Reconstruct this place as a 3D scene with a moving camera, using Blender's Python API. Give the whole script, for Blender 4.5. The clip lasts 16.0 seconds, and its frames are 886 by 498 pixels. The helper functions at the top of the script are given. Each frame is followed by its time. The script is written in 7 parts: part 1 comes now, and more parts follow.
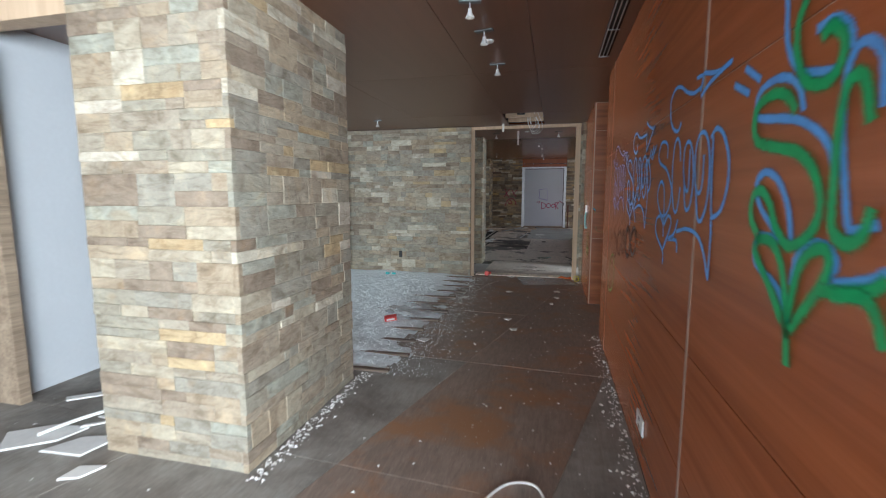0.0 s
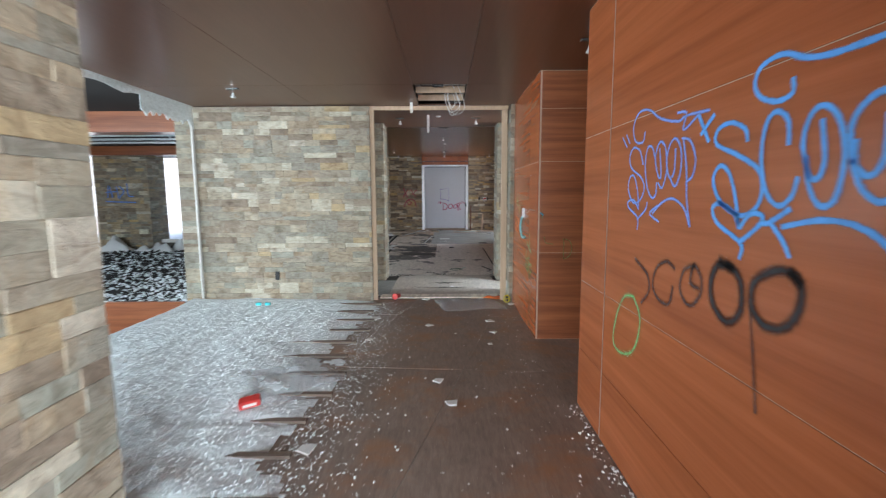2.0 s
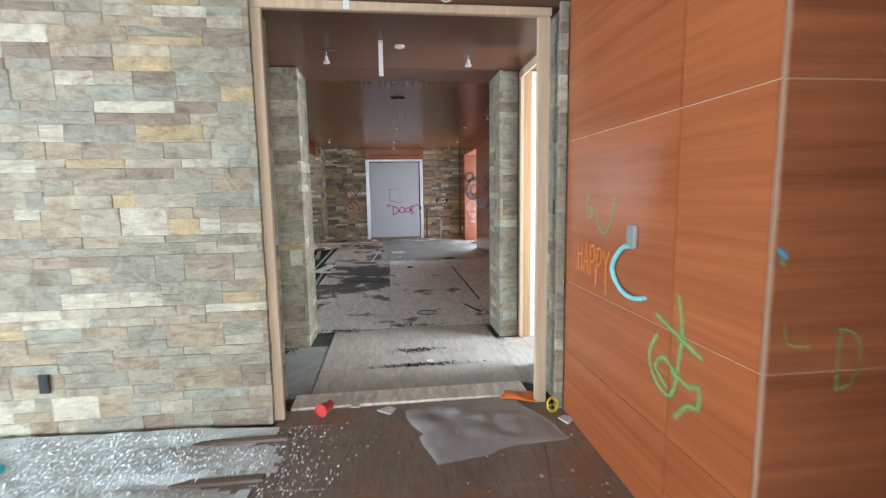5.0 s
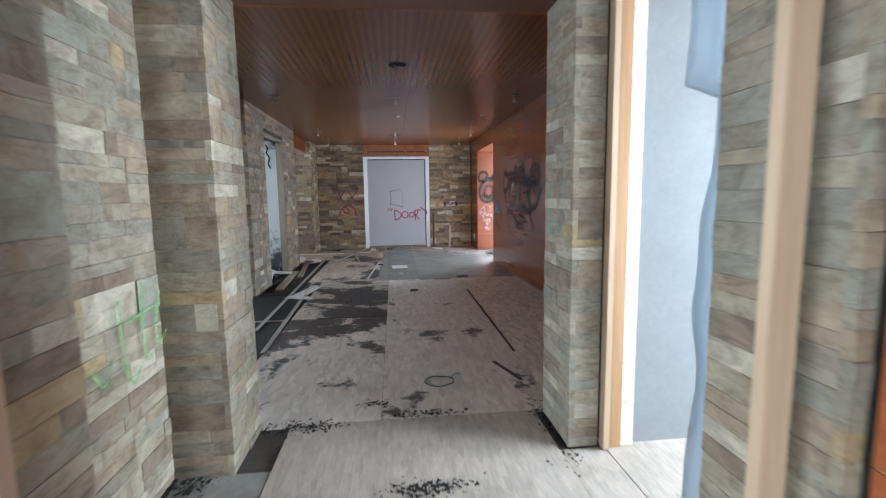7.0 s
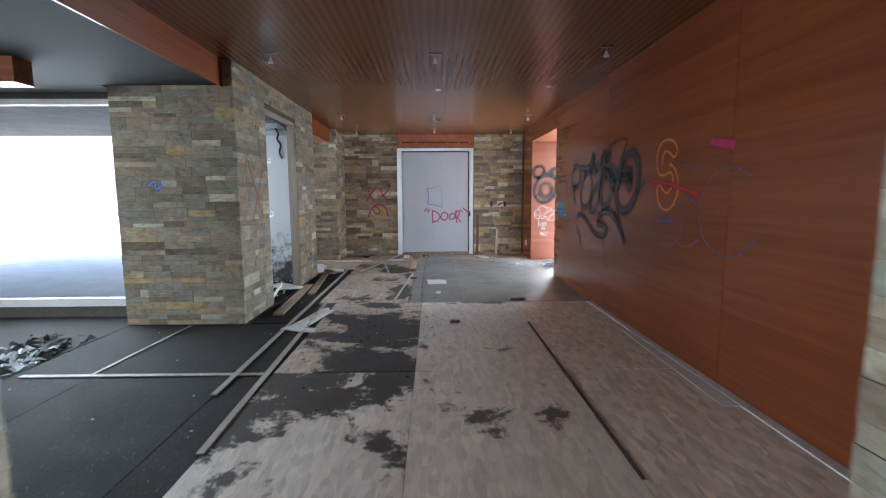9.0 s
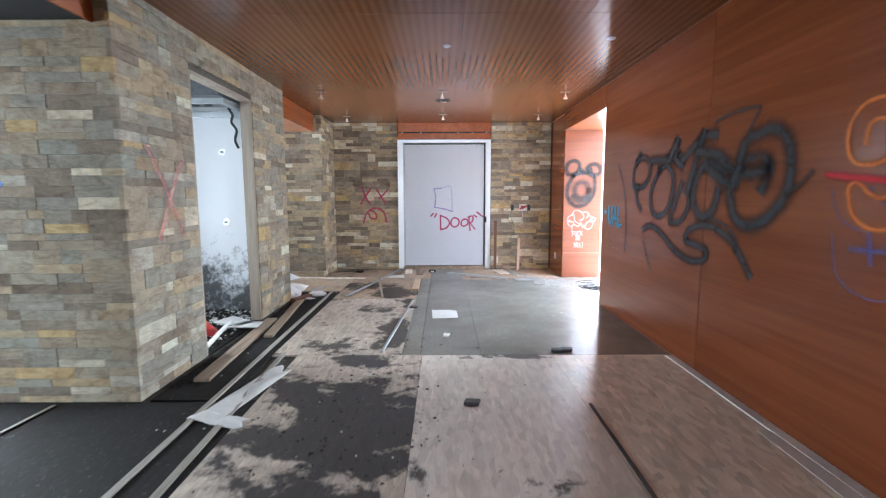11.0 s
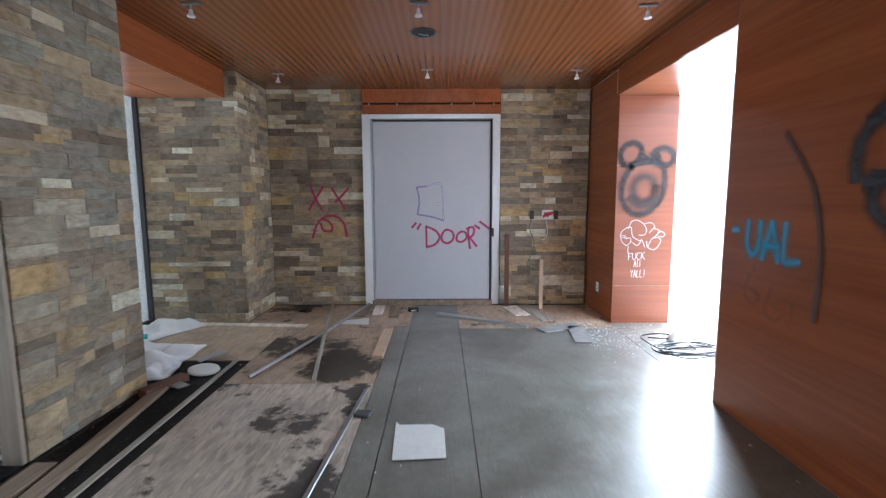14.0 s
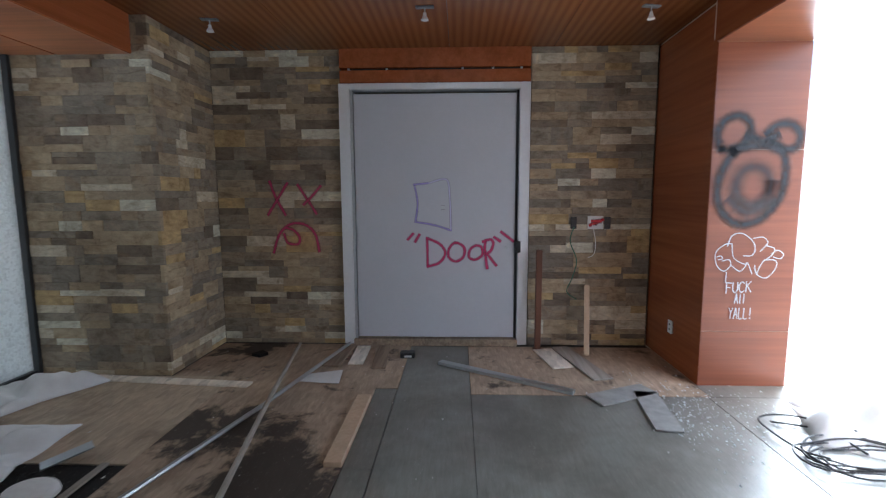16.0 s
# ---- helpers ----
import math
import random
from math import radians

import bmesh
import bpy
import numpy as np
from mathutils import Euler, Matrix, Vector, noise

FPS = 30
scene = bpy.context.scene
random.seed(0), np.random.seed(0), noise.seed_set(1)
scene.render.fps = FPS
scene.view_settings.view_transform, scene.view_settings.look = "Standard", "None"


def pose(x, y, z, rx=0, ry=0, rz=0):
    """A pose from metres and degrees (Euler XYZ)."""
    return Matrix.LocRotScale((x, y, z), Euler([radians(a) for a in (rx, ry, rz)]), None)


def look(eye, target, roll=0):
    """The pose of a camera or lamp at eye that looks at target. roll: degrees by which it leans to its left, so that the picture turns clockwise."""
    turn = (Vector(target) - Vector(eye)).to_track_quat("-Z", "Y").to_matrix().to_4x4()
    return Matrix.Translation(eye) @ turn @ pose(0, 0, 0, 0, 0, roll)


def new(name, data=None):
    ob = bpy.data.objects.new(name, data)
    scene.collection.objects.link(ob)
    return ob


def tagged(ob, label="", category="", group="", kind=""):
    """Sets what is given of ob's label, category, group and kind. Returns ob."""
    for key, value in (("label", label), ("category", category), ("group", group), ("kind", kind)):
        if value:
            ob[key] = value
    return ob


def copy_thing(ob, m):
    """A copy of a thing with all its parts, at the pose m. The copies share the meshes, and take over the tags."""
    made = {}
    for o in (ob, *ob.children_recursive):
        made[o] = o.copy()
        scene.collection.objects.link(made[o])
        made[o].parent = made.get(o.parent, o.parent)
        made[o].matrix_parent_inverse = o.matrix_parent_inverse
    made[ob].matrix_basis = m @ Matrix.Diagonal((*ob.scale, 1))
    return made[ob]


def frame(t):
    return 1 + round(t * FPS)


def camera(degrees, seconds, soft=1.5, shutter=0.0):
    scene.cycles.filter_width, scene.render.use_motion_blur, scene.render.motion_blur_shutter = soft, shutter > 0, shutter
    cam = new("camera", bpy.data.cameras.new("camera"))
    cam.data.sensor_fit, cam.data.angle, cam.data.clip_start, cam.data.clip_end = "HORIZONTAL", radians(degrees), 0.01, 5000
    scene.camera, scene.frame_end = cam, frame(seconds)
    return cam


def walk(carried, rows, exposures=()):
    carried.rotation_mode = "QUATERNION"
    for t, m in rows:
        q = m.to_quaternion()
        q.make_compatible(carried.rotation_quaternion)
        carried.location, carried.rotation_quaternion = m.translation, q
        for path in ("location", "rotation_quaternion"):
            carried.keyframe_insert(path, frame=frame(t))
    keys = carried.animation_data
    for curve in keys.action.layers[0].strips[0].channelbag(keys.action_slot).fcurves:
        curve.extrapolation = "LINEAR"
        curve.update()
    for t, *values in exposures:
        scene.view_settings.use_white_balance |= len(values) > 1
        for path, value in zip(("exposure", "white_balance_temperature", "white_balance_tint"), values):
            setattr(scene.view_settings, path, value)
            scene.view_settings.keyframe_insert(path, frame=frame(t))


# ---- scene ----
cam = camera(88.9, 16.0, soft=1.15, shutter=0.5)
METRES, EYE, TILT, LEAN, TURN = 16.0, 1.5, 0.0, 0.0, 13.8
ROWS = [
    (0.0, 0.0, 0.0, 0.0, -0.01, -6.97, 0.04),
    (0.5, -0.0001, 0.0271, 0.0011, -1.08, -6.95, 0.43),
    (1.0, -0.0034, 0.0552, 0.0003, -3.38, -6.95, 0.28),
    (1.5, -0.0028, 0.0852, -0.0016, -9.01, -6.94, 0.25),
    (2.0, 0.0006, 0.1175, 0.0, -13.45, -6.99, 0.28),
    (2.5, 0.0024, 0.1508, 0.0002, -18.09, -7.01, 0.39),
    (3.0, 0.0105, 0.1861, -0.0007, -19.91, -7.05, 0.75),
    (5.5, 0.0427, 0.3526, -0.0008, -20.56, -6.86, 0.88),
    (6.0, 0.0511, 0.3834, -0.0011, -19.72, -6.83, 0.89),
    (6.5, 0.0616, 0.4129, -0.0001, -20.58, -6.81, 0.74),
    (7.0, 0.0715, 0.4411, 0.0017, -20.01, -6.76, 0.85),
    (7.5, 0.0778, 0.4709, 0.0006, -19.21, -6.72, 0.53),
    (8.0, 0.0876, 0.5009, -0.0009, -17.61, -6.67, 0.43),
    (10.5, 0.1264, 0.6522, 0.0004, -13.8, -6.72, 0.12),
    (11.0, 0.136, 0.6832, 0.0014, -13.79, -6.68, 0.19),
    (11.5, 0.144, 0.7141, 0.0023, -14.58, -6.68, 0.2),
    (12.0, 0.1557, 0.7437, 0.0018, -14.23, -6.68, 0.24),
    (12.5, 0.1641, 0.7749, 0.0016, -13.21, -6.73, 0.27),
    (13.0, 0.1737, 0.8048, 0.0015, -14.14, -6.71, 0.31),
    (13.5, 0.1844, 0.8335, 0.0024, -13.99, -6.67, 0.22),
    (14.0, 0.1908, 0.8637, 0.0027, -13.98, -6.64, 0.2),
    (14.5, 0.2003, 0.8914, 0.0014, -13.61, -6.57, 0.24),
    (15.0, 0.2081, 0.917, 0.0016, -12.72, -6.42, 0.26),
    (15.5, 0.2133, 0.9428, 0.0022, -12.54, -6.47, 0.18),
    (16.0, 0.223, 0.9682, 0.0027, -11.87, -6.55, 0.16),
]
EXPOSURES = [(0.0, 1.75, 6200, 8), (1.5, 2.4, 6200, 8), (2.5, 2.7, 6200, 6), (5.5, 3.0, 6200, 6), (6.5, 2.95, 6100, 7), (8.0, 2.75, 6000, 8), (10.5, 3.65, 6000, 8), (11.5, 3.8, 6000, 8), (13.0, 3.45, 5900, 8), (16.0, 2.15, 6000, 8)]
walk(cam, [(t, pose(0, 0, EYE, TILT, LEAN, TURN) @ pose(METRES * x, METRES * y, METRES * z, 90 + pitch, roll, yaw)) for t, x, y, z, yaw, pitch, roll in ROWS], EXPOSURES)
SKY, L_ENTRANCE, L_LOBBY_FILL, L_STAIR, L_SOUTH_FILL, L_WEST_FILL, L_SIDE, L_EAST, L_NORTHEAST, L_BAY, L_CLOSET_FILL = 0.15, 60, 335, 27, 88, 24, 45, 33, 90, 13, 2.2


# ---- world and light ----
world = bpy.data.worlds.new("overcast_sky")
scene.world = world
world.use_nodes = True
_wn = world.node_tree.nodes
_sky = _wn.new("ShaderNodeTexSky")
_sky.sky_type = "NISHITA"
_sky.sun_disc = False
_sky.sun_elevation = radians(59.5)
_sky.sun_rotation = radians(180)
_sky.air_density, _sky.dust_density = 1.0, 4.0
_wn["Background"].inputs["Strength"].default_value = SKY
world.node_tree.links.new(_sky.outputs["Color"], _wn["Background"].inputs["Color"])

_sun = bpy.data.lights.new("sun", "SUN")
_sun.energy, _sun.angle, _sun.color = 0.5, radians(20), (1.0, 0.96, 0.9)
new("sun", _sun).matrix_world = look((0, -20, 34), (0, 0, 0))


def window_light(name, eye, target, width, height, watts, color=(0.86, 0.94, 1.0), spread=180):
    """Skylight that enters by an opening; some openings are added, out of view."""
    data = bpy.data.lights.new(name, "AREA")
    data.shape, data.size, data.size_y, data.energy, data.color = "RECTANGLE", width, height, watts, color
    data.spread = radians(spread)
    ob = new(name, data)
    ob.matrix_world = look(eye, target)
    return ob


window_light("entrance_daylight", (-1.9, -3.55, 1.45), (-1.2, 0, 1.25), 5.6, 2.2, L_ENTRANCE)
window_light("stair_hall_daylight", (-6.2, 15.0, 1.7), (-0.6, 11.9, 0.0), 3.6, 2.0, L_STAIR, spread=120)
window_light("far_window_daylight", (-11.1, 15.0, 1.4), (-11.1, 10, 1.4), 1.9, 2.3, L_STAIR * 0.5)
# Added lamp at an unseen opening, to light the cross wall and stone block.
window_light("stair_south_daylight", (-7.6, 2.3, 1.5), (-4.2, 9.0, 0.9), 5.0, 2.2, L_SOUTH_FILL)
# Added lamp, no glazing known here; narrow beam for the tagged hall wall.
window_light("west_glazing_daylight", (-12.1, 5.0, 1.5), (0.5, 4.4, 1.3), 4.4, 2.2, L_WEST_FILL, spread=66)
# Added fill lamp in an unseen lobby, for the pier's right face.
window_light("lobby_daylight", (2.3, -3.4, 1.55), (-1.3, 4.5, 1.2), 3.4, 2.2, L_LOBBY_FILL)
window_light("side_room_daylight", (3.38, 8.85, 1.5), (0.5, 9.0, 1.4), 1.4, 1.7, L_SIDE)
window_light("east_opening_daylight", (3.58, 19.1, 1.75), (0.0, 18.0, 0.2), 6.4, 3.6, L_EAST, spread=165)
window_light("northeast_daylight", (4.9, 22.2, 2.5), (0.3, 16.6, 0.2), 4.0, 3.2, L_NORTHEAST, spread=110)
# Added lamp at an opening out of view, to brighten the closet walls.
window_light("closet_window_daylight", (-4.14, 15.44, 1.5), (-3.3, 16.6, 1.5), 0.85, 2.1, L_CLOSET_FILL)
window_light("bay_window_daylight", (-4.75, 18.7, 1.45), (0, 18.7, 1.2), 2.0, 2.5, L_BAY)

# ---- materials ----


def material(name):
    mat = bpy.data.materials.new(name)
    mat.use_nodes = True
    return mat, mat.node_tree.nodes, mat.node_tree.links, mat.node_tree.nodes["Principled BSDF"]


def ramp(nodes, stops, mode="LINEAR"):
    node = nodes.new("ShaderNodeValToRGB")
    node.color_ramp.interpolation = mode
    els = node.color_ramp.elements
    while len(els) < len(stops):
        els.new(0.5)
    for el, (p, c) in zip(els, stops):
        el.position, el.color = p, (*c, 1)
    return node


def position(nodes, links, scale=(1, 1, 1), space="world"):
    """World coordinates, stretched by scale."""
    if space == "world":
        src = nodes.new("ShaderNodeNewGeometry").outputs["Position"]
    else:
        src = nodes.new("ShaderNodeTexCoord").outputs["Object"]
    m = nodes.new("ShaderNodeMapping")
    m.inputs["Scale"].default_value = scale
    links.new(src, m.inputs["Vector"])
    return m


def noise_node(nodes, links, vec, scale, detail=4, rough=0.6, distortion=0.0):
    n = nodes.new("ShaderNodeTexNoise")
    n.inputs["Scale"].default_value, n.inputs["Detail"].default_value = scale, detail
    n.inputs["Roughness"].default_value, n.inputs["Distortion"].default_value = rough, distortion
    links.new(vec.outputs["Vector"], n.inputs["Vector"])
    return n


def mixed(nodes, links, fac, a, b, blend="MIX"):
    """A colour mix; fac, a and b are sockets or plain values."""
    n = nodes.new("ShaderNodeMix")
    n.data_type, n.blend_type = "RGBA", blend
    for socket, value in ((n.inputs[0], fac), (n.inputs[6], a), (n.inputs[7], b)):
        if hasattr(value, "is_output"):
            links.new(value, socket)
        else:
            socket.default_value = value if isinstance(value, (int, float)) else (*value, 1)
    return n.outputs[2]


def maths(nodes, links, op, a, b=0.0):
    n = nodes.new("ShaderNodeMath")
    n.operation = op
    for socket, value in ((n.inputs[0], a), (n.inputs[1], b)):
        if hasattr(value, "is_output"):
            links.new(value, socket)
        else:
            socket.default_value = value
    return n.outputs[0]


def bump(nodes, links, bsdf, height, strength=0.3, distance=0.01):
    n = nodes.new("ShaderNodeBump")
    n.inputs["Strength"].default_value, n.inputs["Distance"].default_value = strength, distance
    links.new(height, n.inputs["Height"])
    links.new(n.outputs["Normal"], bsdf.inputs["Normal"])


def plain(name, color, rough=0.6, metal=0.0, grain=0.15, scale=30.0, relief=0.1):
    """A surface of one paint or metal, with a little grime and unevenness."""
    mat, nodes, links, bsdf = material(name)
    vec = position(nodes, links)
    fine, broad = noise_node(nodes, links, vec, scale), noise_node(nodes, links, vec, scale / 12)
    both = maths(nodes, links, "MULTIPLY", fine.outputs[0], broad.outputs[0])
    shade = ramp(nodes, [(0.1, tuple(c * (1 - grain) for c in color)), (0.4, color)])
    links.new(both, shade.inputs[0])
    links.new(shade.outputs[0], bsdf.inputs["Base Color"])
    bsdf.inputs["Roughness"].default_value, bsdf.inputs["Metallic"].default_value = rough, metal
    bump(nodes, links, bsdf, fine.outputs[0], relief, 0.004)
    return mat


def stone_material(name, stops):
    """Quartzite ledgestone: every piece its own tone, with blotches and cleft relief."""
    mat, nodes, links, bsdf = material(name)
    rnd = nodes.new("ShaderNodeObjectInfo").outputs["Random"]
    tones = ramp(nodes, stops, "CONSTANT")
    links.new(rnd, tones.inputs[0])
    vec = position(nodes, links)
    shift = nodes.new("ShaderNodeVectorMath")
    shift.operation = "SCALE"
    comb = nodes.new("ShaderNodeCombineXYZ")
    for i in range(3):
        links.new(rnd, comb.inputs[i])
    links.new(comb.outputs[0], shift.inputs[0])
    shift.inputs["Scale"].default_value = 37.0
    links.new(shift.outputs[0], vec.inputs["Location"])
    broad = noise_node(nodes, links, vec, 6, 5, 0.65, 0.6)
    fine = noise_node(nodes, links, vec, 55, 6, 0.7)
    blot = ramp(nodes, [(0.3, (0.58, 0.53, 0.47)), (0.45, (0.92, 0.9, 0.86)), (0.56, (1.02, 1.03, 1.0)), (0.7, (1.3, 1.24, 1.12))])
    links.new(broad.outputs[0], blot.inputs[0])
    col = mixed(nodes, links, 1.0, tones.outputs[0], blot.outputs[0], "MULTIPLY")
    cleft = position(nodes, links, (1.0, 1.0, 3.2))
    links.new(shift.outputs[0], cleft.inputs["Location"])
    layer = noise_node(nodes, links, cleft, 5.5, 7, 0.62, 1.4)
    flame = ramp(nodes, [(0.36, (0.66, 0.62, 0.56)), (0.5, (1, 1, 1)), (0.64, (1.16, 1.16, 1.14))])
    links.new(layer.outputs[0], flame.inputs[0])
    col = mixed(nodes, links, 0.65, col, flame.outputs[0], "MULTIPLY")
    grit = ramp(nodes, [(0.3, (0.88, 0.88, 0.88)), (0.6, (1.05, 1.05, 1.05))])
    links.new(fine.outputs[0], grit.inputs[0])
    col = mixed(nodes, links, 1.0, col, grit.outputs[0], "MULTIPLY")
    # rusty seams in some of the stones
    rust = ramp(nodes, [(0.60, (0, 0, 0)), (0.72, (1, 1, 1))])
    veins = noise_node(nodes, links, vec, 3.2, 3, 0.5, 1.5)
    links.new(veins.outputs[0], rust.inputs[0])
    fac = maths(nodes, links, "MULTIPLY", rust.outputs[0], 0.25)
    col = mixed(nodes, links, fac, col, (0.33, 0.2, 0.09))
    links.new(col, bsdf.inputs["Base Color"])
    bsdf.inputs["Roughness"].default_value = 0.78
    height = maths(nodes, links, "ADD", maths(nodes, links, "MULTIPLY", broad.outputs[0], 1.6), maths(nodes, links, "MULTIPLY", layer.outputs[0], 0.9))
    bump(nodes, links, bsdf, height, 0.75, 0.014)
    return mat


def veneer(name, tone, dark, along, rough=0.32, fine=34.0, contrast=1.0, streak=5.0, dusty=0.16, relief=0.05, stretch=0.045):
    """Stained wood veneer with the grain along one axis."""
    mat, nodes, links, bsdf = material(name)
    rnd = nodes.new("ShaderNodeObjectInfo").outputs["Random"]
    scale = [1.0, 1.0, 1.0]
    scale["xyz".index(along)] = stretch
    vec = position(nodes, links, tuple(scale))
    comb = nodes.new("ShaderNodeCombineXYZ")
    for i in range(3):
        links.new(maths(nodes, links, "MULTIPLY", rnd, 9.0), comb.inputs[i])
    links.new(comb.outputs[0], vec.inputs["Location"])
    lines = noise_node(nodes, links, vec, fine, 5, 0.65)
    bands = noise_node(nodes, links, vec, streak, 3, 0.55)
    grain = maths(nodes, links, "ADD", maths(nodes, links, "MULTIPLY", lines.outputs[0], 0.55), maths(nodes, links, "MULTIPLY", bands.outputs[0], 0.45))
    mid = tuple((a + b) / 2 for a, b in zip(tone, dark))
    lo = tuple(m + (d - m) * contrast for m, d in zip(mid, dark))
    hi = tuple(m + (t - m) * contrast for m, t in zip(mid, tone))
    shade = ramp(nodes, [(0.36, lo), (0.64, hi)])
    links.new(grain, shade.inputs[0])
    even = position(nodes, links)
    dust = noise_node(nodes, links, even, 2.2, 5, 0.6)
    scuff = noise_node(nodes, links, even, 60, 3, 0.6)
    veil = ramp(nodes, [(0.52, (0, 0, 0)), (0.85, (1, 1, 1))])
    links.new(dust.outputs[0], veil.inputs[0])
    col = mixed(nodes, links, maths(nodes, links, "MULTIPLY", veil.outputs[0], dusty), shade.outputs[0], (0.33, 0.25, 0.2))
    links.new(col, bsdf.inputs["Base Color"])
    bsdf.inputs["Roughness"].default_value = rough
    if dusty:
        gloss = ramp(nodes, [(0.3, (rough - 0.01,) * 3), (0.75, (rough + 0.03,) * 3)])
        links.new(dust.outputs[0], gloss.inputs[0])
        links.new(gloss.outputs[0], bsdf.inputs["Roughness"])
    if relief:
        bump(nodes, links, bsdf, maths(nodes, links, "ADD", lines.outputs[0], maths(nodes, links, "MULTIPLY", scuff.outputs[0], 0.2)), relief, 0.002)
    return mat


def ribbon_veneer(name, tone, dark, period):
    """Lacquered quarter-cut veneer: soft even ribbons along y, slip-matched, with fine pores."""
    mat, nodes, links, bsdf = material(name)
    vec, even = position(nodes, links, (1.0, 0.03, 1.0)), position(nodes, links)
    sep = nodes.new("ShaderNodeSeparateXYZ")
    links.new(even.outputs["Vector"], sep.inputs[0])
    sway = noise_node(nodes, links, vec, 1.6, 3, 0.5)
    fine = noise_node(nodes, links, vec, 60, 4, 0.6)
    fade = noise_node(nodes, links, even, 1.1, 3, 0.5)
    turn = maths(nodes, links, "ADD", maths(nodes, links, "MULTIPLY", sep.outputs[0], math.tau / period), maths(nodes, links, "MULTIPLY", sway.outputs[0], 5.0))
    wave = maths(nodes, links, "ADD", 0.5, maths(nodes, links, "MULTIPLY", maths(nodes, links, "SINE", turn), 0.5))
    soft = maths(nodes, links, "MULTIPLY", wave, maths(nodes, links, "ADD", 0.35, maths(nodes, links, "MULTIPLY", fade.outputs[0], 0.6)))
    grain = maths(nodes, links, "ADD", soft, maths(nodes, links, "MULTIPLY", fine.outputs[0], 0.5))
    shade = ramp(nodes, [(0.15, dark), (0.95, tone)])
    links.new(grain, shade.inputs[0])
    links.new(shade.outputs[0], bsdf.inputs["Base Color"])
    bsdf.inputs["Roughness"].default_value = 0.25
    return mat


def subfloor(name, light, dark, stain, amount, along="y", rough=0.6, scale=1.3, gloss=0.0, feather=0.04, pools=(), strands=0.0, sheen=0.5):
    """Trodden sheet flooring: flecked grain, grime, and stains of their own shape where water stood."""
    mat, nodes, links, bsdf = material(name)
    st = [1.0, 1.0, 1.0]
    st["xyz".index(along)] = 0.16
    vec, even = position(nodes, links, tuple(st)), position(nodes, links)
    flake = noise_node(nodes, links, vec, 42, 5, 0.7)
    broad = noise_node(nodes, links, even, 2.4, 7, 0.66, 0.4)
    shade = ramp(nodes, [(0.28, dark), (0.62, light)])
    links.new(maths(nodes, links, "ADD", maths(nodes, links, "MULTIPLY", flake.outputs[0], 0.5), maths(nodes, links, "MULTIPLY", broad.outputs[0], 0.5)), shade.inputs[0])
    wet = noise_node(nodes, links, even, scale, 12, 0.7, 0.25)
    edge = ramp(nodes, [(1 - amount - feather, (0, 0, 0)), (1 - amount + feather, (1, 1, 1))])
    damp = wet.outputs[0]
    if pools:
        damp = maths(nodes, links, "ADD", maths(nodes, links, "MULTIPLY", wet.outputs[0], 1.9), -0.45)
    for cx, cy, rx, ry in pools:
        local = nodes.new("ShaderNodeMapping")
        local.inputs["Location"].default_value, local.inputs["Scale"].default_value = (-cx / rx, -cy / ry, 0), (1 / rx, 1 / ry, 0)
        links.new(even.inputs["Vector"].links[0].from_socket, local.inputs["Vector"])
        far = nodes.new("ShaderNodeVectorMath")
        far.operation = "LENGTH"
        links.new(local.outputs["Vector"], far.inputs[0])
        lift = maths(nodes, links, "MAXIMUM", maths(nodes, links, "SUBTRACT", 1.35, far.outputs["Value"]), 0.0)
        damp = maths(nodes, links, "ADD", damp, maths(nodes, links, "MULTIPLY", lift, 0.3))
    links.new(damp, edge.inputs[0])
    base = shade.outputs[0]
    if strands:
        chips = nodes.new("ShaderNodeTexVoronoi")
        chips.inputs["Scale"].default_value = 26.0
        warp = position(nodes, links, (1.0, 0.33, 1.0))
        links.new(warp.outputs["Vector"], chips.inputs["Vector"])
        tone = ramp(nodes, [(0.1, (1 - strands,) * 3), (0.55, (1.0, 1.0, 1.0)), (0.9, (1 + strands * 0.7,) * 3)])
        links.new(chips.outputs["Color"], tone.inputs[0])
        base = mixed(nodes, links, 1.0, base, tone.outputs[0], "MULTIPLY")
    col = mixed(nodes, links, maths(nodes, links, "MULTIPLY", edge.outputs[0], 0.94), base, stain)
    speck = noise_node(nodes, links, even, 95, 2, 0.5)
    dots = ramp(nodes, [(0.69, (0, 0, 0)), (0.74, (1, 1, 1))])
    links.new(speck.outputs[0], dots.inputs[0])
    col = mixed(nodes, links, maths(nodes, links, "MULTIPLY", dots.outputs[0], 0.5), col, (0.5, 0.49, 0.46))
    links.new(col, bsdf.inputs["Base Color"])
    r = ramp(nodes, [(0.3, (rough - gloss,) * 3), (0.7, (rough + 0.12,) * 3)])
    links.new(broad.outputs[0], r.inputs[0])
    links.new(r.outputs[0], bsdf.inputs["Roughness"])
    bsdf.inputs["Specular IOR Level"].default_value = sheen
    bump(nodes, links, bsdf, maths(nodes, links, "ADD", flake.outputs[0], broad.outputs[0]), 0.22, 0.004)
    return mat


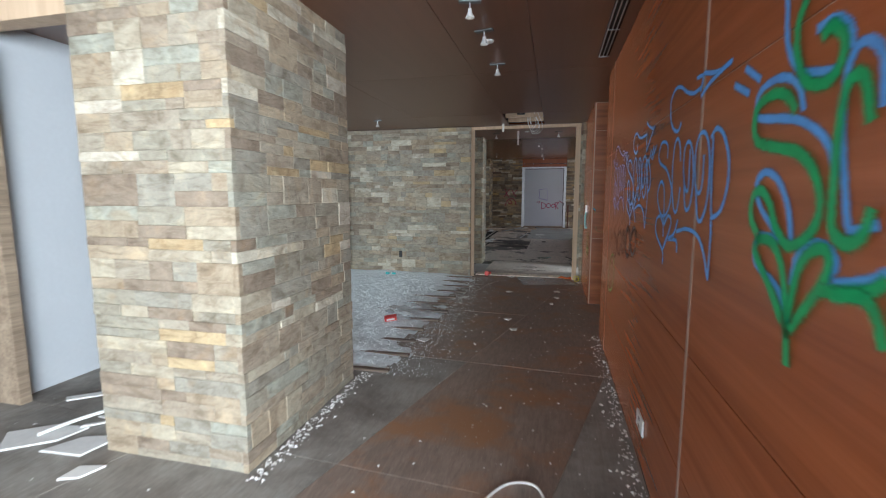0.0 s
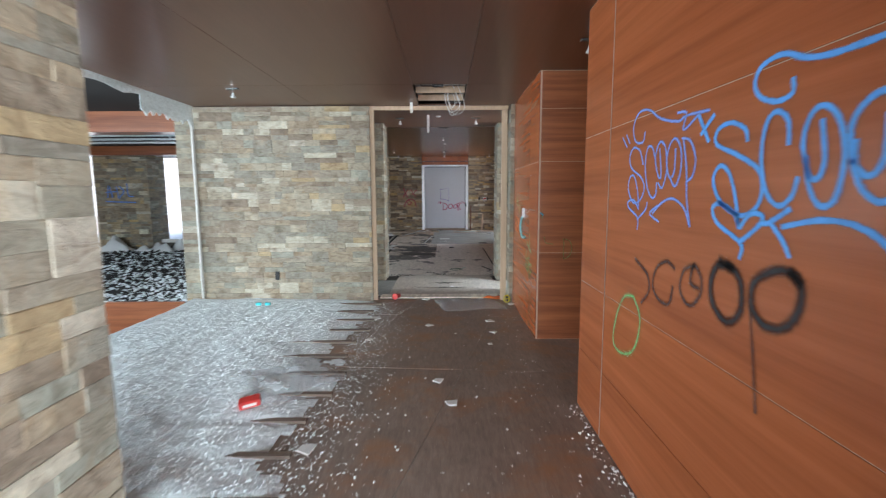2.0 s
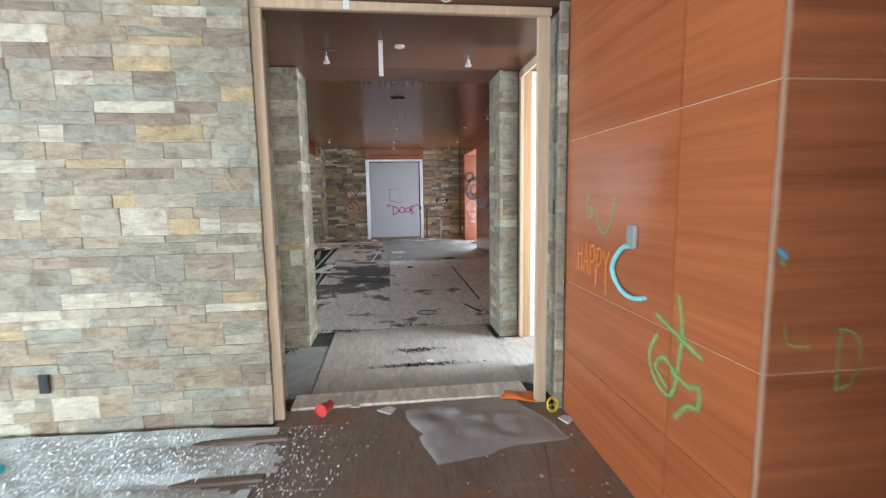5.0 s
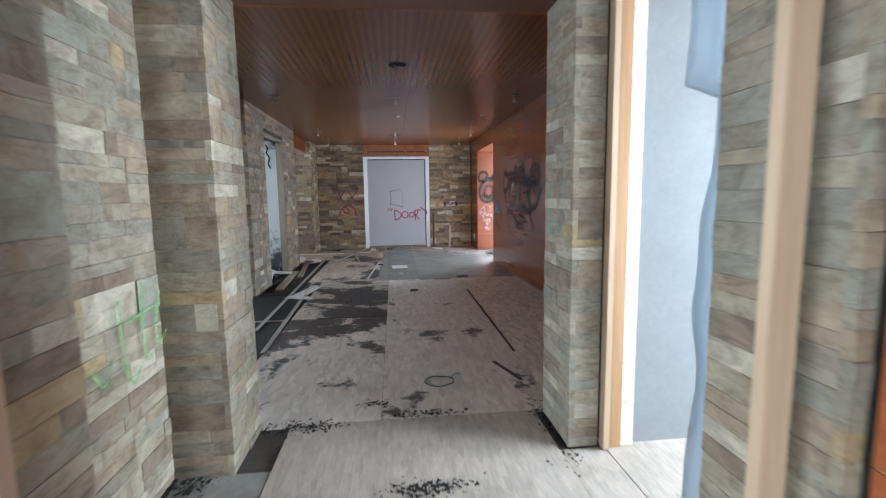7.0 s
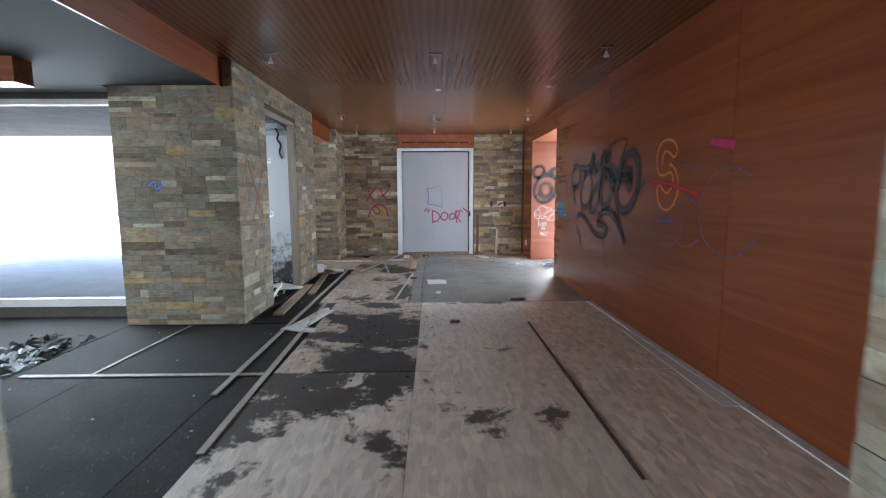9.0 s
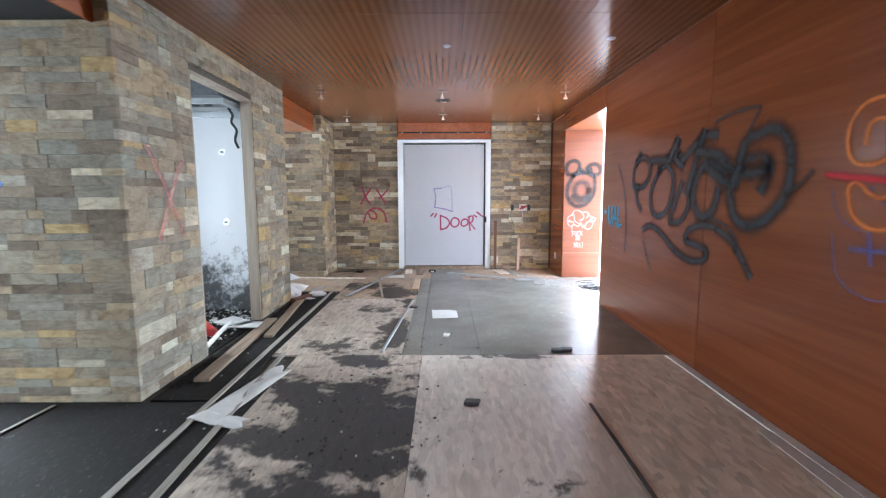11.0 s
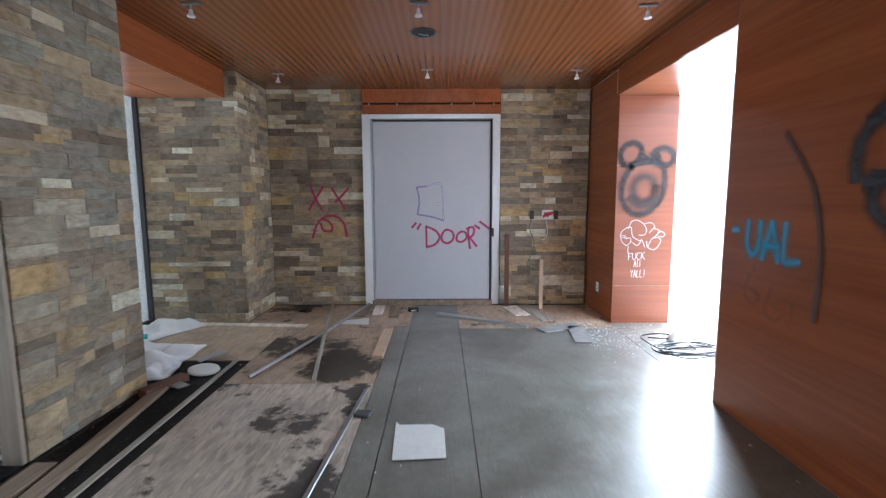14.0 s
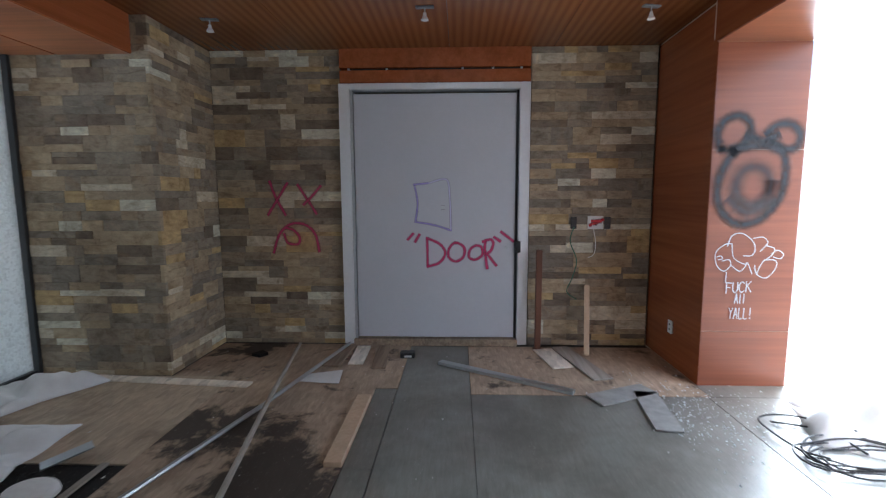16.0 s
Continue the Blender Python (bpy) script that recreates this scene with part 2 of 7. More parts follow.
def spray(name, color, soft=0.5):
    """Spray paint: dense in the middle of the stroke, speckled at its edge."""
    mat, nodes, links, bsdf = material(name)
    uv = nodes.new("ShaderNodeTexCoord").outputs["UV"]
    sep = nodes.new("ShaderNodeSeparateXYZ")
    links.new(uv, sep.inputs[0])
    off = maths(nodes, links, "ABSOLUTE", maths(nodes, links, "SUBTRACT", maths(nodes, links, "MULTIPLY", sep.outputs[0], 2.0), 1.0))
    vec = position(nodes, links)
    mist = noise_node(nodes, links, vec, 260, 2, 0.6)
    body = noise_node(nodes, links, vec, 14, 3, 0.6)
    inside = maths(nodes, links, "SUBTRACT", 1.0, off)
    dense = maths(nodes, links, "ADD", maths(nodes, links, "DIVIDE", inside, soft), maths(nodes, links, "MULTIPLY", maths(nodes, links, "SUBTRACT", mist.outputs[0], 0.66), 2.0))
    clamp = nodes.new("ShaderNodeClamp")
    links.new(dense, clamp.inputs[0])
    alpha = maths(nodes, links, "MULTIPLY", clamp.outputs[0], maths(nodes, links, "ADD", 0.62, maths(nodes, links, "MULTIPLY", body.outputs[0], 0.5)))
    links.new(alpha, bsdf.inputs["Alpha"])
    bsdf.inputs["Base Color"].default_value = (*color, 1)
    bsdf.inputs["Roughness"].default_value = 0.5
    return mat


def drywall_material():
    """White wallboard with black mould that climbs from the floor in patches."""
    mat, nodes, links, bsdf = material("mouldy_wallboard")
    even = position(nodes, links)
    sep = nodes.new("ShaderNodeSeparateXYZ")
    links.new(even.outputs["Vector"], sep.inputs[0])
    a, b = noise_node(nodes, links, even, 2.6, 8, 0.7), noise_node(nodes, links, even, 22, 4, 0.7)
    spread = maths(nodes, links, "SUBTRACT", maths(nodes, links, "ADD", a.outputs[0], maths(nodes, links, "MULTIPLY", b.outputs[0], 0.35)),
                   maths(nodes, links, "MULTIPLY", maths(nodes, links, "MAXIMUM", sep.outputs[2], 0.15), 0.36))
    edge = ramp(nodes, [(0.37, (0, 0, 0)), (0.55, (1, 1, 1))])
    links.new(spread, edge.inputs[0])
    col = mixed(nodes, links, maths(nodes, links, "MULTIPLY", edge.outputs[0], 0.92), (0.78, 0.8, 0.82), (0.05, 0.05, 0.05))
    links.new(col, bsdf.inputs["Base Color"])
    bsdf.inputs["Roughness"].default_value = 0.75
    return mat


def glassy(name, color, rough=0.15, alpha=0.5, scale=60.0, low=0.45, relief=0.6):
    """Crazed safety glass or film: part clear, part milky."""
    mat, nodes, links, bsdf = material(name)
    even = position(nodes, links)
    cells = nodes.new("ShaderNodeTexVoronoi")
    cells.inputs["Scale"].default_value = scale
    links.new(even.outputs["Vector"], cells.inputs["Vector"])
    tone = ramp(nodes, [(0.0, tuple(c * low for c in color)), (0.6, color)])
    links.new(cells.outputs["Color"], tone.inputs[0])
    links.new(tone.outputs[0], bsdf.inputs["Base Color"])
    bsdf.inputs["Roughness"].default_value, bsdf.inputs["Alpha"].default_value = rough, alpha
    bump(nodes, links, bsdf, cells.outputs["Distance"], relief, 0.01)
    return mat


STONE = stone_material("ledgestone", [(0.0, (0.305, 0.25, 0.185)), (0.13, (0.265, 0.245, 0.2)), (0.28, (0.34, 0.3, 0.235)), (0.42, (0.25, 0.235, 0.2)), (0.54, (0.29, 0.255, 0.205)),
                                      (0.66, (0.225, 0.18, 0.14)), (0.75, (0.44, 0.405, 0.335)), (0.8, (0.275, 0.23, 0.18)), (0.86, (0.275, 0.275, 0.235)), (0.93, (0.37, 0.285, 0.175)), (0.97, (0.43, 0.39, 0.33))])
BROWN_STONE = stone_material("brown_ledgestone", [(0.0, (0.354, 0.275, 0.183)), (0.14, (0.262, 0.226, 0.177)), (0.28, (0.415, 0.329, 0.22)), (0.42, (0.213, 0.183, 0.149)), (0.54, (0.329, 0.268, 0.195)),
                                                   (0.66, (0.177, 0.137, 0.101)), (0.75, (0.561, 0.5, 0.39)), (0.81, (0.275, 0.226, 0.171)), (0.9, (0.464, 0.336, 0.171)), (0.96, (0.6, 0.586, 0.488))])
# Darker copies of the hall veneers; the room's shade is put into their colour.
SHADED_WALL_WOOD = veneer("shaded_wall_veneer", (0.26, 0.073, 0.026), (0.19, 0.05, 0.018), "y", 0.2, 22, 1.1, 5, 0.0, 0.0, 0.03)
BACKLIT_FACE_WOOD = veneer("backlit_face_veneer", (0.25, 0.075, 0.032), (0.175, 0.048, 0.021), "x", 0.36, 26, 1.0, 6, 0.0, 0.0, 0.03)
SEAM = plain("seam_filler", (0.5, 0.36, 0.27), 0.7)
MORTAR = plain("dark_mortar", (0.13, 0.118, 0.1), 0.9, grain=0.4)
WALL_WOOD = veneer("red_brown_veneer", (0.36, 0.108, 0.038), (0.255, 0.07, 0.024), "y", 0.27, 22, 1.1, 5, 0.0, 0.0, 0.03)
FACE_WOOD = veneer("banded_veneer", (0.36, 0.125, 0.052), (0.18, 0.056, 0.025), "x", 0.3, 26, 1.0, 9, 0.0, 0.0)
CEIL_WOOD = ribbon_veneer("ceiling_veneer", (0.24, 0.087, 0.03), (0.165, 0.054, 0.019), 0.074)
HALL_CEIL_WOOD = veneer("dark_ceiling_veneer", (0.15, 0.062, 0.034), (0.11, 0.043, 0.023), "y", 0.3, 26, 0.6, 6, 0.0, 0.0, 0.012)
PALE_WOOD = veneer("pale_pine", (0.62, 0.47, 0.33), (0.45, 0.32, 0.21), "z", 0.6, 40, 0.8, 8)
GREY_WOOD = veneer("weathered_board", (0.36, 0.28, 0.2), (0.16, 0.115, 0.08), "y", 0.65, 40, 1.0, 9)
WORN_WOOD = veneer("worn_beige_timber", (0.42, 0.36, 0.29), (0.26, 0.215, 0.165), "z", 0.7, 40, 1.0, 9)
OSB = subfloor("strand_board", (0.84, 0.77, 0.67), (0.64, 0.56, 0.46), (0.1, 0.085, 0.07), 0.28, rough=0.4, gloss=0.06, strands=0.24)
DUSTY_FLOOR = subfloor("dusty_screed", (0.33, 0.315, 0.285), (0.17, 0.157, 0.14), (0.12, 0.1, 0.086), 0.45, rough=0.7, feather=0.12)
DARK_SHEET = subfloor("damp_dark_plywood", (0.55, 0.47, 0.39), (0.24, 0.19, 0.15), (0.035, 0.029, 0.025), 0.36, scale=2.2, feather=0.05, pools=((-1.02, 16.0, 0.22, 0.6), (-1.3, 18.35, 0.5, 0.45), (-2.1, 18.75, 0.45, 0.4), (-1.0, 17.5, 0.1, 0.3)), strands=0.22)
BAY_FLOOR = subfloor("dirty_bay_plywood", (0.54, 0.43, 0.31), (0.3, 0.23, 0.16), (0.13, 0.1, 0.075), 0.4, feather=0.1, strands=0.15)
BROWN_SHEET = subfloor("brown_damp_plywood", (0.5, 0.38, 0.27), (0.22, 0.16, 0.115), (0.035, 0.027, 0.022), 0.33, scale=2.0, feather=0.07, pools=((-1.35, 18.2, 0.6, 0.45), (-2.0, 18.7, 0.4, 0.35), (-2.3, 20.3, 0.3, 0.3)), strands=0.15)
HALL_FLOOR = subfloor("brown_plywood", (0.29, 0.225, 0.185), (0.12, 0.09, 0.075), (0.3, 0.155, 0.08), 0.33, rough=0.45, gloss=0.1, scale=1.9, feather=0.16, pools=((-0.5, 2.75, 0.4, 0.3), (-0.1, 3.2, 0.3, 0.25), (-0.9, 2.6, 0.2, 0.2)), strands=0.1)
PASSAGE_FLOOR = subfloor("grey_brown_plywood", (0.5, 0.44, 0.38), (0.3, 0.26, 0.22), (0.05, 0.042, 0.038), 0.29, rough=0.55, strands=0.12)
BROWN_FLOOR = subfloor("trodden_plywood", (0.78, 0.72, 0.65), (0.55, 0.49, 0.43), (0.05, 0.044, 0.04), 0.3, rough=0.4, gloss=0.06, pools=((-0.62, 13.5, 0.16, 0.3), (-0.4, 15.25, 0.35, 0.12), (0.2, 15.3, 0.3, 0.1)), strands=0.16)
HALF_STAINED = subfloor("half_stained_plywood", (0.78, 0.72, 0.65), (0.55, 0.49, 0.43), (0.022, 0.02, 0.02), 0.33, rough=0.42, gloss=0.06, scale=1.6, pools=((-1.4, 12.6, 0.9, 0.5), (-1.8, 11.9, 0.35, 0.6)), strands=0.16)
BLACK_STAINED = subfloor("water_stained_plywood", (0.62, 0.53, 0.44), (0.3, 0.25, 0.21), (0.022, 0.02, 0.023), 0.47, scale=1.9, feather=0.06, pools=((-1.18, 13.9, 0.42, 0.85), (-1.0, 12.95, 0.5, 0.3)), strands=0.2)
GREY_FLOOR = subfloor("grey_sheet_floor", (0.25, 0.25, 0.222), (0.13, 0.127, 0.108), (0.1, 0.09, 0.073), 0.44, rough=0.36, gloss=0.08, feather=0.14, sheen=0.7)
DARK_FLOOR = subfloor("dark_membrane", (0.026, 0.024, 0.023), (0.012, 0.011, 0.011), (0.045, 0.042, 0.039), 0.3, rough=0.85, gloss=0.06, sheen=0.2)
SLAB = plain("bare_slab", (0.12, 0.11, 0.1), 0.85, grain=0.5)
DUST = plain("pale_joint_dust", (0.36, 0.33, 0.29), 0.9, grain=0.5)
RUBBER = plain("dusty_rubber", (0.1, 0.095, 0.1), 0.8, grain=0.5)
PALE_SCREED = plain("pale_grey_board", (0.34, 0.34, 0.32), 0.7, grain=0.4, scale=12)
WALLBOARD = drywall_material()
WHITE_BOARD = plain("white_board", (0.52, 0.55, 0.58), 0.6, grain=0.06)
DOOR_PAINT = plain("pale_grey_door", (0.5, 0.515, 0.55), 0.45, grain=0.05)
ALUMINIUM = plain("white_aluminium", (0.8, 0.82, 0.84), 0.28, 0.35, grain=0.08)
STEEL = plain("galvanised_steel", (0.5, 0.53, 0.55), 0.38, 0.85)
SHEET_STEEL = plain("dull_sheet_steel", (0.22, 0.235, 0.25), 0.45, 0.7, grain=0.4)
BLACK = plain("black_plastic", (0.015, 0.015, 0.016), 0.45)
DARK_STEEL = plain("dark_frame", (0.02, 0.022, 0.024), 0.4)
# Near-black, for the unlit depth of openings and for real black dirt.
VOID = plain("black_depth_and_dirt", (0.02, 0.018, 0.017), 0.9)
WHITE = plain("white_plastic", (0.75, 0.75, 0.73), 0.5)
PAPER = plain("paper", (0.72, 0.72, 0.7), 0.8)
RED = plain("red_plastic", (0.55, 0.03, 0.025), 0.4)
YELLOW = plain("yellow_plastic", (0.62, 0.52, 0.03), 0.45)
ORANGE_CAP = plain("orange_plastic", (0.7, 0.16, 0.03), 0.45)
TEAL = plain("teal_plastic", (0.05, 0.5, 0.52), 0.45)
GREEN_WIRE = plain("green_wire", (0.03, 0.16, 0.1), 0.5)
RUST = plain("red_brown_bar", (0.13, 0.05, 0.025), 0.6)
INSULATION = plain("white_fleece", (0.78, 0.8, 0.8), 0.95, grain=0.12, scale=14, relief=0.5)
CRUMBS = glassy("glass_crumbs", (0.76, 0.83, 0.85), 0.65, 1.0, 90, 0.86, 0.35)
CRAZED = glassy("crazed_glass", (0.85, 0.9, 0.9), 0.25, 0.85, 45, 0.75)
FILM = glassy("plastic_film", (0.74, 0.76, 0.78), 0.4, 0.24, 3, 0.9, 0.03)
GREY_FILM = glassy("grey_plastic_film", (0.36, 0.42, 0.47), 0.35, 0.9, 2, 0.8, 0.05)
GROUND = plain("pale_ground", (0.62, 0.62, 0.6), 0.9, grain=0.25)

# ---- builders ----


def box(bm, x0, x1, y0, y1, z0, z1):
    v = [bm.verts.new(p) for p in ((x0, y0, z0), (x1, y0, z0), (x1, y1, z0), (x0, y1, z0), (x0, y0, z1), (x1, y0, z1), (x1, y1, z1), (x0, y1, z1))]
    return [bm.faces.new([v[i] for i in f]) for f in ((3, 2, 1, 0), (4, 5, 6, 7), (0, 1, 5, 4), (1, 2, 6, 5), (2, 3, 7, 6), (3, 0, 4, 7))]


def tube(bm, points, radius, sides=8):
    """A round bar or wire along points."""
    pts = [Vector(p) for p in points]
    rings = []
    for i, p in enumerate(pts):
        d = (pts[min(i + 1, len(pts) - 1)] - pts[max(i - 1, 0)]).normalized()
        a = d.cross(Vector((0.13, 0.37, 0.92))).normalized()
        b = d.cross(a)
        rings.append([bm.verts.new(p + radius * (math.cos(k * math.tau / sides) * a + math.sin(k * math.tau / sides) * b)) for k in range(sides)])
    for r, s in zip(rings, rings[1:]):
        for k in range(sides):
            bm.faces.new((r[k], r[(k + 1) % sides], s[(k + 1) % sides], s[k]))
    bm.faces.new(rings[0][::-1])
    bm.faces.new(rings[-1])


def turned(bm, profile, centre=(0, 0, 0), sides=20):
    """A body of revolution about z from (radius, z) pairs."""
    c = Vector(centre)
    rings = [[bm.verts.new(c + Vector((r * math.cos(k * math.tau / sides), r * math.sin(k * math.tau / sides), z))) for k in range(sides)] for r, z in profile]
    for r, s in zip(rings, rings[1:]):
        for k in range(sides):
            bm.faces.new((r[k], r[(k + 1) % sides], s[(k + 1) % sides], s[k]))
    return rings


def mesh(name, bm, mat):
    data = bpy.data.meshes.new(name)
    bmesh.ops.recalc_face_normals(bm, faces=bm.faces)
    bm.to_mesh(data)
    bm.free()
    data.materials.append(mat)
    return data


def part(name, bm, mat, parent=None, label=""):
    ob = new(name, mesh(name, bm, mat))
    ob.parent = parent
    return tagged(ob, label) if label else ob


def block(name, mat, *dims, parent=None, label="", bevel=0.0):
    bm = bmesh.new()
    box(bm, *dims)
    if bevel:
        bmesh.ops.bevel(bm, geom=bm.edges[:], offset=bevel, segments=2, affect="EDGES")
    return part(name, bm, mat, parent, label)


def structure(name, mat, boxes, label, category="wall"):
    bm = bmesh.new()
    for b in boxes:
        box(bm, *b)
    return tagged(part(name, bm, mat), label, category, kind="structure")


def thing(name, label, category, m=None, group=""):
    ob = new(name)
    ob.empty_display_size = 0.1
    if m is not None:
        ob.matrix_basis = m
    return tagged(ob, label, category, group)


# ---- stone cladding ----
STONE_MESHES, BROWN_MESHES = [], []


def make_stone_meshes():
    """A few rough-faced pieces, one unit long and high, one unit deep, with broken arrises."""
    rng = random.Random(5)
    for k in range(12):
        bm = bmesh.new()
        nx, nz = 5, 4
        xs, zs = (0, 0.02, 0.5, 0.98, 1), (0, 0.06, 0.94, 1)
        grid = []
        tilt = rng.uniform(-0.1, 0.1)
        for i in range(nx):
            row = []
            for j in range(nz):
                rim = i in (0, nx - 1) or j in (0, nz - 1)
                y = -(0.925 + rng.uniform(-0.05, 0.03)) if rim else -(0.96 + tilt * (xs[i] - 0.5) + rng.uniform(-0.05, 0.05))
                row.append(bm.verts.new((xs[i] + (0 if rim else rng.uniform(-0.012, 0.012)), y, zs[j])))
            grid.append(row)
        for i in range(nx - 1):
            for j in range(nz - 1):
                bm.faces.new((grid[i][j], grid[i + 1][j], grid[i + 1][j + 1], grid[i][j + 1]))
        back = {}
        loop = [(i, 0) for i in range(nx)] + [(nx - 1, j) for j in range(1, nz)] + [(i, nz - 1) for i in range(nx - 2, -1, -1)] + [(0, j) for j in range(nz - 2, 0, -1)]
        for i, j in loop:
            back[i, j] = bm.verts.new((xs[i], 0, zs[j]))
        for p, q in zip(loop, loop[1:] + loop[:1]):
            bm.faces.new((grid[p[0]][p[1]], back[p], back[q], grid[q[0]][q[1]]))
        STONE_MESHES.append(mesh("stone", bm, STONE))
        brown = STONE_MESHES[-1].copy()
        brown.materials[0] = BROWN_STONE
        BROWN_MESHES.append(brown)


make_stone_meshes()
_rng = random.Random(21)
COURSES = [0.0]
while COURSES[-1] < 3.2:
    COURSES.append(COURSES[-1] + _rng.choice((0.1, 0.12, 0.135, 0.15, 0.17)))
CLAD = 0.034


def clad(wall, origin, angle, length, height, seed, ends=(0, 0), hole=None, bottom=0.0, brown=0.0):
    """Lays stones on a wall face. origin: its lower left corner as seen from the front; angle: the way it runs, in degrees about z.
    ends: 1 where the face turns an outer corner, so that the courses lap there. hole: u0, u1, top of an opening."""
    rng = random.Random(seed)
    base = pose(*origin, 0, 0, angle)
    for k, (z0, z1) in enumerate(zip(COURSES, COURSES[1:])):
        z0, z1 = max(z0, bottom), min(z1, height)
        if z1 - z0 < 0.025:
            continue
        near, far = (0.0, CLAD * ends[1]) if k % 2 else (CLAD * ends[0], 0.0)
        spans = [(-near, length + far)]
        if hole and z0 < hole[2] - 0.02:
            spans = [(-near, hole[0]), (hole[1], length + far)]
        for a, b in spans:
            u = a
            while u < b - 0.001:
                cell = rng.uniform(0.22, 0.72)
                if b - u - cell < 0.14:
                    cell = b - u
                tall = z1 - z0 < 0.115 and rng.random() < 0.75 or rng.random() < 0.16
                rows = [(z0, z1)] if tall else [(z0, z0 + (z1 - z0) * (m := rng.uniform(0.36, 0.64))), (z0 + (z1 - z0) * m, z1)]
                for s0, s1 in rows:
                    w = u
                    while w < u + cell - 0.001:
                        n = rng.uniform(0.15, 0.46)
                        if u + cell - w - n < 0.09:
                            n = u + cell - w
                        ob = new("stone", rng.choice(BROWN_MESHES if rng.random() < brown else STONE_MESHES))
                        ob.parent = wall
                        gap = 0.0008
                        deep = CLAD * rng.choice((0.95, 0.98, 1.0, 1.0, 1.02, 1.05, 1.14))
                        ob.matrix_basis = base @ Matrix.Translation((w + gap / 2, 0, s0 + gap / 2)) @ Matrix.Diagonal((n - gap, deep, s1 - s0 - gap, 1))
                        w += n
                u += cell


def panels(wall, axis, plane, out, us, zs, mat, thick=0.006, gap=0.004):
    """Veneered boards on a wall: axis 'x' is a wall that runs along y at x = plane; out: the way it faces."""
    for u0, u1 in zip(us, us[1:]):
        for z0, z1 in zip(zs, zs[1:]):
            lo, hi = sorted((plane, plane - out * thick))
            g = gap / 2
            dims = (lo, hi, u0 + g, u1 - g, z0 + g, z1 - g) if axis == "x" else (u0 + g, u1 - g, lo, hi, z0 + g, z1 - g)
            block("panel", mat, *dims, parent=wall, bevel=0.001)


# ---- floors ----
floor_hall = structure("floor_hall", DUST, [(-3.98, 1.9, -3.6, 8.0, -0.32, -0.0035), (1.9, 4.7, -3.6, 0.3, -0.32, -0.0035)], "dark brown plywood subfloor littered with glass", "floor")
floor_passage = structure("floor_passage", SLAB, [(-4.1, 3.4, 8.0, 10.1, -0.32, -0.022)], "grey-brown plywood floor between two stone piers", "floor")
floor_room = structure("floor_room", SLAB, [(-4.1, 2.45, 10.1, 20.7, -0.32, -0.022)], "stained sheets of subfloor with open joints", "floor")
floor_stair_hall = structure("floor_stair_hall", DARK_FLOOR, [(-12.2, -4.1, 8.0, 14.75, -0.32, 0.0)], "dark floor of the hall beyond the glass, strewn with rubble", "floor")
ground = structure("ground", GROUND, [(-400, 400, -400, -3.9, -0.5, -0.1), (-400, -12.6, -3.9, 400, -0.5, -0.1), (4.9, 400, -3.9, 400, -0.5, -0.1), (3.6, 4.9, 0.3, 400, -0.5, -0.1),
                                      (-12.6, 3.6, 21.2, 400, -0.5, -0.1), (2.45, 3.6, 10.3, 21.2, -0.5, -0.03), (-12.6, -4.1, 14.75, 21.2, -0.5, -0.1)], "pale bare ground outside", "ground")


def sheet(floor, mat, x0, x1, y0, y1, top=0.0, tilt=0.0):
    ob = block("floor_panel", mat, x0 + 0.0015, x1 - 0.0015, y0 + 0.0015, y1 - 0.0015, top - 0.02, top, parent=floor, bevel=0.002)
    return ob


def clipped(poly, axis, limit, keep_low):
    """The part of a convex outline on one side of a line across x or y."""
    out = []
    for p, q in zip(poly, poly[1:] + poly[:1]):
        inside = [(v[axis] <= limit) == keep_low for v in (p, q)]
        if inside[0]:
            out.append(p)
        if inside[0] != inside[1]:
            t = (limit - p[axis]) / (q[axis] - p[axis])
            out.append(tuple(a + (b - a) * t for a, b in zip(p, q)))
    return out


def skew_sheets():
    """Plywood sheets of the hall, laid askew to its walls."""
    along, across = Vector((math.sin(radians(14)), math.cos(radians(14)))), Vector((math.cos(radians(4)), -math.sin(radians(4))))
    start = Vector((-0.72, 3.85))
    for i in range(-5, 4):
        for j in range(-5, 4):
            o = start + across * 1.16 * i + along * 1.75 * j
            g = 0.003
            poly = [tuple(o + across * a + along * b) for a, b in ((g, g), (1.16 - g, g), (1.16 - g, 1.75 - g), (g, 1.75 - g))]
            for axis, limit, low in ((0, -3.96, False), (0, 1.88, True), (1, -3.58, False), (1, 7.99, True)):
                poly = clipped(poly, axis, limit, low) if len(poly) > 2 else []
            if len(poly) < 3:
                continue
            bm = bmesh.new()
            top = -0.0005 * ((i * 3 + j * 7) % 4)
            lo, hi = [bm.verts.new((x, y, -0.02)) for x, y in poly], [bm.verts.new((x, y, top)) for x, y in poly]
            bm.faces.new(lo[::-1])
            bm.faces.new(hi)
            for k in range(len(lo)):
                bm.faces.new((lo[k], lo[k - 1], hi[k - 1], hi[k]))
            dusty = i <= -1 and j <= -1 or i >= 1 and j <= -1
            part("floor_panel", bm, DUSTY_FLOOR if dusty else HALL_FLOOR, floor_hall)


skew_sheets()
sheet(floor_passage, PASSAGE_FLOOR, -1.3, 0.38, 8.46, 8.92, 0.004)
sheet(floor_passage, PASSAGE_FLOOR, -1.3, 0.38, 8.92, 10.1, 0.004)
sheet(floor_passage, OSB, -1.4, 0.32, 8.24, 8.46, 0.012)
sheet(floor_passage, HALL_FLOOR, -1.46, 0.42, 8.0, 8.24, -0.004)
sheet(floor_passage, PALE_SCREED, -1.79, -1.3, 8.47, 9.6, -0.002)
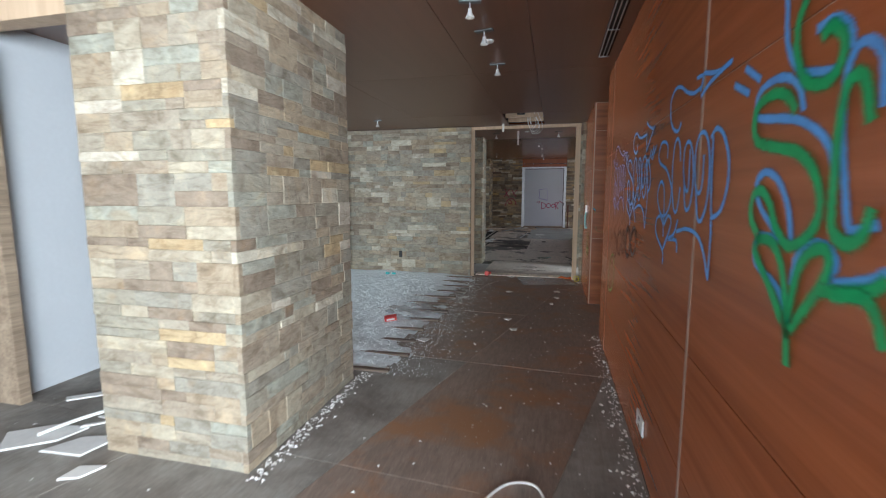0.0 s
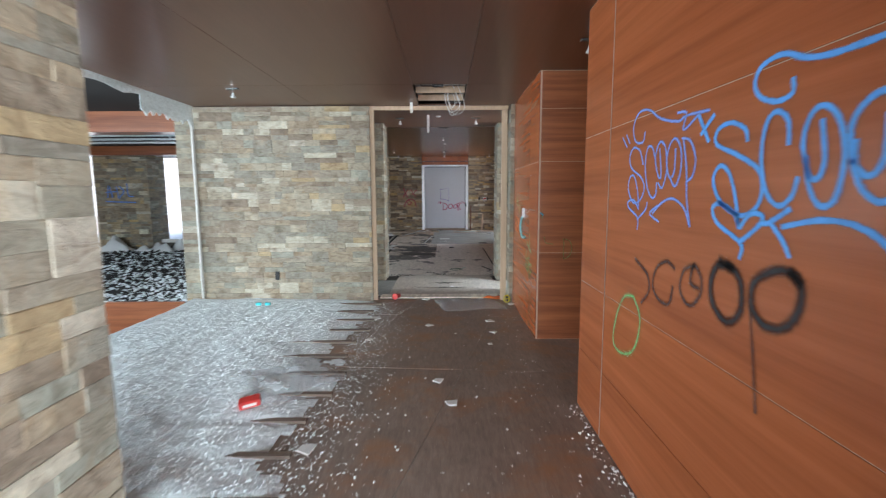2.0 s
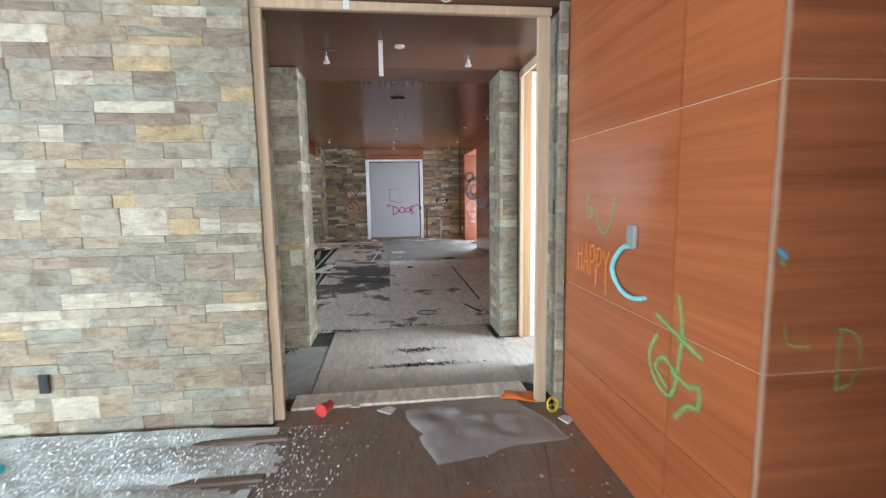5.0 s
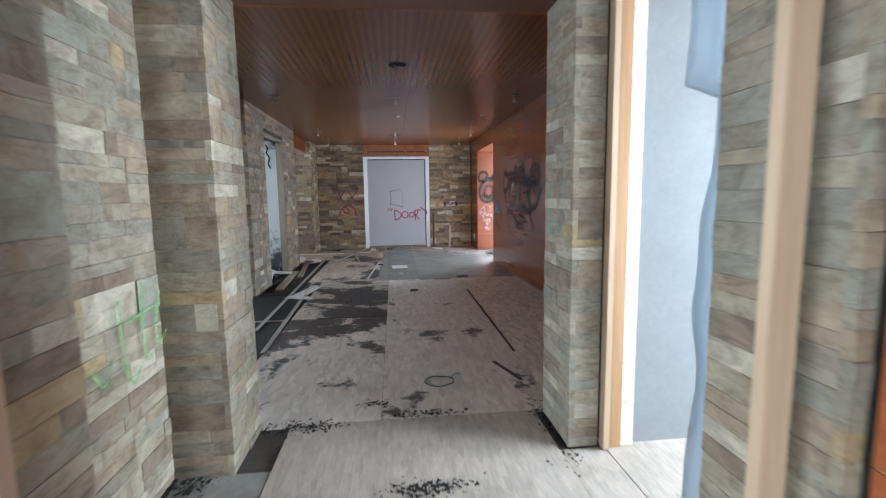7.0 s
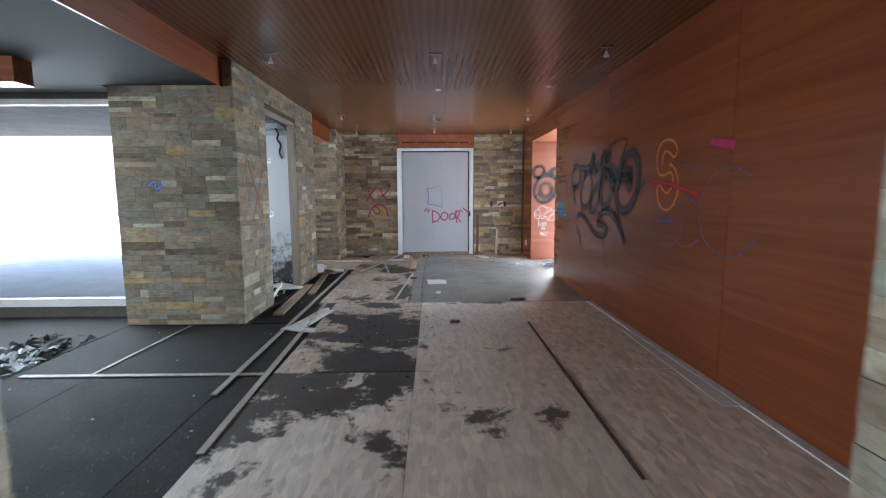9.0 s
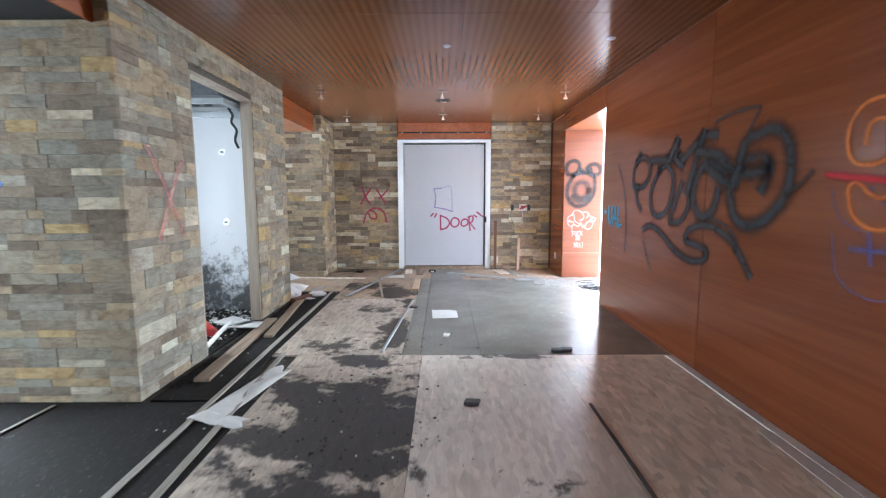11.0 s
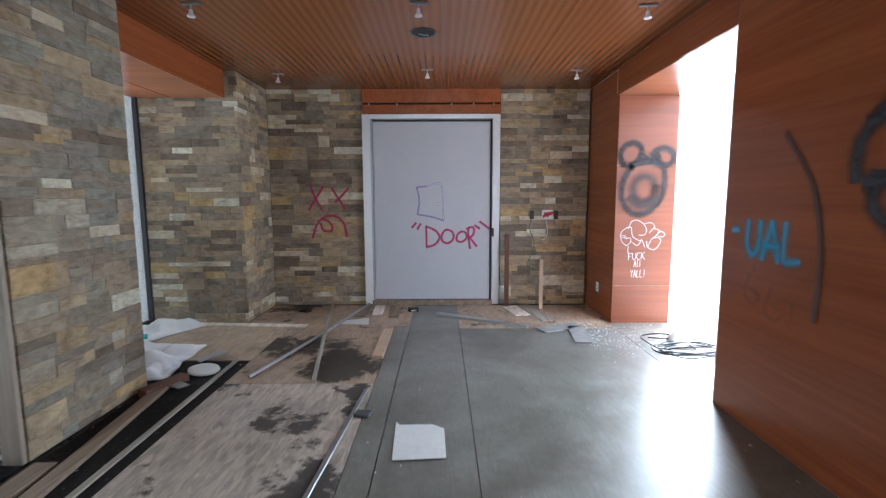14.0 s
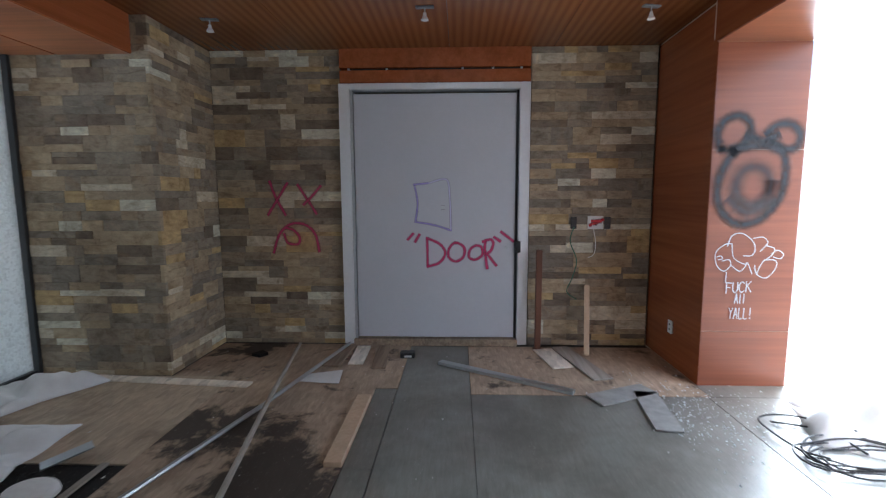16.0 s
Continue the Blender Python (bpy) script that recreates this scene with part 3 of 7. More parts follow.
sheet(floor_passage, PASSAGE_FLOOR, 0.38, 0.66, 8.46, 9.6, -0.004)
sheet(floor_passage, PASSAGE_FLOOR, 0.66, 3.3, 8.2, 9.7, -0.004)
for x0, x1, y0, y1, mat, top in ((-1.9, -0.7, 10.1, 12.82, HALF_STAINED, 0), (-0.7, 0.55, 10.1, 12.82, BROWN_FLOOR, 0), (0.55, 1.7, 10.1, 12.82, OSB, -0.002),
                                 (-1.9, -0.7, 12.82, 15.34, BLACK_STAINED, 0.003), (-0.7, 0.55, 12.82, 15.34, BROWN_FLOOR, 0.001), (0.55, 1.64, 12.82, 15.34, OSB, 0),
                                 (-0.72, -0.13, 15.34, 20.45, GREY_FLOOR, 0), (-0.13, 1.7, 15.34, 19.3, GREY_FLOOR, 0.001), (1.7, 2.44, 17.4, 19.3, GREY_FLOOR, 0.001),
                                 (-0.898, -0.722, 15.34, 18.3, GREY_FLOOR, -0.002), (-0.898, -0.722, 18.3, 19.4, GREY_FLOOR, -0.003),
                                 (-2.15, -0.9, 15.34, 17.75, DARK_SHEET, 0.004), (-2.15, -0.9, 17.75, 19.4, BROWN_SHEET, 0.004), (-3.95, -2.15, 18.3, 19.6, BAY_FLOOR, 0.002),
                                 (-2.72, -0.72, 19.4, 20.5, BROWN_SHEET, 0.0), (-0.13, 1.72, 19.3, 20.45, BROWN_SHEET, 0.002), (1.72, 2.44, 19.3, 19.55, GREY_FLOOR, 0.0),
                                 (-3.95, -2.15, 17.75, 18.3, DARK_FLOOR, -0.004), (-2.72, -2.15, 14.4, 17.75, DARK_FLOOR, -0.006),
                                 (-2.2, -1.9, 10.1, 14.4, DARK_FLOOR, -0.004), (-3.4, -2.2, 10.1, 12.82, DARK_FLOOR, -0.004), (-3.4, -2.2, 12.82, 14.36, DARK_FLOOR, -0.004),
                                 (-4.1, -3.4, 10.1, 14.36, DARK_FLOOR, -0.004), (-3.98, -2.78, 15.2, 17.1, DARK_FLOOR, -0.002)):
    sheet(floor_room, mat, x0, x1, y0, y1, top)



def bank(name, x0, x1, y0, y1, rise):
    """An added pale slope that climbs away from the building and hides the horizon."""
    bm = bmesh.new()
    n = 24
    rows = []
    for j in range(n + 1):
        y = y0 + (y1 - y0) * j / n
        rows.append([bm.verts.new((x0 + (x1 - x0) * t, y, -0.1 + rise * t ** 1.4 * (1 + 0.2 * noise.noise(Vector((y * 0.12, t * 2, 1)))))) for t in (0, 0.15, 0.35, 0.6, 1.0)])
    for a, b in zip(rows, rows[1:]):
        for k in range(4):
            bm.faces.new((a[k], a[k + 1], b[k + 1], b[k]))
    return tagged(part(name, bm, GROUND), "added pale slope that hides the dark horizon outside", "bank", kind="structure")


# Both slopes are added to keep the view outside white.
bank("ground_bank_east", 7, 26, -40, 90, 9)
bank("ground_bank_west", -15, -34, -30, 80, 9)

# ---- walls ----
# Walls of an added lobby, out of view, that holds a fill lamp.
wall_lobby = structure("wall_lobby", SEAM, [(0.85, 4.9, 0.05, 0.3, -0.02, 3.03), (4.7, 4.9, -3.9, 0.05, -0.02, 3.03)], "unseen pale wall of a lobby added for a fill lamp")
wall_recess = structure("wall_recess", SEAM, [(1.9, 2.1, 4.93, 6.39, -0.02, 2.68), (0.85, 1.9, 4.73, 4.93, -0.02, 2.68)], "red-brown veneered walls of the recess")
wall_hall_right = structure("wall_hall_right", SEAM, [(0.505, 0.85, 0.05, 4.93, -0.02, 2.68)], "glossy red-brown veneered wall covered in spray-painted tags")
for ends in ((0.06, 1.806), (1.824, 4.457), (4.463, 4.93)):
    panels(wall_hall_right, "x", 0.5, -1, ends, (0.0, 0.42, 0.9, 1.86, 2.675), WALL_WOOD)
panels(wall_recess, "x", 1.895, -1, (4.96, 6.36), (0.0, 0.9, 1.86, 2.675), WALL_WOOD)
JOINT = plain("joint_filler", (0.3, 0.185, 0.135), 0.6)
for y, w in ((1.815, 0.009), (4.46, 0.0025)):
    block("joint_strip", JOINT, 0.4975, 0.5055, y - w, y + w, 0.0, 2.675, parent=wall_hall_right, label="pale filler in an open joint")
wall_hall_block = structure("wall_hall_block", SEAM, [(0.485, 1.9, 6.375, 7.96, -0.02, 2.68)], "red-brown veneered wall block with banded grain on its face")
panels(wall_hall_block, "x", 0.48, -1, (6.372, 6.83, 7.97), (0.0, 0.44, 0.905, 1.81, 2.675), WALL_WOOD)
panels(wall_hall_block, "y", 6.37, -1, (0.5, 1.12, 1.88), (0.0, 0.9, 1.81, 2.32, 2.675), FACE_WOOD)

wall_pier_hall = structure("wall_pier_hall", MORTAR, [(-2.52, -1.59, 1.99, 3.27, -0.02, 2.68)], "free-standing pier clad in grey and tan ledgestone")
clad(wall_pier_hall, (-2.52, 1.99, 0), 0, 0.93, 2.68, 31, (0, 1))
clad(wall_pier_hall, (-1.59, 1.99, 0), 90, 1.28, 2.68, 32, (1, 0))

wall_cross = structure("wall_cross", MORTAR, [(-4.1, -1.5, 8.09, 8.46, -0.02, 3.0), (-4.1, -1.84, 8.46, 9.62, -0.02, 3.0), (-4.1, -1.52, 9.62, 10.08, -0.02, 3.0)], "cross wall clad in grey-green and tan ledgestone")
clad(wall_cross, (-4.1, 8.09, 0), 0, 2.6, 2.67, 41, (0, 1))
wall_passage_left = structure("wall_passage_left", MORTAR, [(-1.6, -1.503, 8.1, 8.44, 2.69, 2.9)], "ledgestone recess and pier beside the doorway, with a green tag")
clad(wall_passage_left, (-1.5, 8.09, 0), 90, 0.38, 2.67, 42, (1, 0))
clad(wall_passage_left, (-1.84, 8.46, 0), 90, 1.16, 2.67, 43)
clad(wall_passage_left, (-1.84, 9.62, 0), 0, 0.32, 2.67, 44, (0, 1))
clad(wall_passage_left, (-1.52, 9.62, 0), 90, 0.46, 2.9, 45, (1, 0))
wall_passage_right = structure("wall_passage_right", MORTAR, [(0.5, 1.0, 8.02, 8.5, -0.02, 3.0), (0.47, 0.62, 9.64, 10.08, -0.02, 3.0), (0.62, 3.4, 9.69, 10.08, -0.02, 3.0)], "ledgestone pier and jamb beside an open side room")
clad(wall_passage_right, (0.43, 8.02, 0), 0, 0.05, 2.67, 51)
clad(wall_passage_right, (0.5, 8.5, 0), -90, 0.48, 2.67, 52)
clad(wall_passage_right, (0.47, 9.64, 0), 0, 0.15, 2.67, 53, (1, 0))
clad(wall_passage_right, (0.47, 10.08, 0), -90, 0.44, 2.9, 54, (0, 1))
# White-looking wallboard, darkened in colour so the strong side lamp doesn't bleach it.
SIDE_BOARD = plain("dimmed_wallboard", (0.25, 0.262, 0.275), 0.8, grain=0.15)
wall_side_room = structure("wall_side_room", SIDE_BOARD, [(0.84, 3.3, 9.62, 9.685, -0.02, 2.9), (1.0, 3.4, 8.0, 8.1, -0.02, 2.9)], "bare wallboard of the side room, darkened against its lamp")
wall_side_end = structure("wall_side_end", WHITE_BOARD, [(3.3, 3.4, 8.1, 9.62, -0.02, 0.6), (3.3, 3.4, 8.1, 9.62, 2.4, 2.9)], "white wallboard around a side window")

# The gap at y 14.98 to 15.9 is cut for the added closet lamp.
wall_block = structure("wall_block", MORTAR, [(-4.08, -2.79, 14.39, 14.5, -0.02, 3.0), (-2.89, -2.79, 14.5, 15.34, -0.02, 3.0), (-2.89, -2.79, 15.34, 16.62, 2.66, 3.0), (-2.89, -2.79, 16.62, 17.72, -0.02, 3.0),
                                              (-4.08, -2.89, 17.2, 17.72, -0.02, 3.0), (-4.13, -4.08, 14.39, 14.98, -0.02, 3.0), (-4.13, -4.08, 15.9, 17.72, -0.02, 3.0), (-4.13, -4.08, 14.98, 15.9, -0.02, 0.4), (-4.13, -4.08, 14.98, 15.9, 2.6, 3.0)], "stone-clad block with a doorway to a mouldy closet")
clad(wall_block, (-4.13, 14.39, 0), 0, 1.34, 3.0, 61, (0, 1), brown=0.4)
wall_block_side = structure("wall_block_side", MORTAR, [(-2.97, -2.795, 14.6, 14.8, 3.0, 3.1)], "long ledgestone wall with a red spray-painted cross")
clad(wall_block_side, (-2.79, 14.39, 0), 90, 3.33, 3.0, 62, (1, 0), (0.92, 2.26, 2.66), brown=0.4)
wall_closet = structure("wall_closet", WALLBOARD, [(-4.07, -4.02, 15.9, 17.15, -0.02, 2.95), (-4.07, -4.02, 14.9, 15.9, -0.02, 0.4), (-4.07, -4.02, 14.9, 15.9, 2.6, 2.95), (-4.02, -2.895, 17.1, 17.19, -0.02, 2.95), (-4.02, -2.895, 14.9, 14.95, -0.02, 2.95)], "white wallboard blotched with black mould")

wall_end = structure("wall_end", MORTAR, [(-3.95, -2.76, 19.64, 20.52, -0.02, 3.0), (-2.76, -1.42, 20.56, 20.8, -0.02, 3.0), (0.49, 1.728, 20.56, 20.8, -0.02, 3.03), (1.728, 2.4, 20.63, 20.8, -0.02, 3.03), (-1.42, 0.49, 20.62, 20.8, -0.02, 3.03), (-3.95, -2.76, 20.52, 20.8, -0.02, 3.03)], "end wall of brown and ochre ledgestone around a wide door")
clad(wall_end, (-2.72, 20.56, 0), 0, 1.3, 3.0, 71, brown=1.0)
clad(wall_end, (0.49, 20.56, 0), 0, 1.22, 3.0, 72, brown=1.0)
wall_end_pier = structure("wall_end_pier", MORTAR, [(-3.94, -2.77, 19.66, 20.5, 3.0, 3.05)], "projecting ledgestone pier beside a shattered window")
clad(wall_end_pier, (-3.95, 19.64, 0), 0, 1.19, 3.0, 73, (0, 1), brown=1.0)
clad(wall_end_pier, (-2.76, 19.64, 0), 90, 0.9, 3.0, 74, (1, 0), brown=1.0)

wall_room_right = structure("wall_room_right", SEAM, [(1.705, 2.4, 10.08, 17.395, -0.02, 3.03), (1.705, 2.45, 17.395, 19.54, 2.72, 3.03), (1.735, 2.425, 19.525, 20.62, -0.02, 3.03)], "long red-brown veneered wall with black and coloured tags")
# These boards carry the shaded tone of the veneer in their colour.
panels(wall_room_right, "x", 1.7, -1, (10.1, 12.5, 14.94, 17.38), (0.0, 2.998), SHADED_WALL_WOOD)
panels(wall_room_right, "x", 1.7, -1, (17.385, 19.52), (2.7, 2.998), SHADED_WALL_WOOD)
panels(wall_room_right, "y", 17.4, 1, (1.72, 2.4), (0.0, 2.7), SHADED_WALL_WOOD)
panels(wall_room_right, "x", 1.73, -1, (19.522, 20.55), (0.0, 2.998), SHADED_WALL_WOOD)
panels(wall_room_right, "y", 19.52, -1, (1.732, 2.43), (0.0, 0.46, 1.9, 2.7), BACKLIT_FACE_WOOD)
block("soffit_panel", FACE_WOOD, 1.72, 2.45, 17.4, 19.52, 2.7, 2.718, parent=wall_room_right)
block("panel", WALL_WOOD, -1.41, 0.48, 20.5, 20.6, 2.67, 2.79, parent=wall_end, label="red-brown panel above the door")
block("panel", WALL_WOOD, -1.41, 0.48, 20.5, 20.6, 2.815, 2.998, parent=wall_end)

wall_white = structure("wall_white", WHITE_BOARD, [(-4.1, -3.8, 2.34, 3.55, -0.02, 2.68)], "white board partition behind the pier")
block("jamb", GREY_WOOD, -4.12, -3.66, 2.26, 2.335, 0.0, 2.5, parent=wall_white, label="bare strand-board jamb")
block("header", PALE_WOOD, -4.12, -2.6, 2.2, 2.34, 2.56, 2.68, parent=wall_white)
wall_far_pier = structure("wall_far_pier", MORTAR, [(-10.1, -8.65, 14.35, 15.1, -0.02, 3.0)], "ledgestone pier between bright windows")
clad(wall_far_pier, (-10.1, 14.35, 0), 0, 1.45, 2.7, 81, (0, 1), brown=0.6)
clad(wall_far_pier, (-8.65, 14.35, 0), 90, 0.75, 2.7, 82, (1, 0))
# The south and west openings are added for the fill lamps.
wall_stair = structure("wall_stair", MORTAR, [(-12.6, -12.2, -3.9, 15.1, -3.0, 0.3), (-12.6, -12.2, -3.9, 15.1, 2.65, 3.1), (-12.6, -12.2, -3.9, 2.7, 0.3, 2.65), (-12.6, -12.2, 7.3, 15.1, 0.3, 2.65), (-12.2, -4.1, 1.8, 2.2, -3.0, 0.4), (-12.2, -4.1, 1.8, 2.2, 2.6, 3.1), (-12.2, -10.1, 1.8, 2.2, 0.4, 2.6), (-5.1, -4.1, 1.8, 2.2, 0.4, 2.6), (-4.1, -3.98, 2.2, 8.0, -3.0, -0.03)], "dim plain walls around the stair well, with added unseen openings")
wall_stair_face = structure("wall_stair_face", FACE_WOOD, [(-12.2, -4.1, 7.96, 7.999, -1.2, 0.02)], "orange wood facing below the edge of the hall floor")
floor_pit = structure("floor_pit", SLAB, [(-12.2, -4.1, 2.2, 8.0, -3.1, -3.0)], "dark floor at the bottom of the stair well", "floor")
# Added closure behind the start, out of view, with an opening for the lamps.
wall_entrance = structure("wall_entrance", MORTAR, [(-12.6, -4.7, -3.9, -3.6, -0.02, 3.1), (-4.7, 4.7, -3.9, -3.6, -0.02, 0.3), (-4.7, 4.7, -3.9, -3.6, 2.6, 3.1), (-12.2, -4.1, -3.6, 1.8, -0.02, 0.01), (-4.5, -4.3, -3.6, 2.2, 0, 3.0)], "unseen plain wall added behind the start, open for daylight")
wall_facade = structure("wall_facade", MORTAR, [(-12.2, -4.2, 14.75, 15.05, -0.3, 0.14), (-12.2, -4.2, 14.75, 15.05, 2.65, 3.1)], "sill and head of the hall windows")

# ---- ceilings ----
def ceiling(name, rects, z, mat, label, thick=0.02):
    bm = bmesh.new()
    for x0, x1, y0, y1 in rects:
        for f in (box(bm, x0 + 0.002, x1 - 0.002, y0 + 0.002, y1 - 0.002, z, z + thick),):
            pass
    return tagged(part(name, bm, mat), label, "ceiling", kind="structure")


OPEN_X0, OPEN_X1, OPEN_Y0, OPEN_Y1 = -0.80, -0.20, 6.92, 8.02
ceiling("ceiling_hall", [(-3.85, -2.2, -3.6, 2.2), (-2.2, OPEN_X0, -3.6, 2.2), (OPEN_X0, OPEN_X1, -3.6, 2.2), (OPEN_X1, 1.9, -3.6, 2.2), (1.9, 4.75, -3.6, 0.1),
                         (-3.85, -2.2, 2.2, 4.6), (-2.2, OPEN_X0, 2.2, 4.6), (OPEN_X0, OPEN_X1, 2.2, 4.6), (OPEN_X1, 1.9, 2.2, 4.6),
                         (-3.85, -2.2, 4.6, OPEN_Y0), (-2.2, OPEN_X0, 4.6, OPEN_Y0), (OPEN_X0, OPEN_X1, 4.6, OPEN_Y0), (OPEN_X1, 1.9, 4.6, OPEN_Y0),
                         (-3.85, -2.2, OPEN_Y0, 8.1), (-2.2, OPEN_X0, OPEN_Y0, 8.1), (OPEN_X1, 1.9, OPEN_Y0, 8.1)], 2.68, HALL_CEIL_WOOD, "glossy dark brown veneered ceiling with a torn-open hatch")
ceiling("ceiling_passage", [(-1.9, 1.1, 8.1, 9.6), (-1.9, 1.1, 9.6, 10.1)], 2.68, HALL_CEIL_WOOD, "brown veneered ceiling above the passage")
ceiling("ceiling_room", [(-2.86, -1.72, 10.12, 15.0), (-1.72, -0.32, 10.12, 15.0), (-0.32, 0.7, 10.12, 15.0), (0.7, 1.72, 10.12, 15.0),
                         (-2.86, -1.72, 15.0, 20.6), (-1.72, -0.32, 15.0, 20.6), (-0.32, 0.7, 15.0, 20.6), (0.7, 1.72, 15.0, 20.6)], 3.0, CEIL_WOOD, "glossy wood ceiling with fine grain running to the door")
structure("fascia_passage", WALL_WOOD, [(-2.86, 1.72, 10.1, 10.118, 2.68, 3.02)], "narrow veneered fascia where the ceiling steps up", "fascia")
fascia_room = structure("fascia_room", WALL_WOOD, [(-2.88, -2.862, 10.12, 14.36, 2.7, 3.02), (-2.88, -2.862, 17.76, 19.6, 2.7, 3.02)], "orange-brown fascia of the dropped ceiling", "fascia")
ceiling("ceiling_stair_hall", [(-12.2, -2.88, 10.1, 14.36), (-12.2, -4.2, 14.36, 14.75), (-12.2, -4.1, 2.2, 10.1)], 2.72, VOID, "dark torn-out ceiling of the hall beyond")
ceiling("ceiling_window_bay", [(-3.95, -3.5, 17.74, 19.62), (-3.485, -2.88, 17.74, 19.62)], 2.7, FACE_WOOD, "low wood soffit over the window bay")
# Flat sheet; the darkness of the open ceiling is put into its colour.
ceiling("ceiling_closet", [(-4.1, -2.9, 14.5, 17.2)], 2.95, VOID, "black sheet for the unlit depth above the closet")
ceiling("ceiling_side_room", [(0.6, 3.4, 8.0, 9.7)], 2.9, WHITE_BOARD, "white ceiling of the side room")
# Unseen slab, added to stop sky leaking in above the ceilings.
structure("roof", SLAB, [(-12.6, 2.5, -3.9, 21.0, 3.03, 3.3), (2.5, 4.9, -3.9, 0.3, 3.03, 3.3), (2.5, 3.5, 7.8, 10.2, 3.03, 3.3)], "unseen flat roof slab that keeps the sky out", "roof")

# ---- spray-painted writing ----
LETTERS = {
    "S": [[(0.92, 0.84), (0.6, 1), (0.14, 0.84), (0.22, 0.58), (0.78, 0.44), (0.9, 0.18), (0.5, 0), (0.06, 0.15)]],
    "C": [[(0.9, 0.84), (0.52, 1), (0.12, 0.72), (0.08, 0.3), (0.45, 0), (0.9, 0.16)]],
    "O": [[(0.5, 1), (0.12, 0.76), (0.08, 0.3), (0.5, 0), (0.92, 0.3), (0.88, 0.76), (0.5, 1)]],
    "P": [[(0.14, 0), (0.12, 0.5), (0.14, 1)], [(0.14, 0.95), (0.66, 1), (0.92, 0.74), (0.62, 0.46), (0.14, 0.48)]],
    "D": [[(0.1, 0), (0.1, 1)], [(0.1, 1), (0.66, 0.9), (0.92, 0.5), (0.62, 0.1), (0.1, 0)]],
    "R": [[(0.14, 0), (0.14, 1)], [(0.14, 0.97), (0.7, 0.98), (0.88, 0.72), (0.6, 0.5), (0.14, 0.5)], [(0.42, 0.5), (0.98, -0.06)]],
    "H": [[(0.1, 0), (0.1, 1)], [(0.85, 0), (0.85, 1)], [(0.1, 0.5), (0.85, 0.52)]],
    "A": [[(0.02, 0), (0.5, 1)], [(0.5, 1), (0.95, 0)], [(0.2, 0.36), (0.8, 0.36)]],
    "Y": [[(0.05, 1), (0.5, 0.52)], [(0.95, 1), (0.5, 0.52), (0.45, 0)]],
    "F": [[(0.12, 0), (0.12, 1)], [(0.12, 1), (0.9, 0.97)], [(0.12, 0.55), (0.7, 0.55)]],
    "U": [[(0.1, 1), (0.1, 0.3), (0.5, 0), (0.88, 0.3), (0.9, 1)]],
    "K": [[(0.12, 0), (0.12, 1)], [(0.9, 1), (0.14, 0.48)], [(0.3, 0.56), (0.95, 0)]],
    "L": [[(0.14, 1), (0.14, 0.02), (0.85, 0)]],
    "l": [[(0.5, 1), (0.45, 0)]],
    "Z": [[(0.1, 0.95), (0.9, 1)], [(0.9, 1), (0.1, 0.04)], [(0.1, 0.04), (0.95, 0)]],
    "E": [[(0.88, 0.88), (0.3, 1), (0.12, 0.78), (0.5, 0.55)], [(0.5, 0.55), (0.1, 0.3), (0.3, 0.02), (0.92, 0.12)]],
    "J": [[(0.3, 1), (0.8, 0.8), (0.8, 0.3), (0.4, 0.0), (0.0, 0.2)]],
    "X": [[(0.05, 1), (0.95, 0)], [(0.95, 1), (0.05, 0)]],
    "!": [[(0.5, 1), (0.45, 0.3)], [(0.44, 0.08), (0.44, 0.0)]],
    '"': [[(0.1, 1.1), (0.3, 0.75)], [(0.55, 1.12), (0.75, 0.75)]],
}


def written(words, u, v, width, height, gap=0.16, slope=0.0):
    """Strokes of hand-sprayed letters in a box that starts at u, v."""
    n = len(words)
    w = width / (n + gap * (n - 1))
    return [[(u + i * w * (1 + gap) + x * w, v + slope * i + y * height) for x, y in line] for i, c in enumerate(words) if c != " " for line in LETTERS[c]]


def ring(u, v, ru, rv, start=0.0, sweep=360.0, n=16):
    return [[(u + ru * math.cos(radians(start + sweep * k / n)), v + rv * math.sin(radians(start + sweep * k / n))) for k in range(n + 1)]]


def smooth(points, steps=6):
    if len(points) < 3:
        return [Vector(p) for p in points]
    p = [Vector(q) for q in points]
    shut = (p[0] - p[-1]).length < 1e-6
    out = []
    for i in range(len(p) - 1):
        a = p[i - 1] if i else (p[-2] if shut else p[0])
        d = p[i + 2] if i + 2 < len(p) else (p[1] if shut else p[-1])
        b, c = p[i], p[i + 1]
        for k in range(steps):
            t = k / steps
            out.append(0.5 * (2 * b + (c - a) * t + (2 * a - 5 * b + 4 * c - d) * t * t + (3 * b - a - 3 * c + d) * t ** 3))
    return out + [p[-1]]


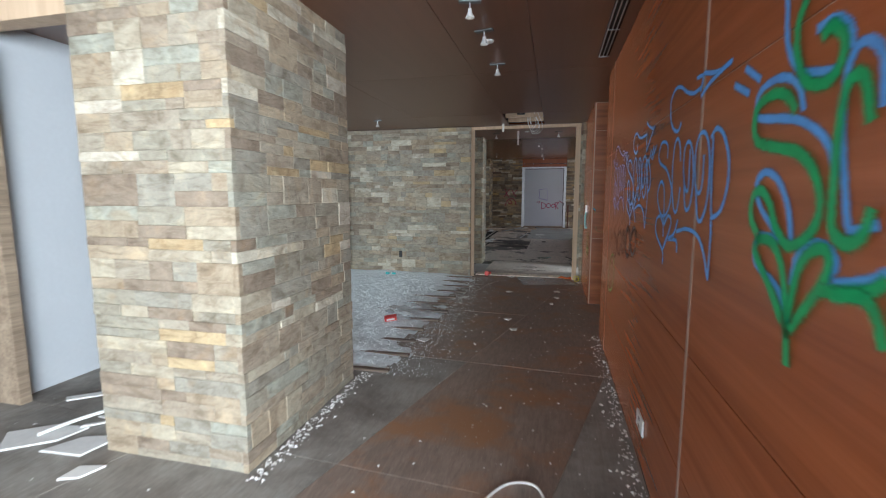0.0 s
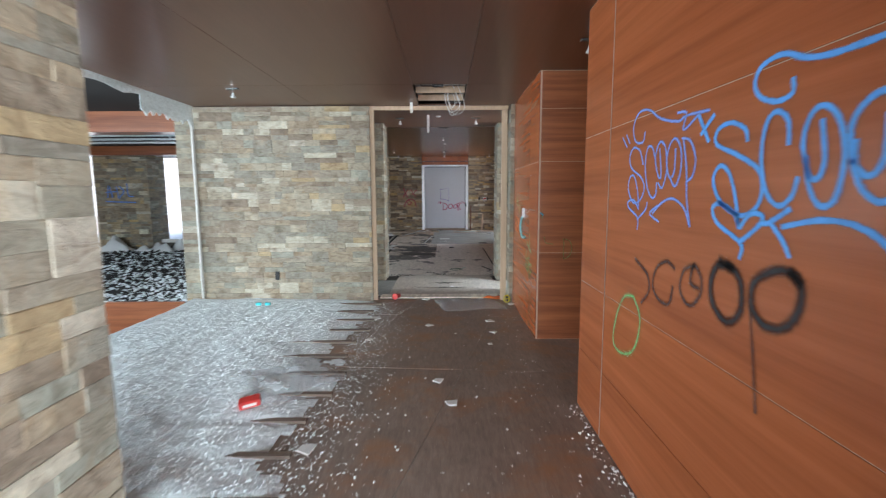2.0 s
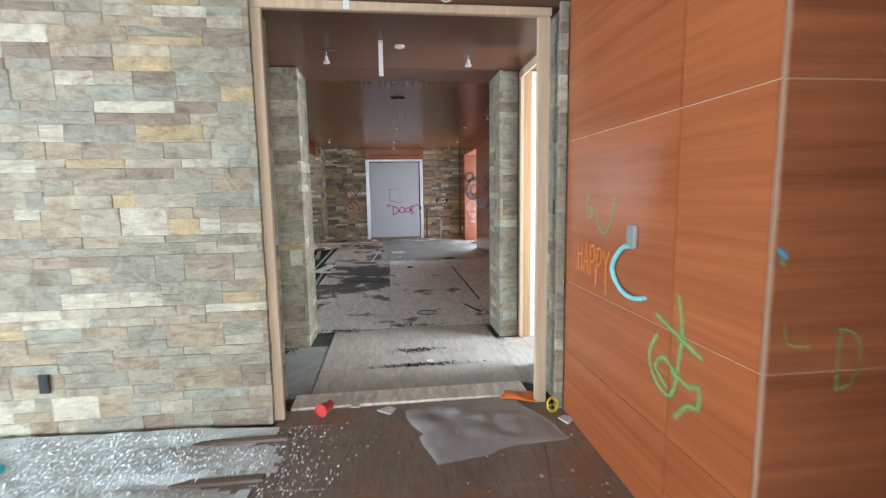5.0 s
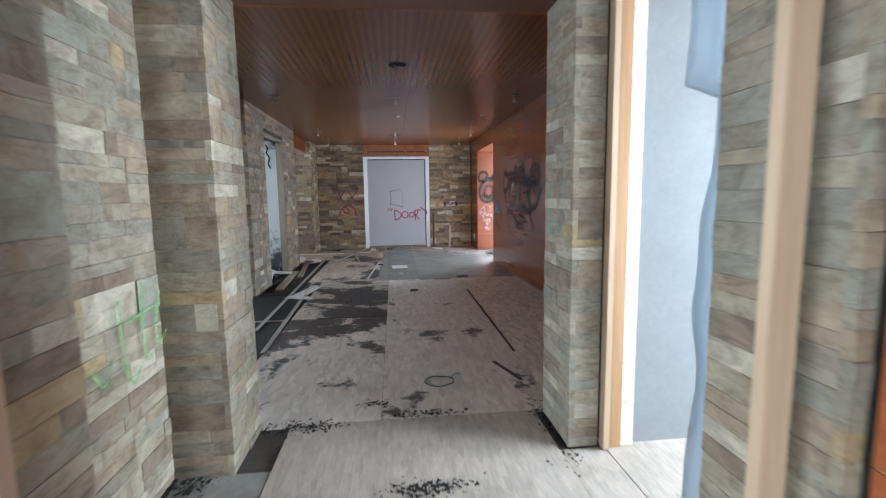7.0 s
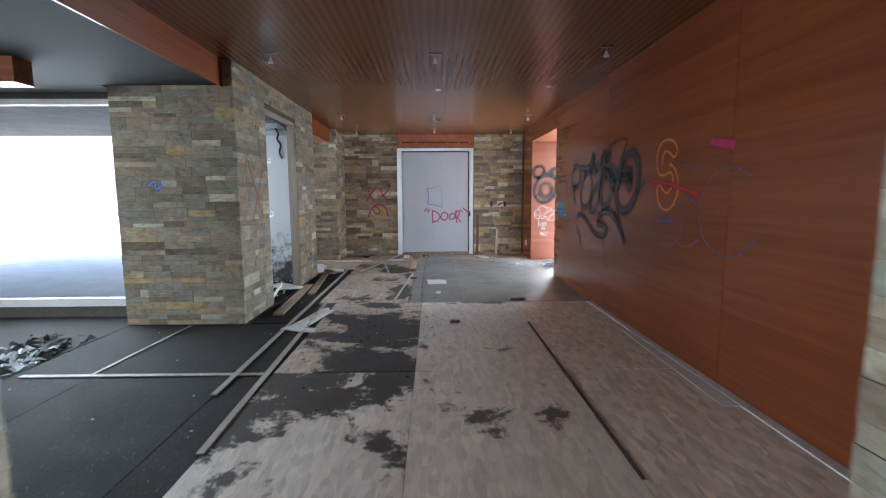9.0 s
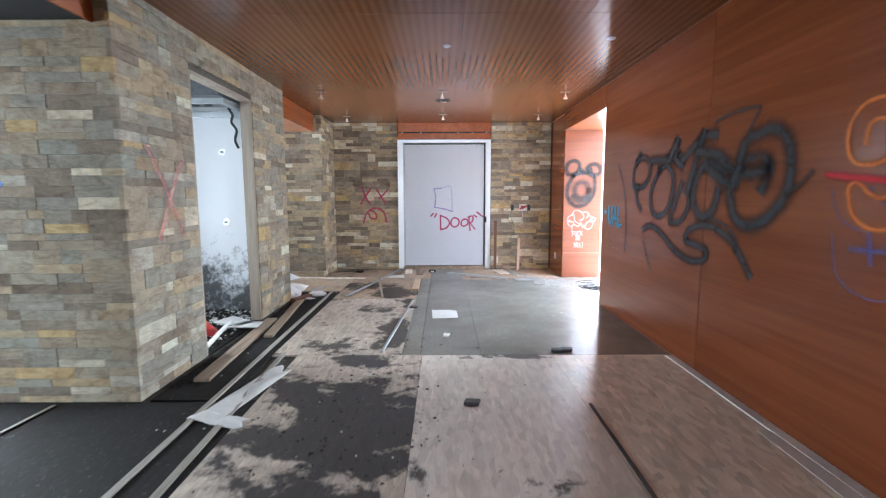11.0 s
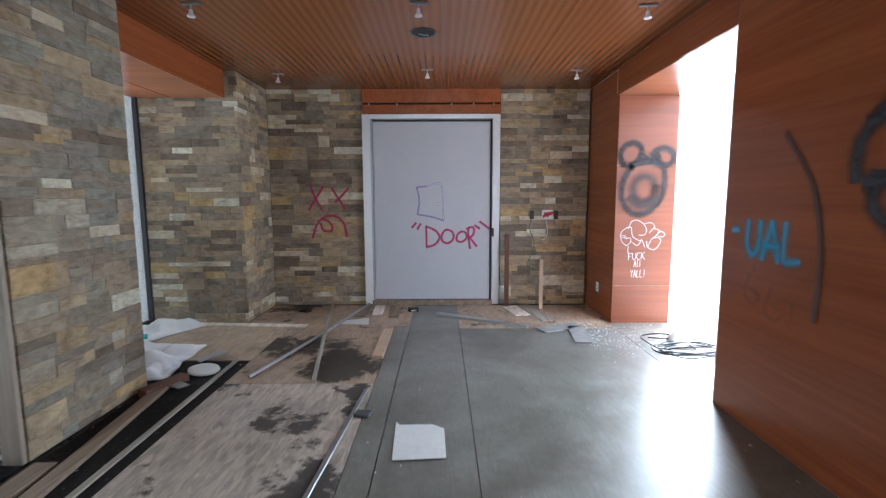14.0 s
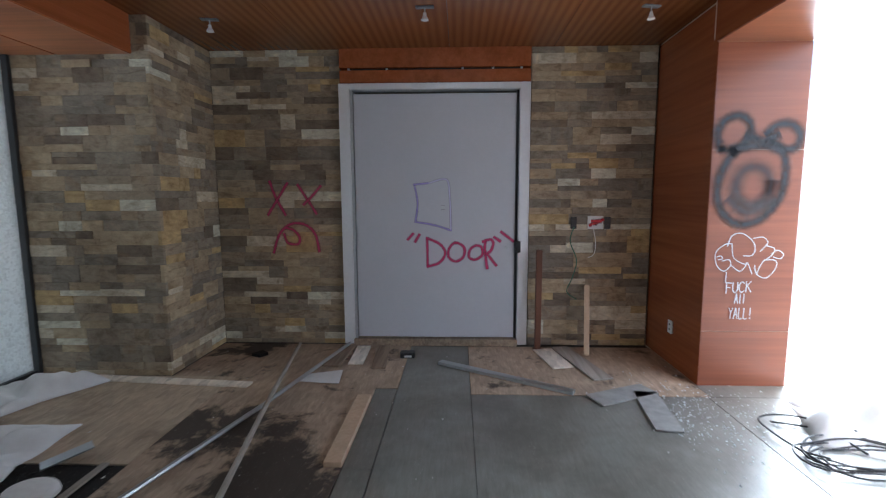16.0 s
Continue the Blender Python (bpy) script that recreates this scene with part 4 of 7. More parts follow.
def graffiti(wall, strokes, paint, width, plane, offset, label):
    """Ribbons of paint on a wall. plane: 'right' and 'left' run along y at x = offset, 'front' along x at y = offset. u is the world's y or x."""
    bm = bmesh.new()
    uv = bm.loops.layers.uv.new("UVMap")
    rng = random.Random(len(strokes) * 7 + int(width * 1000))
    lift = 0.0
    for line in strokes:
        pts = smooth(line)
        if len(pts) < 2:
            continue
        lift += 0.00012
        rows = []
        last = len(pts) - 1
        for i, p in enumerate(pts):
            d = pts[min(i + 1, last)] - pts[max(i - 1, 0)]
            if d.length < 1e-9:
                d = Vector((1, 0))
            d.normalize()
            w = width * 0.62 * (0.9 + 0.2 * rng.random())
            side = Vector((-d.y, d.x)) * w
            if i == 0:
                p = p - d * width * 0.3
            if i == last:
                p = p + d * width * 0.3
            row = []
            for q in (p + side, p - side):
                if plane == "right":
                    co = (offset - lift, q.x, q.y)
                elif plane == "left":
                    co = (offset + lift, q.x, q.y)
                else:
                    co = (q.x, offset - lift, q.y)
                row.append(bm.verts.new(co))
            rows.append(row)
        for r, s in zip(rows, rows[1:]):
            f = bm.faces.new((r[0], r[1], s[1], s[0]))
            for loop, x in zip(f.loops, (0, 1, 1, 0)):
                loop[uv].uv = (x, 0)
    return part("graffiti", bm, paint, wall, label)


def flip(strokes, about):
    """Mirrors u, for walls on which reading runs towards smaller y: u is counted from about."""
    return [[(about - x, y) for x, y in line] for line in strokes]


BLUE_SPRAY = spray("blue_spray", (0.1, 0.36, 0.82), 0.45)
VIOLET_SPRAY = spray("violet_spray", (0.17, 0.31, 0.76), 0.65)
GREEN_SPRAY = spray("green_spray", (0.0, 0.36, 0.12), 0.45)
LIME_SPRAY = spray("lime_spray", (0.17, 0.52, 0.18), 1.0)
BLACK_SPRAY = spray("black_spray", (0.016, 0.015, 0.018), 0.62)
DARK_SPRAY = spray("thin_black_spray", (0.04, 0.03, 0.03), 0.8)
PINK_SPRAY = spray("magenta_spray", (0.5, 0.02, 0.12), 0.55)
RED_SPRAY = spray("red_spray", (0.6, 0.02, 0.03), 0.6)
CORAL_SPRAY = spray("coral_spray", (0.62, 0.12, 0.1), 1.0)
ORANGE_SPRAY = spray("orange_spray", (0.75, 0.2, 0.03), 0.7)
WHITE_SPRAY = spray("white_marker", (0.6, 0.63, 0.65), 0.4)
CYAN_SPRAY = spray("cyan_spray", (0.04, 0.36, 0.55), 0.9)


WA = 0.4965
graffiti(wall_hall_right, [[(2.285, 1.665), (2.288, 1.712), (2.339, 1.739), (2.421, 1.739), (2.466, 1.688), (2.424, 1.647), (2.293, 1.611), (2.211, 1.557), (2.176, 1.508), (2.205, 1.438), (2.278, 1.399), (2.359, 1.404), (2.44, 1.473), (2.429, 1.529), (2.381, 1.557), (2.319, 1.528), (2.292, 1.413), (2.285, 1.307)], [(2.057, 1.638), (2.076, 1.697), (2.117, 1.729), (2.161, 1.707), (2.179, 1.614), (2.158, 1.498), (2.111, 1.427), (2.066, 1.435), (2.037, 1.52)], [(1.924, 1.662), (1.919, 1.525), (1.955, 1.517), (1.998, 1.586), (2.001, 1.671), (1.955, 1.699), (1.9, 1.668), (1.865, 1.579), (1.87, 1.485), (1.911, 1.438), (1.956, 1.458), (1.987, 1.568)]], BLUE_SPRAY, 0.021, "right", WA, "bright blue sprayed tag with a heart")
graffiti(wall_hall_right, [[(1.753, 1.627), (1.754, 1.531), (1.789, 1.501), (1.831, 1.532), (1.853, 1.64), (1.823, 1.703), (1.767, 1.711), (1.716, 1.673), (1.684, 1.583), (1.691, 1.475), (1.739, 1.408), (1.785, 1.419), (1.823, 1.516)], [(1.668, 1.68), (1.656, 1.529), (1.63, 1.372), (1.63, 1.222)], [(1.686, 1.686), (1.639, 1.707), (1.572, 1.677), (1.519, 1.607), (1.512, 1.527), (1.556, 1.449), (1.638, 1.42)], [(1.63, 1.222), (1.695, 1.306), (1.774, 1.353), (1.91, 1.365), (2.05, 1.344)], [(2.027, 1.264), (2.053, 1.307), (2.191, 1.298), (2.094, 1.329), (2.044, 1.387)]], BLUE_SPRAY, 0.021, "right", WA, "bright blue sprayed tag with a heart")
graffiti(wall_hall_right, [[(2.268, 1.18), (2.278, 1.233), (2.429, 1.301), (2.442, 1.369), (2.357, 1.393), (2.287, 1.349)], [(2.274, 1.244), (2.172, 1.34), (2.154, 1.385), (2.21, 1.401), (2.271, 1.361)], [(2.083, 1.786), (2.123, 1.761), (2.198, 1.778), (2.259, 1.827), (2.273, 1.908), (2.203, 1.948), (2.108, 1.935), (2.02, 1.898), (1.925, 1.874), (1.845, 1.875)], [(1.89, 1.92), (1.822, 1.911), (1.838, 1.866)], [(1.809, 1.918), (1.667, 1.887), (1.55, 1.889)], [(1.825, 1.844), (1.735, 1.87), (1.55, 1.889)], [(2.691, 1.684), (2.657, 1.73)], [(2.641, 1.687), (2.593, 1.736)]], BLUE_SPRAY, 0.021, "right", WA, "bright blue sprayed tag with a heart")
graffiti(wall_hall_right, [[(3.264, 1.661), (3.279, 1.696), (3.35, 1.726), (3.42, 1.713), (3.425, 1.665), (3.309, 1.619), (3.204, 1.567), (3.181, 1.5), (3.211, 1.445), (3.283, 1.427), (3.381, 1.467), (3.431, 1.542), (3.397, 1.589), (3.344, 1.563), (3.301, 1.479), (3.278, 1.39)], [(3.091, 1.633), (3.1, 1.695), (3.145, 1.726), (3.185, 1.696), (3.195, 1.599), (3.163, 1.5), (3.11, 1.461), (3.064, 1.488), (3.05, 1.535)], [(2.984, 1.674), (2.967, 1.574), (2.986, 1.532), (3.014, 1.547), (3.04, 1.628), (3.022, 1.695), (2.982, 1.712), (2.936, 1.674), (2.911, 1.588), (2.924, 1.487), (2.966, 1.464), (3.005, 1.507), (3.027, 1.587)]], BLUE_SPRAY, 0.021, "right", WA, "bright blue sprayed tag with a heart")
graffiti(wall_hall_right, [[(2.812, 1.663), (2.812, 1.572), (2.842, 1.534), (2.879, 1.559), (2.886, 1.613)], [(2.889, 1.569), (2.9, 1.651), (2.867, 1.7), (2.819, 1.713), (2.775, 1.669), (2.755, 1.593), (2.765, 1.51), (2.808, 1.477), (2.856, 1.504), (2.889, 1.569)], [(2.761, 1.684), (2.724, 1.59), (2.706, 1.492), (2.716, 1.394), (2.736, 1.311)], [(2.779, 1.678), (2.728, 1.683), (2.675, 1.64), (2.644, 1.575), (2.654, 1.53), (2.705, 1.508)], [(2.736, 1.311), (2.781, 1.382), (2.861, 1.422), (2.962, 1.429), (3.086, 1.404)], [(3.067, 1.453), (3.138, 1.413), (3.173, 1.408)], [(3.129, 1.407), (3.08, 1.362), (3.055, 1.326)]], BLUE_SPRAY, 0.021, "right", WA, "bright blue sprayed tag with a heart")
graffiti(wall_hall_right, [[(3.26, 1.292), (3.261, 1.339), (3.388, 1.393), (3.424, 1.442), (3.386, 1.462), (3.311, 1.436), (3.273, 1.39)], [(3.262, 1.344), (3.182, 1.401), (3.172, 1.43), (3.224, 1.433), (3.268, 1.39)], [(3.094, 1.801), (3.093, 1.765), (3.149, 1.754), (3.219, 1.78), (3.248, 1.825), (3.222, 1.869), (3.137, 1.879), (3.054, 1.846), (2.963, 1.831), (2.807, 1.832)], [(2.813, 1.895), (2.753, 1.87), (2.647, 1.842), (2.607, 1.848)], [(2.607, 1.848), (2.706, 1.791), (2.792, 1.738)], [(2.804, 1.831), (2.792, 1.738)], [(2.638, 1.694), (2.593, 1.742)], [(2.611, 1.682), (2.532, 1.742)], [(3.544, 1.779), (3.474, 1.682)], [(3.522, 1.712), (3.45, 1.766)]], BLUE_SPRAY, 0.021, "right", WA, "bright blue sprayed tag with a heart")
graffiti(wall_hall_right, [[(4.008, 1.636), (4.046, 1.698), (4.121, 1.721), (4.165, 1.68), (4.137, 1.622), (4.019, 1.571), (3.982, 1.517), (4.026, 1.463), (4.105, 1.453), (4.168, 1.518), (4.153, 1.575), (4.105, 1.582), (4.058, 1.517), (4.036, 1.435)], [(3.88, 1.64), (3.915, 1.701), (3.961, 1.705), (3.983, 1.635), (3.953, 1.529), (3.901, 1.478), (3.863, 1.49), (3.858, 1.54)], [(3.843, 1.686), (3.82, 1.576), (3.846, 1.572), (3.882, 1.653), (3.846, 1.718), (3.792, 1.689), (3.772, 1.597), (3.803, 1.522), (3.842, 1.54)], [(3.705, 1.673), (3.708, 1.583), (3.743, 1.561), (3.775, 1.621), (3.762, 1.686), (3.715, 1.719), (3.665, 1.676), (3.655, 1.591), (3.692, 1.525), (3.733, 1.554)]], VIOLET_SPRAY, 0.018, "right", WA, "violet-blue sprayed tag with a heart")
graffiti(wall_hall_right, [[(3.646, 1.7), (3.613, 1.589), (3.6, 1.48), (3.567, 1.373)], [(3.656, 1.712), (3.596, 1.695), (3.553, 1.628), (3.565, 1.565), (3.607, 1.541)], [(3.567, 1.373), (3.617, 1.44), (3.71, 1.475), (3.806, 1.454), (3.882, 1.407)], [(4.036, 1.325), (4.043, 1.38), (4.15, 1.424), (4.161, 1.455), (4.092, 1.462), (4.034, 1.422)], [(4.042, 1.372), (3.959, 1.419), (3.944, 1.451)], [(3.841, 1.441), (3.91, 1.405), (3.823, 1.374)], [(4, 1.779), (4.019, 1.737), (4.104, 1.752), (4.133, 1.824), (4.073, 1.882), (3.963, 1.875), (3.848, 1.819), (3.699, 1.784), (3.636, 1.796), (3.484, 1.79)], [(3.703, 1.818), (3.638, 1.807), (3.651, 1.744), (3.556, 1.782)], [(4.265, 1.785), (4.207, 1.735)], [(4.214, 1.793), (4.173, 1.751)]], VIOLET_SPRAY, 0.018, "right", WA, "violet-blue sprayed tag with a heart")
graffiti(wall_hall_right, [[(1.117, 1.678), (1.14, 1.723), (1.194, 1.755), (1.263, 1.766), (1.337, 1.752), (1.351, 1.706), (1.315, 1.686), (1.191, 1.667), (1.116, 1.649), (1.048, 1.618), (1.004, 1.581), (0.982, 1.534)], [(1.116, 1.395), (1.141, 1.467), (1.197, 1.529), (1.267, 1.552), (1.31, 1.525), (1.282, 1.469), (1.182, 1.407)], [(0.872, 1.643), (0.884, 1.714), (0.916, 1.747), (0.952, 1.751), (0.976, 1.711), (0.974, 1.623), (0.951, 1.523), (0.932, 1.454), (0.913, 1.436), (0.859, 1.449)]], BLUE_SPRAY, 0.026, "right", WA, "bright blue outline of sprayed letters")
graffiti(wall_hall_right, [[(1.104, 1.224), (1.159, 1.287), (1.27, 1.322), (1.294, 1.362), (1.268, 1.396), (1.18, 1.395)], [(1.1, 1.311), (1.087, 1.368), (1.039, 1.401), (0.981, 1.399), (0.95, 1.371), (0.97, 1.337), (0.87, 1.356), (0.824, 1.378)], [(1.227, 1.931), (1.208, 1.829), (1.147, 1.759), (1.09, 1.741), (1.012, 1.725)], [(1.084, 1.823), (1.029, 1.822), (0.982, 1.794), (0.969, 1.761)], [(1.507, 1.808), (1.409, 1.767)], [(1.433, 1.836), (1.344, 1.788)]], BLUE_SPRAY, 0.026, "right", WA, "bright blue outline of sprayed letters")
graffiti(wall_hall_right, [[(1.145, 1.683), (1.187, 1.717), (1.257, 1.732), (1.33, 1.716), (1.344, 1.67), (1.313, 1.628), (1.205, 1.604), (1.116, 1.586), (1.051, 1.547), (1.016, 1.492), (1.021, 1.443), (1.061, 1.406), (1.126, 1.388), (1.186, 1.427), (1.223, 1.477), (1.274, 1.507), (1.319, 1.49), (1.32, 1.439), (1.268, 1.393)], [(0.895, 1.625), (0.911, 1.677), (0.932, 1.7), (0.964, 1.689), (0.977, 1.623), (0.977, 1.544), (0.974, 1.472), (0.964, 1.432), (0.925, 1.413), (0.883, 1.429), (0.869, 1.467)]], GREEN_SPRAY, 0.036, "right", WA - 0.004, "thick green sprayed letters")
graffiti(wall_hall_right, [[(1.092, 1.202), (1.186, 1.282), (1.275, 1.35), (1.266, 1.386), (1.192, 1.387), (1.143, 1.342), (1.108, 1.26), (1.084, 1.142)], [(1.092, 1.239), (1.075, 1.328), (1.045, 1.374), (0.999, 1.396), (0.969, 1.384), (0.972, 1.347), (1.01, 1.295), (1.078, 1.218)], [(0.976, 1.319), (0.895, 1.331), (0.848, 1.344), (0.821, 1.361)], [(0.941, 1.319), (0.866, 1.33), (0.829, 1.31), (0.807, 1.272)], [(1.134, 1.895), (1.158, 1.859), (1.155, 1.801), (1.121, 1.741), (1.075, 1.714), (1.018, 1.711), (0.989, 1.738), (0.987, 1.776), (1.026, 1.809), (1.052, 1.802)]], GREEN_SPRAY, 0.036, "right", WA - 0.004, "thick green sprayed letters")
graffiti(wall_hall_right, [[(4.039, 1.172), (3.907, 1.124), (3.881, 1.05), (3.952, 0.979)], [(3.663, 1.192), (3.728, 1.21), (3.816, 1.166), (3.845, 1.084), (3.784, 1.033), (3.693, 1.035), (3.668, 1.108)], [(3.519, 1.226), (3.588, 1.193), (3.61, 1.12), (3.562, 1.074), (3.513, 1.075), (3.462, 1.13), (3.469, 1.192), (3.519, 1.226), (3.535, 1.158), (3.483, 1.147)]], DARK_SPRAY, 0.032, "right", WA, "faded black sprayed letters")
graffiti(wall_hall_right, [[(3.294, 1.253), (3.371, 1.25), (3.404, 1.184), (3.381, 1.108), (3.303, 1.07), (3.241, 1.115), (3.24, 1.199), (3.279, 1.246), (3.357, 1.268)], [(3.01, 1.262), (3.041, 1.281), (3.105, 1.276), (3.182, 1.228), (3.187, 1.157), (3.132, 1.111), (3.054, 1.122), (3.006, 1.179), (3.002, 1.249), (3.041, 1.281)]], BLACK_SPRAY, 0.045, "right", WA, "soft black sprayed letters")
graffiti(wall_hall_right, [[(3.191, 1.147), (3.159, 0.987), (3.132, 0.838)]], DARK_SPRAY, 0.02, "right", WA - 0.001, "thin black drip")
graffiti(wall_hall_right, [[(4.052, 0.984), (4.157, 0.959), (4.247, 0.844), (4.288, 0.686), (4.2, 0.646), (4.054, 0.689), (3.976, 0.789), (3.963, 0.906), (4.037, 0.978)]], LIME_SPRAY, 0.04, "right", WA, "yellow-green sprayed loop")
WB = 0.4765
graffiti(wall_hall_block, flip([[(0.02, 1.47), (0.0, 1.38), (0.05, 1.34), (0.08, 1.38), (0.03, 1.41)], [(0.13, 1.4), (0.16, 1.3), (0.24, 1.27), (0.31, 1.36), (0.33, 1.45)]], 7.66), LIME_SPRAY, 0.03, "right", WB, "yellow-green sprayed squiggle")
graffiti(wall_hall_block, flip(written("HAPPY", 0, 1.03, 0.4, 0.17, 0.22, -0.008) + [[(0.25, 1.05), (0.25, 0.97)], [(0.37, 1.05), (0.37, 0.94)]], 7.77), ORANGE_SPRAY, 0.03, "right", WB, "orange sprayed word with drips")
graffiti(wall_hall_block, [[(6.78, 1.06), (6.75, 0.92), (6.77, 0.76)], [(6.92, 0.95), (6.8, 0.91), (6.64, 0.86)], [(6.92, 0.86), (6.97, 0.76), (6.92, 0.66), (6.82, 0.63), (6.78, 0.72), (6.86, 0.78), (6.92, 0.72), (6.84, 0.66)],
                           [(6.8, 0.74), (6.7, 0.72), (6.64, 0.74), (6.64, 0.66), (6.7, 0.64), (6.77, 0.56)]], LIME_SPRAY, 0.042, "right", WB, "bright green sprayed scrawl")
graffiti(wall_hall_block, [[(0.52, 1.3), (0.53, 1.25)], [(0.55, 1.06), (0.57, 1.0), (0.64, 0.99)]] + [[(x + 0.74, y * 0.2 + 0.84) for x, y in line] for line in written("D", 0, 0, 0.1, 1)], LIME_SPRAY, 0.016, "front", 6.3665, "small green sprayed marks")
graffiti(wall_hall_block, [[(0.515, 1.3), (0.53, 1.285)]], CYAN_SPRAY, 0.04, "front", 6.366, "small blue sprayed dot")
RUST_SPRAY = spray("thin_orange_spray", (0.42, 0.11, 0.03), 1.3)
THIN_BLUE = spray("thin_blue_spray", (0.12, 0.16, 0.5), 1.1)
WE = 1.6965
graffiti(wall_room_right, [[(16.23, 1.976), (16.371, 1.806), (16.378, 1.631)], [(16.265, 1.629), (16.275, 1.486), (16.166, 1.374)], [(16.318, 1.888), (16.144, 1.93), (15.993, 1.863), (15.978, 1.73), (16.111, 1.626), (16.312, 1.601)], [(15.759, 1.77), (15.893, 1.621), (15.928, 1.462), (15.841, 1.332), (15.664, 1.325), (15.537, 1.42), (15.472, 1.612), (15.502, 1.731), (15.624, 1.811), (15.779, 1.771)], [(15.313, 1.631), (15.449, 1.398), (15.504, 1.275), (15.314, 1.287), (15.198, 1.407), (15.19, 1.54)]], BLACK_SPRAY, 0.11, "right", WE, "hazy black sprayed letters")
graffiti(wall_room_right, [[(15.921, 1.884), (15.63, 1.87), (15.378, 1.876)], [(15.432, 2.005), (15.458, 1.869), (15.33, 1.79)], [(15.569, 1.879), (15.435, 2.028)], [(14.836, 2.007), (15.005, 2.012), (15.161, 1.928), (15.299, 1.855)], [(14.709, 1.709), (14.857, 1.777), (15.008, 1.747), (15.094, 1.625), (15.112, 1.475), (15.032, 1.37), (14.932, 1.346), (14.816, 1.4), (14.762, 1.539)], [(15.007, 2.033), (15.14, 1.734), (15.215, 1.562)]], BLACK_SPRAY, 0.15, "right", WE - 0.002, "hazy black sprayed letters")
graffiti(wall_room_right, [[(15.055, 1.887), (14.807, 1.85), (14.634, 1.741), (14.566, 1.665)], [(14.914, 1.753), (14.701, 1.633), (14.547, 1.628)], [(14.257, 1.576), (14.199, 1.679), (14.217, 1.744), (14.319, 1.778), (14.446, 1.769), (14.509, 1.715), (14.392, 1.674), (14.231, 1.697)], [(14.505, 1.802), (14.461, 1.901), (14.338, 1.943), (14.186, 1.957), (14.075, 1.894), (14.02, 1.756), (14.017, 1.61), (14.063, 1.491), (14.177, 1.378), (14.309, 1.313), (14.441, 1.309), (14.544, 1.374), (14.598, 1.501), (14.593, 1.593), (14.531, 1.699)]], BLACK_SPRAY, 0.165, "right", WE - 0.004, "hazy black sprayed loop")
graffiti(wall_room_right, [[(16.061, 1.155), (15.901, 1.206), (15.644, 1.139), (15.364, 1), (15.09, 0.95), (14.892, 0.983), (14.869, 1.061), (15.002, 1.094), (15.181, 1.116), (15.154, 1.209), (14.955, 1.269), (14.742, 1.254), (14.546, 1.171), (14.414, 1.062), (14.321, 0.956)]], BLACK_SPRAY, 0.11, "right", WE - 0.006, "black sprayed flourish under the letters")
graffiti(wall_room_right, [[(14.835, 2.103), (14.628, 2.137), (14.338, 2.126), (14.39, 2.04), (14.442, 1.932)], [(16.841, 1.897), (16.615, 1.575), (16.534, 1.208), (16.541, 0.865)], [(16.046, 1.016), (15.851, 0.741)], [(14.869, 1.337), (14.637, 1.294), (14.499, 1.195), (14.489, 1.105)], [(14.033, 1.522), (13.915, 1.593), (13.842, 1.659)]], DARK_SPRAY, 0.055, "right", WE - 0.007, "thin black sprayed sweep")
graffiti(wall_room_right, [[(13.519, 1.791), (13.506, 1.877), (13.452, 1.904), (13.385, 1.878), (13.319, 1.836), (13.271, 1.853), (13.262, 1.908), (13.315, 1.971), (13.421, 2.006), (13.551, 1.988), (13.621, 1.892), (13.621, 1.765), (13.564, 1.689), (13.47, 1.676), (13.365, 1.7), (13.311, 1.656), (13.317, 1.574), (13.385, 1.508), (13.466, 1.526), (13.553, 1.591), (13.596, 1.545), (13.557, 1.417), (13.455, 1.35), (13.326, 1.363), (13.227, 1.475), (13.215, 1.603), (13.278, 1.719), (13.365, 1.776)]], ORANGE_SPRAY, 0.05, "right", WE - 0.002, "orange outline of a sprayed letter")
graffiti(wall_room_right, [[(13.736, 1.635), (13.351, 1.585), (13.118, 1.538), (12.895, 1.487)]], RED_SPRAY, 0.06, "right", WE - 0.004, "bright red sprayed line")
graffiti(wall_room_right, [[(13.699, 1.547), (13.629, 1.397), (13.499, 1.329)], [(13.67, 1.3), (13.633, 1.112), (13.535, 1.013), (13.368, 0.987), (13.19, 1.054), (13.111, 1.179), (13.091, 1.307), (13.137, 1.398), (13.256, 1.459), (13.381, 1.474), (13.47, 1.561)], [(13.192, 1.07), (13.094, 1.029), (12.961, 1.049), (12.874, 1.1), (12.847, 1.071)], [(13.231, 1.741), (13.074, 1.747), (12.941, 1.678)], [(13.112, 1.492), (13.023, 1.448), (12.926, 1.421), (12.883, 1.38)]], THIN_BLUE, 0.026, "right", WE, "blue sprayed bubble outlines")
graffiti(wall_room_right, [[(13.546, 1.234), (13.271, 1.243)], [(13.451, 1.314), (13.426, 1.174)]], THIN_BLUE, 0.06, "right", WE - 0.001, "blurred blue sprayed cross")
graffiti(wall_room_right, flip(written("UAL", 0, 1.16, 0.46, 0.2) + [[(-0.12, 1.31), (-0.1, 1.31)]], 17.14), CYAN_SPRAY, 0.1, "right", WE, "small blurred blue sprayed letters")
graffiti(wall_room_right, flip([[(0.1, 1.08), (0.02, 0.92), (0.1, 0.84), (0.16, 0.9), (0.06, 0.94)], [(0.28, 1.02), (0.22, 0.84), (0.3, 0.78), (0.36, 0.84), (0.26, 0.88)], [(0.44, 0.92), (0.42, 0.78)]], 17.14), RUST_SPRAY, 0.04, "right", WE, "faint orange sprayed figures")
graffiti(wall_room_right, ring(12.5, 1.35, 0.36, 0.34, 130, -280), THIN_BLUE, 0.026, "right", WE - 0.002, "blue sprayed bubble outlines")
